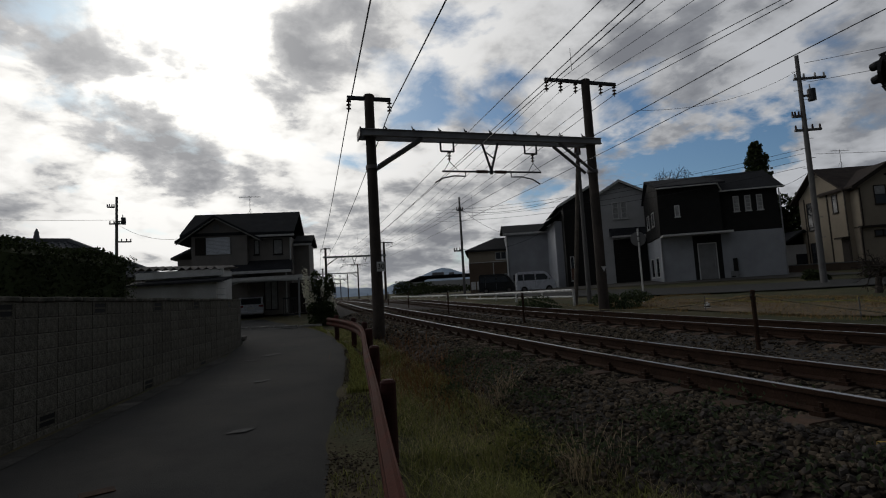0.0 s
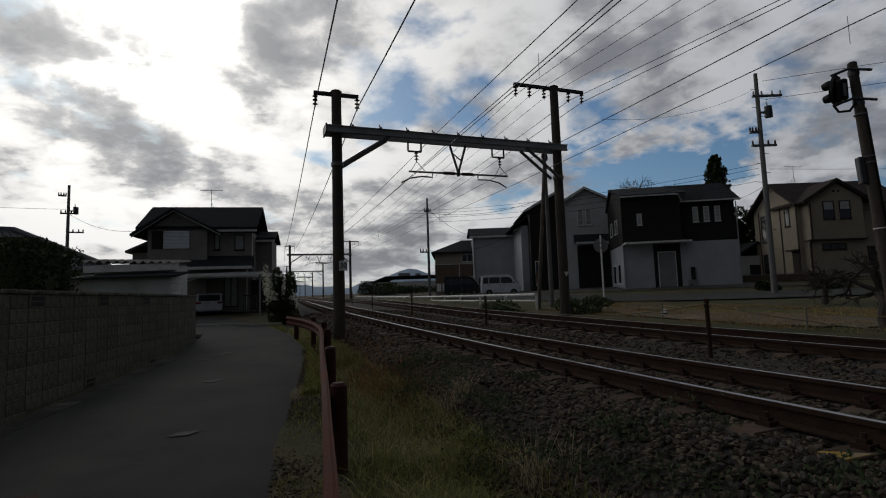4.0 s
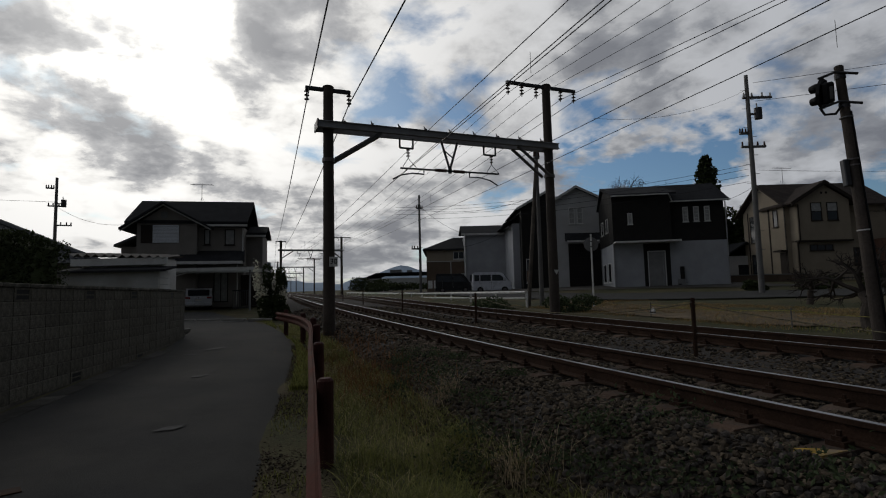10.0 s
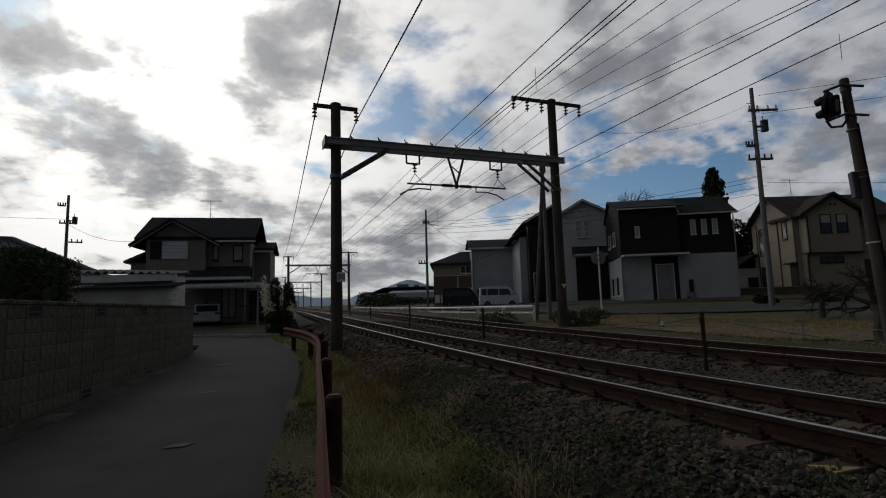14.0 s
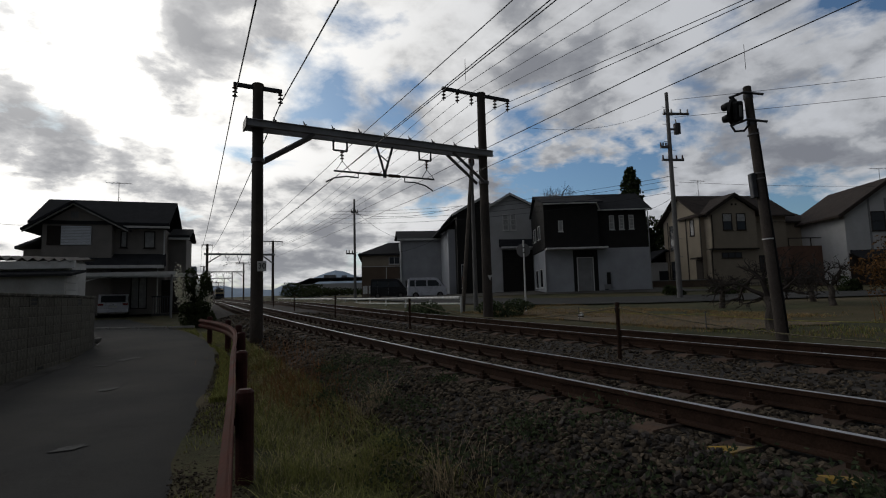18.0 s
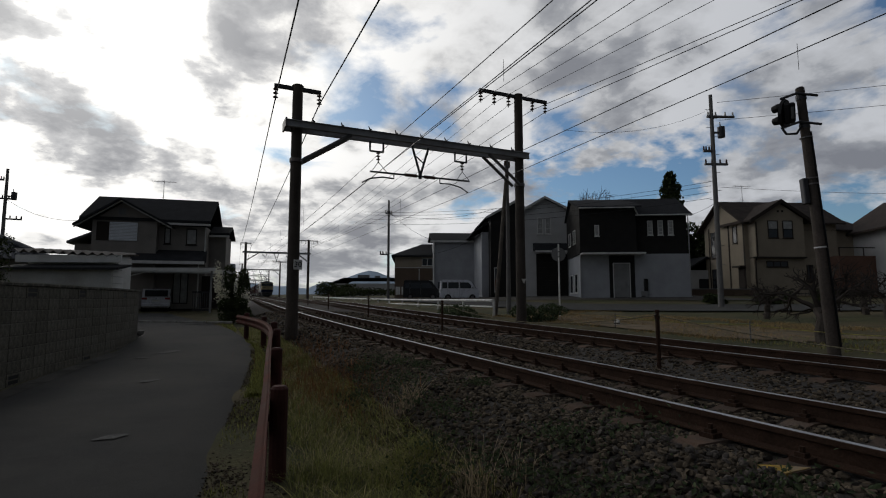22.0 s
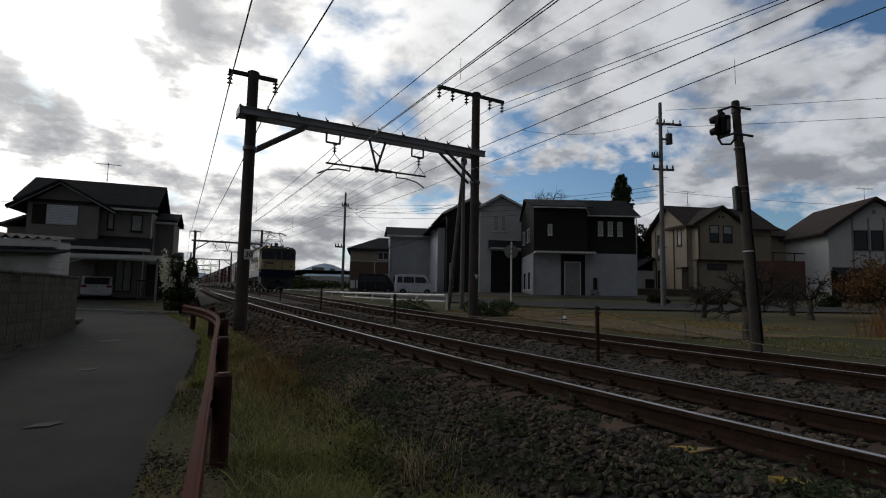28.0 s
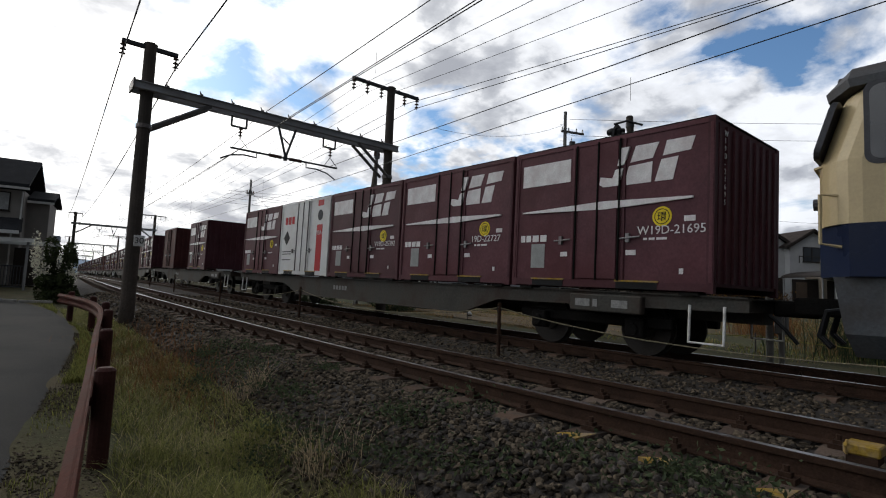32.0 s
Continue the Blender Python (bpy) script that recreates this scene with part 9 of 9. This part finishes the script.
def small_things():
    b = ground_z(13.25, 16.2)
    sg = thing("road_sign", "round road sign seen from behind on a white pole", "road sign", pose(13.25, 16.2, b, 0, 0, -30))
    part("pole", cyl((0, 0, -0.1), (0, 0, 2.82), 0.035, 0.035, 10), M_WHITE, sg)
    part("disc", cyl((0, 0.035, 2.42), (0, 0.05, 2.42), 0.27, 0.27, 24), M_PLINTH, sg, "grey back of a round disc")
    part("rim", tube([(0.27 * math.cos(a), 0.042, 2.42 + 0.27 * math.sin(a)) for a in [2 * math.pi * i / 24 for i in range(25)]], 0.012, 5), M_STEEL, sg)
    part("clamp", boxes(((-0.05, -0.04, 2.3), (0.05, 0.035, 2.34)), ((-0.05, -0.04, 2.5), (0.05, 0.035, 2.54))), M_STEEL, sg)
    x, y = 12.0, 12.0
    bo = thing("marker_stone", "small white marker stone beside the far track", "marker", pose(x, y, ground_z(x, y) - 0.05, 0, 0, 20) @ Matrix.Scale(0.75, 4))
    part("stone", loft([(-0.1, [(-0.09, -0.09), (0.09, -0.09), (0.09, 0.09), (-0.09, 0.09)]), (0.24, [(-0.08, -0.08), (0.08, -0.08), (0.08, 0.08), (-0.08, 0.08)]), (0.33, [(-0.02, -0.02), (0.02, -0.02), (0.02, 0.02), (-0.02, 0.02)])]), M_WHITE, bo)
    part("stripe", box((-0.084, -0.084, 0.13), (0.084, 0.084, 0.18)), M_RUST, bo)
    x, y = 10.1, 2.85
    wp = thing("cable_post", "pale concrete post with a grey cable box", "post", pose(x, y, ground_z(x, y), 0, 0, -70))
    part("post", cyl((0, 0, -0.1), (0, 0, 1.12), 0.06, 0.055, 10), M_CONC, wp)
    part("second_post", cyl((0.17, 0.02, -0.1), (0.17, 0.02, 0.62), 0.045, 0.045, 10), M_CONC, wp)
    part("box", box((0.07, -0.08, 0.50), (0.27, 0.10, 0.92), 0.02), M_PLINTH, wp)
    part("cable", tube([(0.18, -0.08, 0.90), (0.15, -0.02, 1.0), (0.0, 0, 1.02)], 0.014, 5), M_BLACK, wp)
    rp = thing("rope_fence", "yellow rope fence on thin stakes by the garden", "fence", None)
    pts = [track_point(y, 6.75) for y in (-6, -1, 3.5, 7.5, 11.5)]
    for p in pts:
        part("stake", cyl((p.x, p.y, ground_z(p.x, p.y) - 0.1), (p.x, p.y, ground_z(p.x, p.y) + 0.42), 0.014, n=6), M_STEEL, rp)
    for a, b in zip(pts, pts[1:]):
        a2, b2 = Vector((a.x, a.y, ground_z(a.x, a.y) + 0.36)), Vector((b.x, b.y, ground_z(b.x, b.y) + 0.36))
        part("rope", tube(sag(a2, b2, 0.07, 8), 0.008, 5), M_FENCE_ROPE, rp)


def gap_house():
    h = thing("house", "small pale house seen between two larger houses", "house", cpose(25.2, 46, 1.2))
    part("wall", box((0, 0, 0), (3.4, 4, 3.0)), M_WHITEWALL, h)
    part("roof", prism([(-0.3, 2.9), (1.7, 4.1), (3.7, 2.9), (3.7, 3.05), (1.7, 4.25), (-0.3, 3.05)], -0.3, 4.3, "y"), M_SLATE, h)
    window(h, "f", 1.0, 1.9, 1.2, 2.2, 0.0)
    fn = thing("garden_wall", "low dark block wall between the houses", "wall", cpose(20.4, 38.5, 1.05))
    for i in range(6):
        part("panel", box((i * 1.1, 0, 0), (i * 1.1 + 1.08, 0.12, 1.25), 0.01), M_BROWNWALL, fn)
    part("coping", box((0, -0.03, 1.25), (6.6, 0.15, 1.31)), M_PLINTH, fn)


gap_house()


def distance():
    w = thing("warehouse", "low pale warehouse with a dark flat roof far off", "warehouse", cpose(0, 92, 0))
    part("wall", box((-13.5, 0, 1.4), (-2.5, 12, 4.4)), M_WHITEWALL, w)
    part("roof", prism([(-14, 4.3), (-11.5, 5.2), (-2.2, 5.2), (-2.2, 5.4), (-11.6, 5.4), (-14, 4.5)], -0.4, 12.4, "y"), M_SLATE, w)
    part("roof_unit", boxes(((-9.5, 2, 5.4), (-7.5, 4, 6.0)), ((-6.5, 3, 5.4), (-5.6, 4, 5.9))), M_PLINTH, w)
    part("loading_door", box((-8.8, -0.05, 1.5), (-6.8, 0.0, 3.6)), M_PLINTH, w)
    t = thing("apartment_block", "distant grey apartment block in haze", "apartment block", pose(19.5, 300, 4, 0, 0, -8))
    # distance haze is painted into the facade's bluish colour
    hz = mat("hazy_grey_facade", (0.26, 0.29, 0.34), 0.9, var=0.05, bump=0.0)
    part("wall", box((-6, 0, -3), (6, 10, 17)), hz, t)
    for i in range(6):
        for k in range(4):
            part("window", box((-5.2 + k * 2.8, -0.12, -0.5 + i * 2.8), (-3.4 + k * 2.8, 0.0, 1.0 + i * 2.8)), M_WINGLASS, t)
    # air haze over the hills: put in as pale blue and a faint glow
    hill = mat("hazy_hill", (0.23, 0.29, 0.37), 1.0, var=0.08, scale=0.004, fine=0.03, bump=0.0, emit=(0.40, 0.50, 0.62, 0.10))
    rows = []
    for i in range(121):
        az = -30 + 110 * i / 120
        h = 38 + 26 * noise.noise(Vector((az * 0.11, 0, 0))) + 13 * noise.noise(Vector((az * 0.45, 3, 0))) + 46 * math.exp(-((az - 18.4) / 3.4) ** 2) + 20 * math.exp(-((az - 13.5) / 2.2) ** 2)
        rows.append((az, max(14, h)))
    verts, faces = [], []
    for az, h in rows:
        a = radians(az)
        for d, z in ((1380, -5), (1460, h * 0.62 + 4 * noise.noise(Vector((az, 5, 0)))), (1520, h), (1700, -5)):
            verts.append((d * math.sin(a), d * math.cos(a), z))
    for i in range(120):
        for k in range(3):
            faces.append((4 * i + k, 4 * i + 4 + k, 4 * i + 5 + k, 4 * i + 1 + k))
    o = mesh_object("mountain_range", verts, faces, hill, "hazy blue mountain range on the horizon", "mountains", "structure")
    o.name = "backdrop"


build_street()
white_rail()
van(pose(57.0, 8.0, 1.62, 0, 0, 20), "white van parked before the row of white houses", M_CARWHITE)
van(cpose(2.45, 43.4, 1.45), "white boxy van parked before the grey house", M_CARWHITE)
van(cpose(-0.65, 46.6, 1.52), "dark van parked by the brown house", mat("black_car_paint", (0.012, 0.012, 0.014), 0.2, var=0.05, bump=0.0))
up = utility_pole(cpose(13.9 + 0.9, 24.2, 1.0), 10.6, "grey concrete utility pole with transformer and cross arms", [(9.5, 0.70, 0.46), (7.75, 0.22, -0.28), (7.1, 0.58, 0.12)], True, 0.135)
utility_pole(pose(13.5, 35.6, 1.2), 7.6, "slim grey pole beside the far track", [(6.6, 0.25, 0.0), (3.6, 0.35, -0.3)], False, 0.11, False)
bp = utility_pole(pose(12.3, 18.3, 0.95), 6.6, "grey pole with a slanting brace behind the mast", [(6.2, 0.12, 0.0)], False, 0.10, False)
part("brace_pole", cyl((-0.95, -0.45, -0.1), (-0.05, -0.05, 6.0), 0.085, 0.07, 10), mat("weathered_wood_brace", (0.11, 0.095, 0.08), 0.9, var=0.3, scale=3, fine=30, bump=0.3), bp, "slanting brace pole")
utility_pole(pose(-11.0, 45.4, 1.2), 9.4, "dark utility pole with a loop bracket behind the old house", [(8.6, 0.25, -0.4), (7.3, 0.5, 0.0), (5.9, 0.5, 0.5)], True, 0.14, False)
utility_pole(pose(76, 14, 1.5), 12.8, "tall utility pole beyond the far houses", [(12.2, 1.0, 0), (11.4, 1.0, 0), (10.4, 1.2, 0), (9.0, 0.7, 0)], True)
signal()
small_things()
distance()

# service wires across the street
top = cpoint(14.8, 24.2, 1.0)
def span(a, b, drop, r, label):
    tagged(link_mesh("service_wire", tube(sag(a, b, drop, 12), r, 5), M_WIRE), label, "wire", group="service wires")
for z, ox in ((10.3, 0.5), (9.4, 0.6)):
    span(top + Vector((ox * 0.9, 0, z)), pose(60, -25, z + 2.2).translation, 0.8, 0.011, "dark power wire from the utility pole")
for z in (6.2, 6.0, 5.7, 5.4):
    span(top + Vector((-0.3, 0, z)), Vector((11.3, 34.5, z + 1.4)), 0.5, 0.009, "dark service wire over the street")
span(top + Vector((0, 0, 5.2)), cpoint(19.5, 36.5, 7.6), 0.2, 0.010, "dark service wire to the house")
span(top + Vector((0, 0, 9.9)), Vector((13.0, 15.4, 8.0)), 0.5, 0.007, "thin wire from the utility pole")
span(top + Vector((0.4, 0, 6.0)), Vector((50, 2, 7.6)), 0.7, 0.008, "thin service wire along the street")
span(Vector((13.5, 35.6, 8.0)), cpoint(2.5, 50, 7.2), 0.4, 0.012, "service wire to the grey house")
span(Vector((13.5, 35.6, 7.7)), cpoint(7.0, 42, 9.0), 0.5, 0.014, "service wire to the white house")
span(Vector((13.5, 35.6, 4.9)), cpoint(6.5, 43, 7.4), 0.9, 0.012, "slack service wire to the white house")
span(Vector((-11, 45.4, 8.5)), cpoint(-18.6, 31, 6.1), 0.5, 0.012, "service wire to the gabled house")
span(Vector((-11, 45.4, 8.8)), Vector((-40, 40, 10)), 0.6, 0.012, "service wire leading off")

motions()
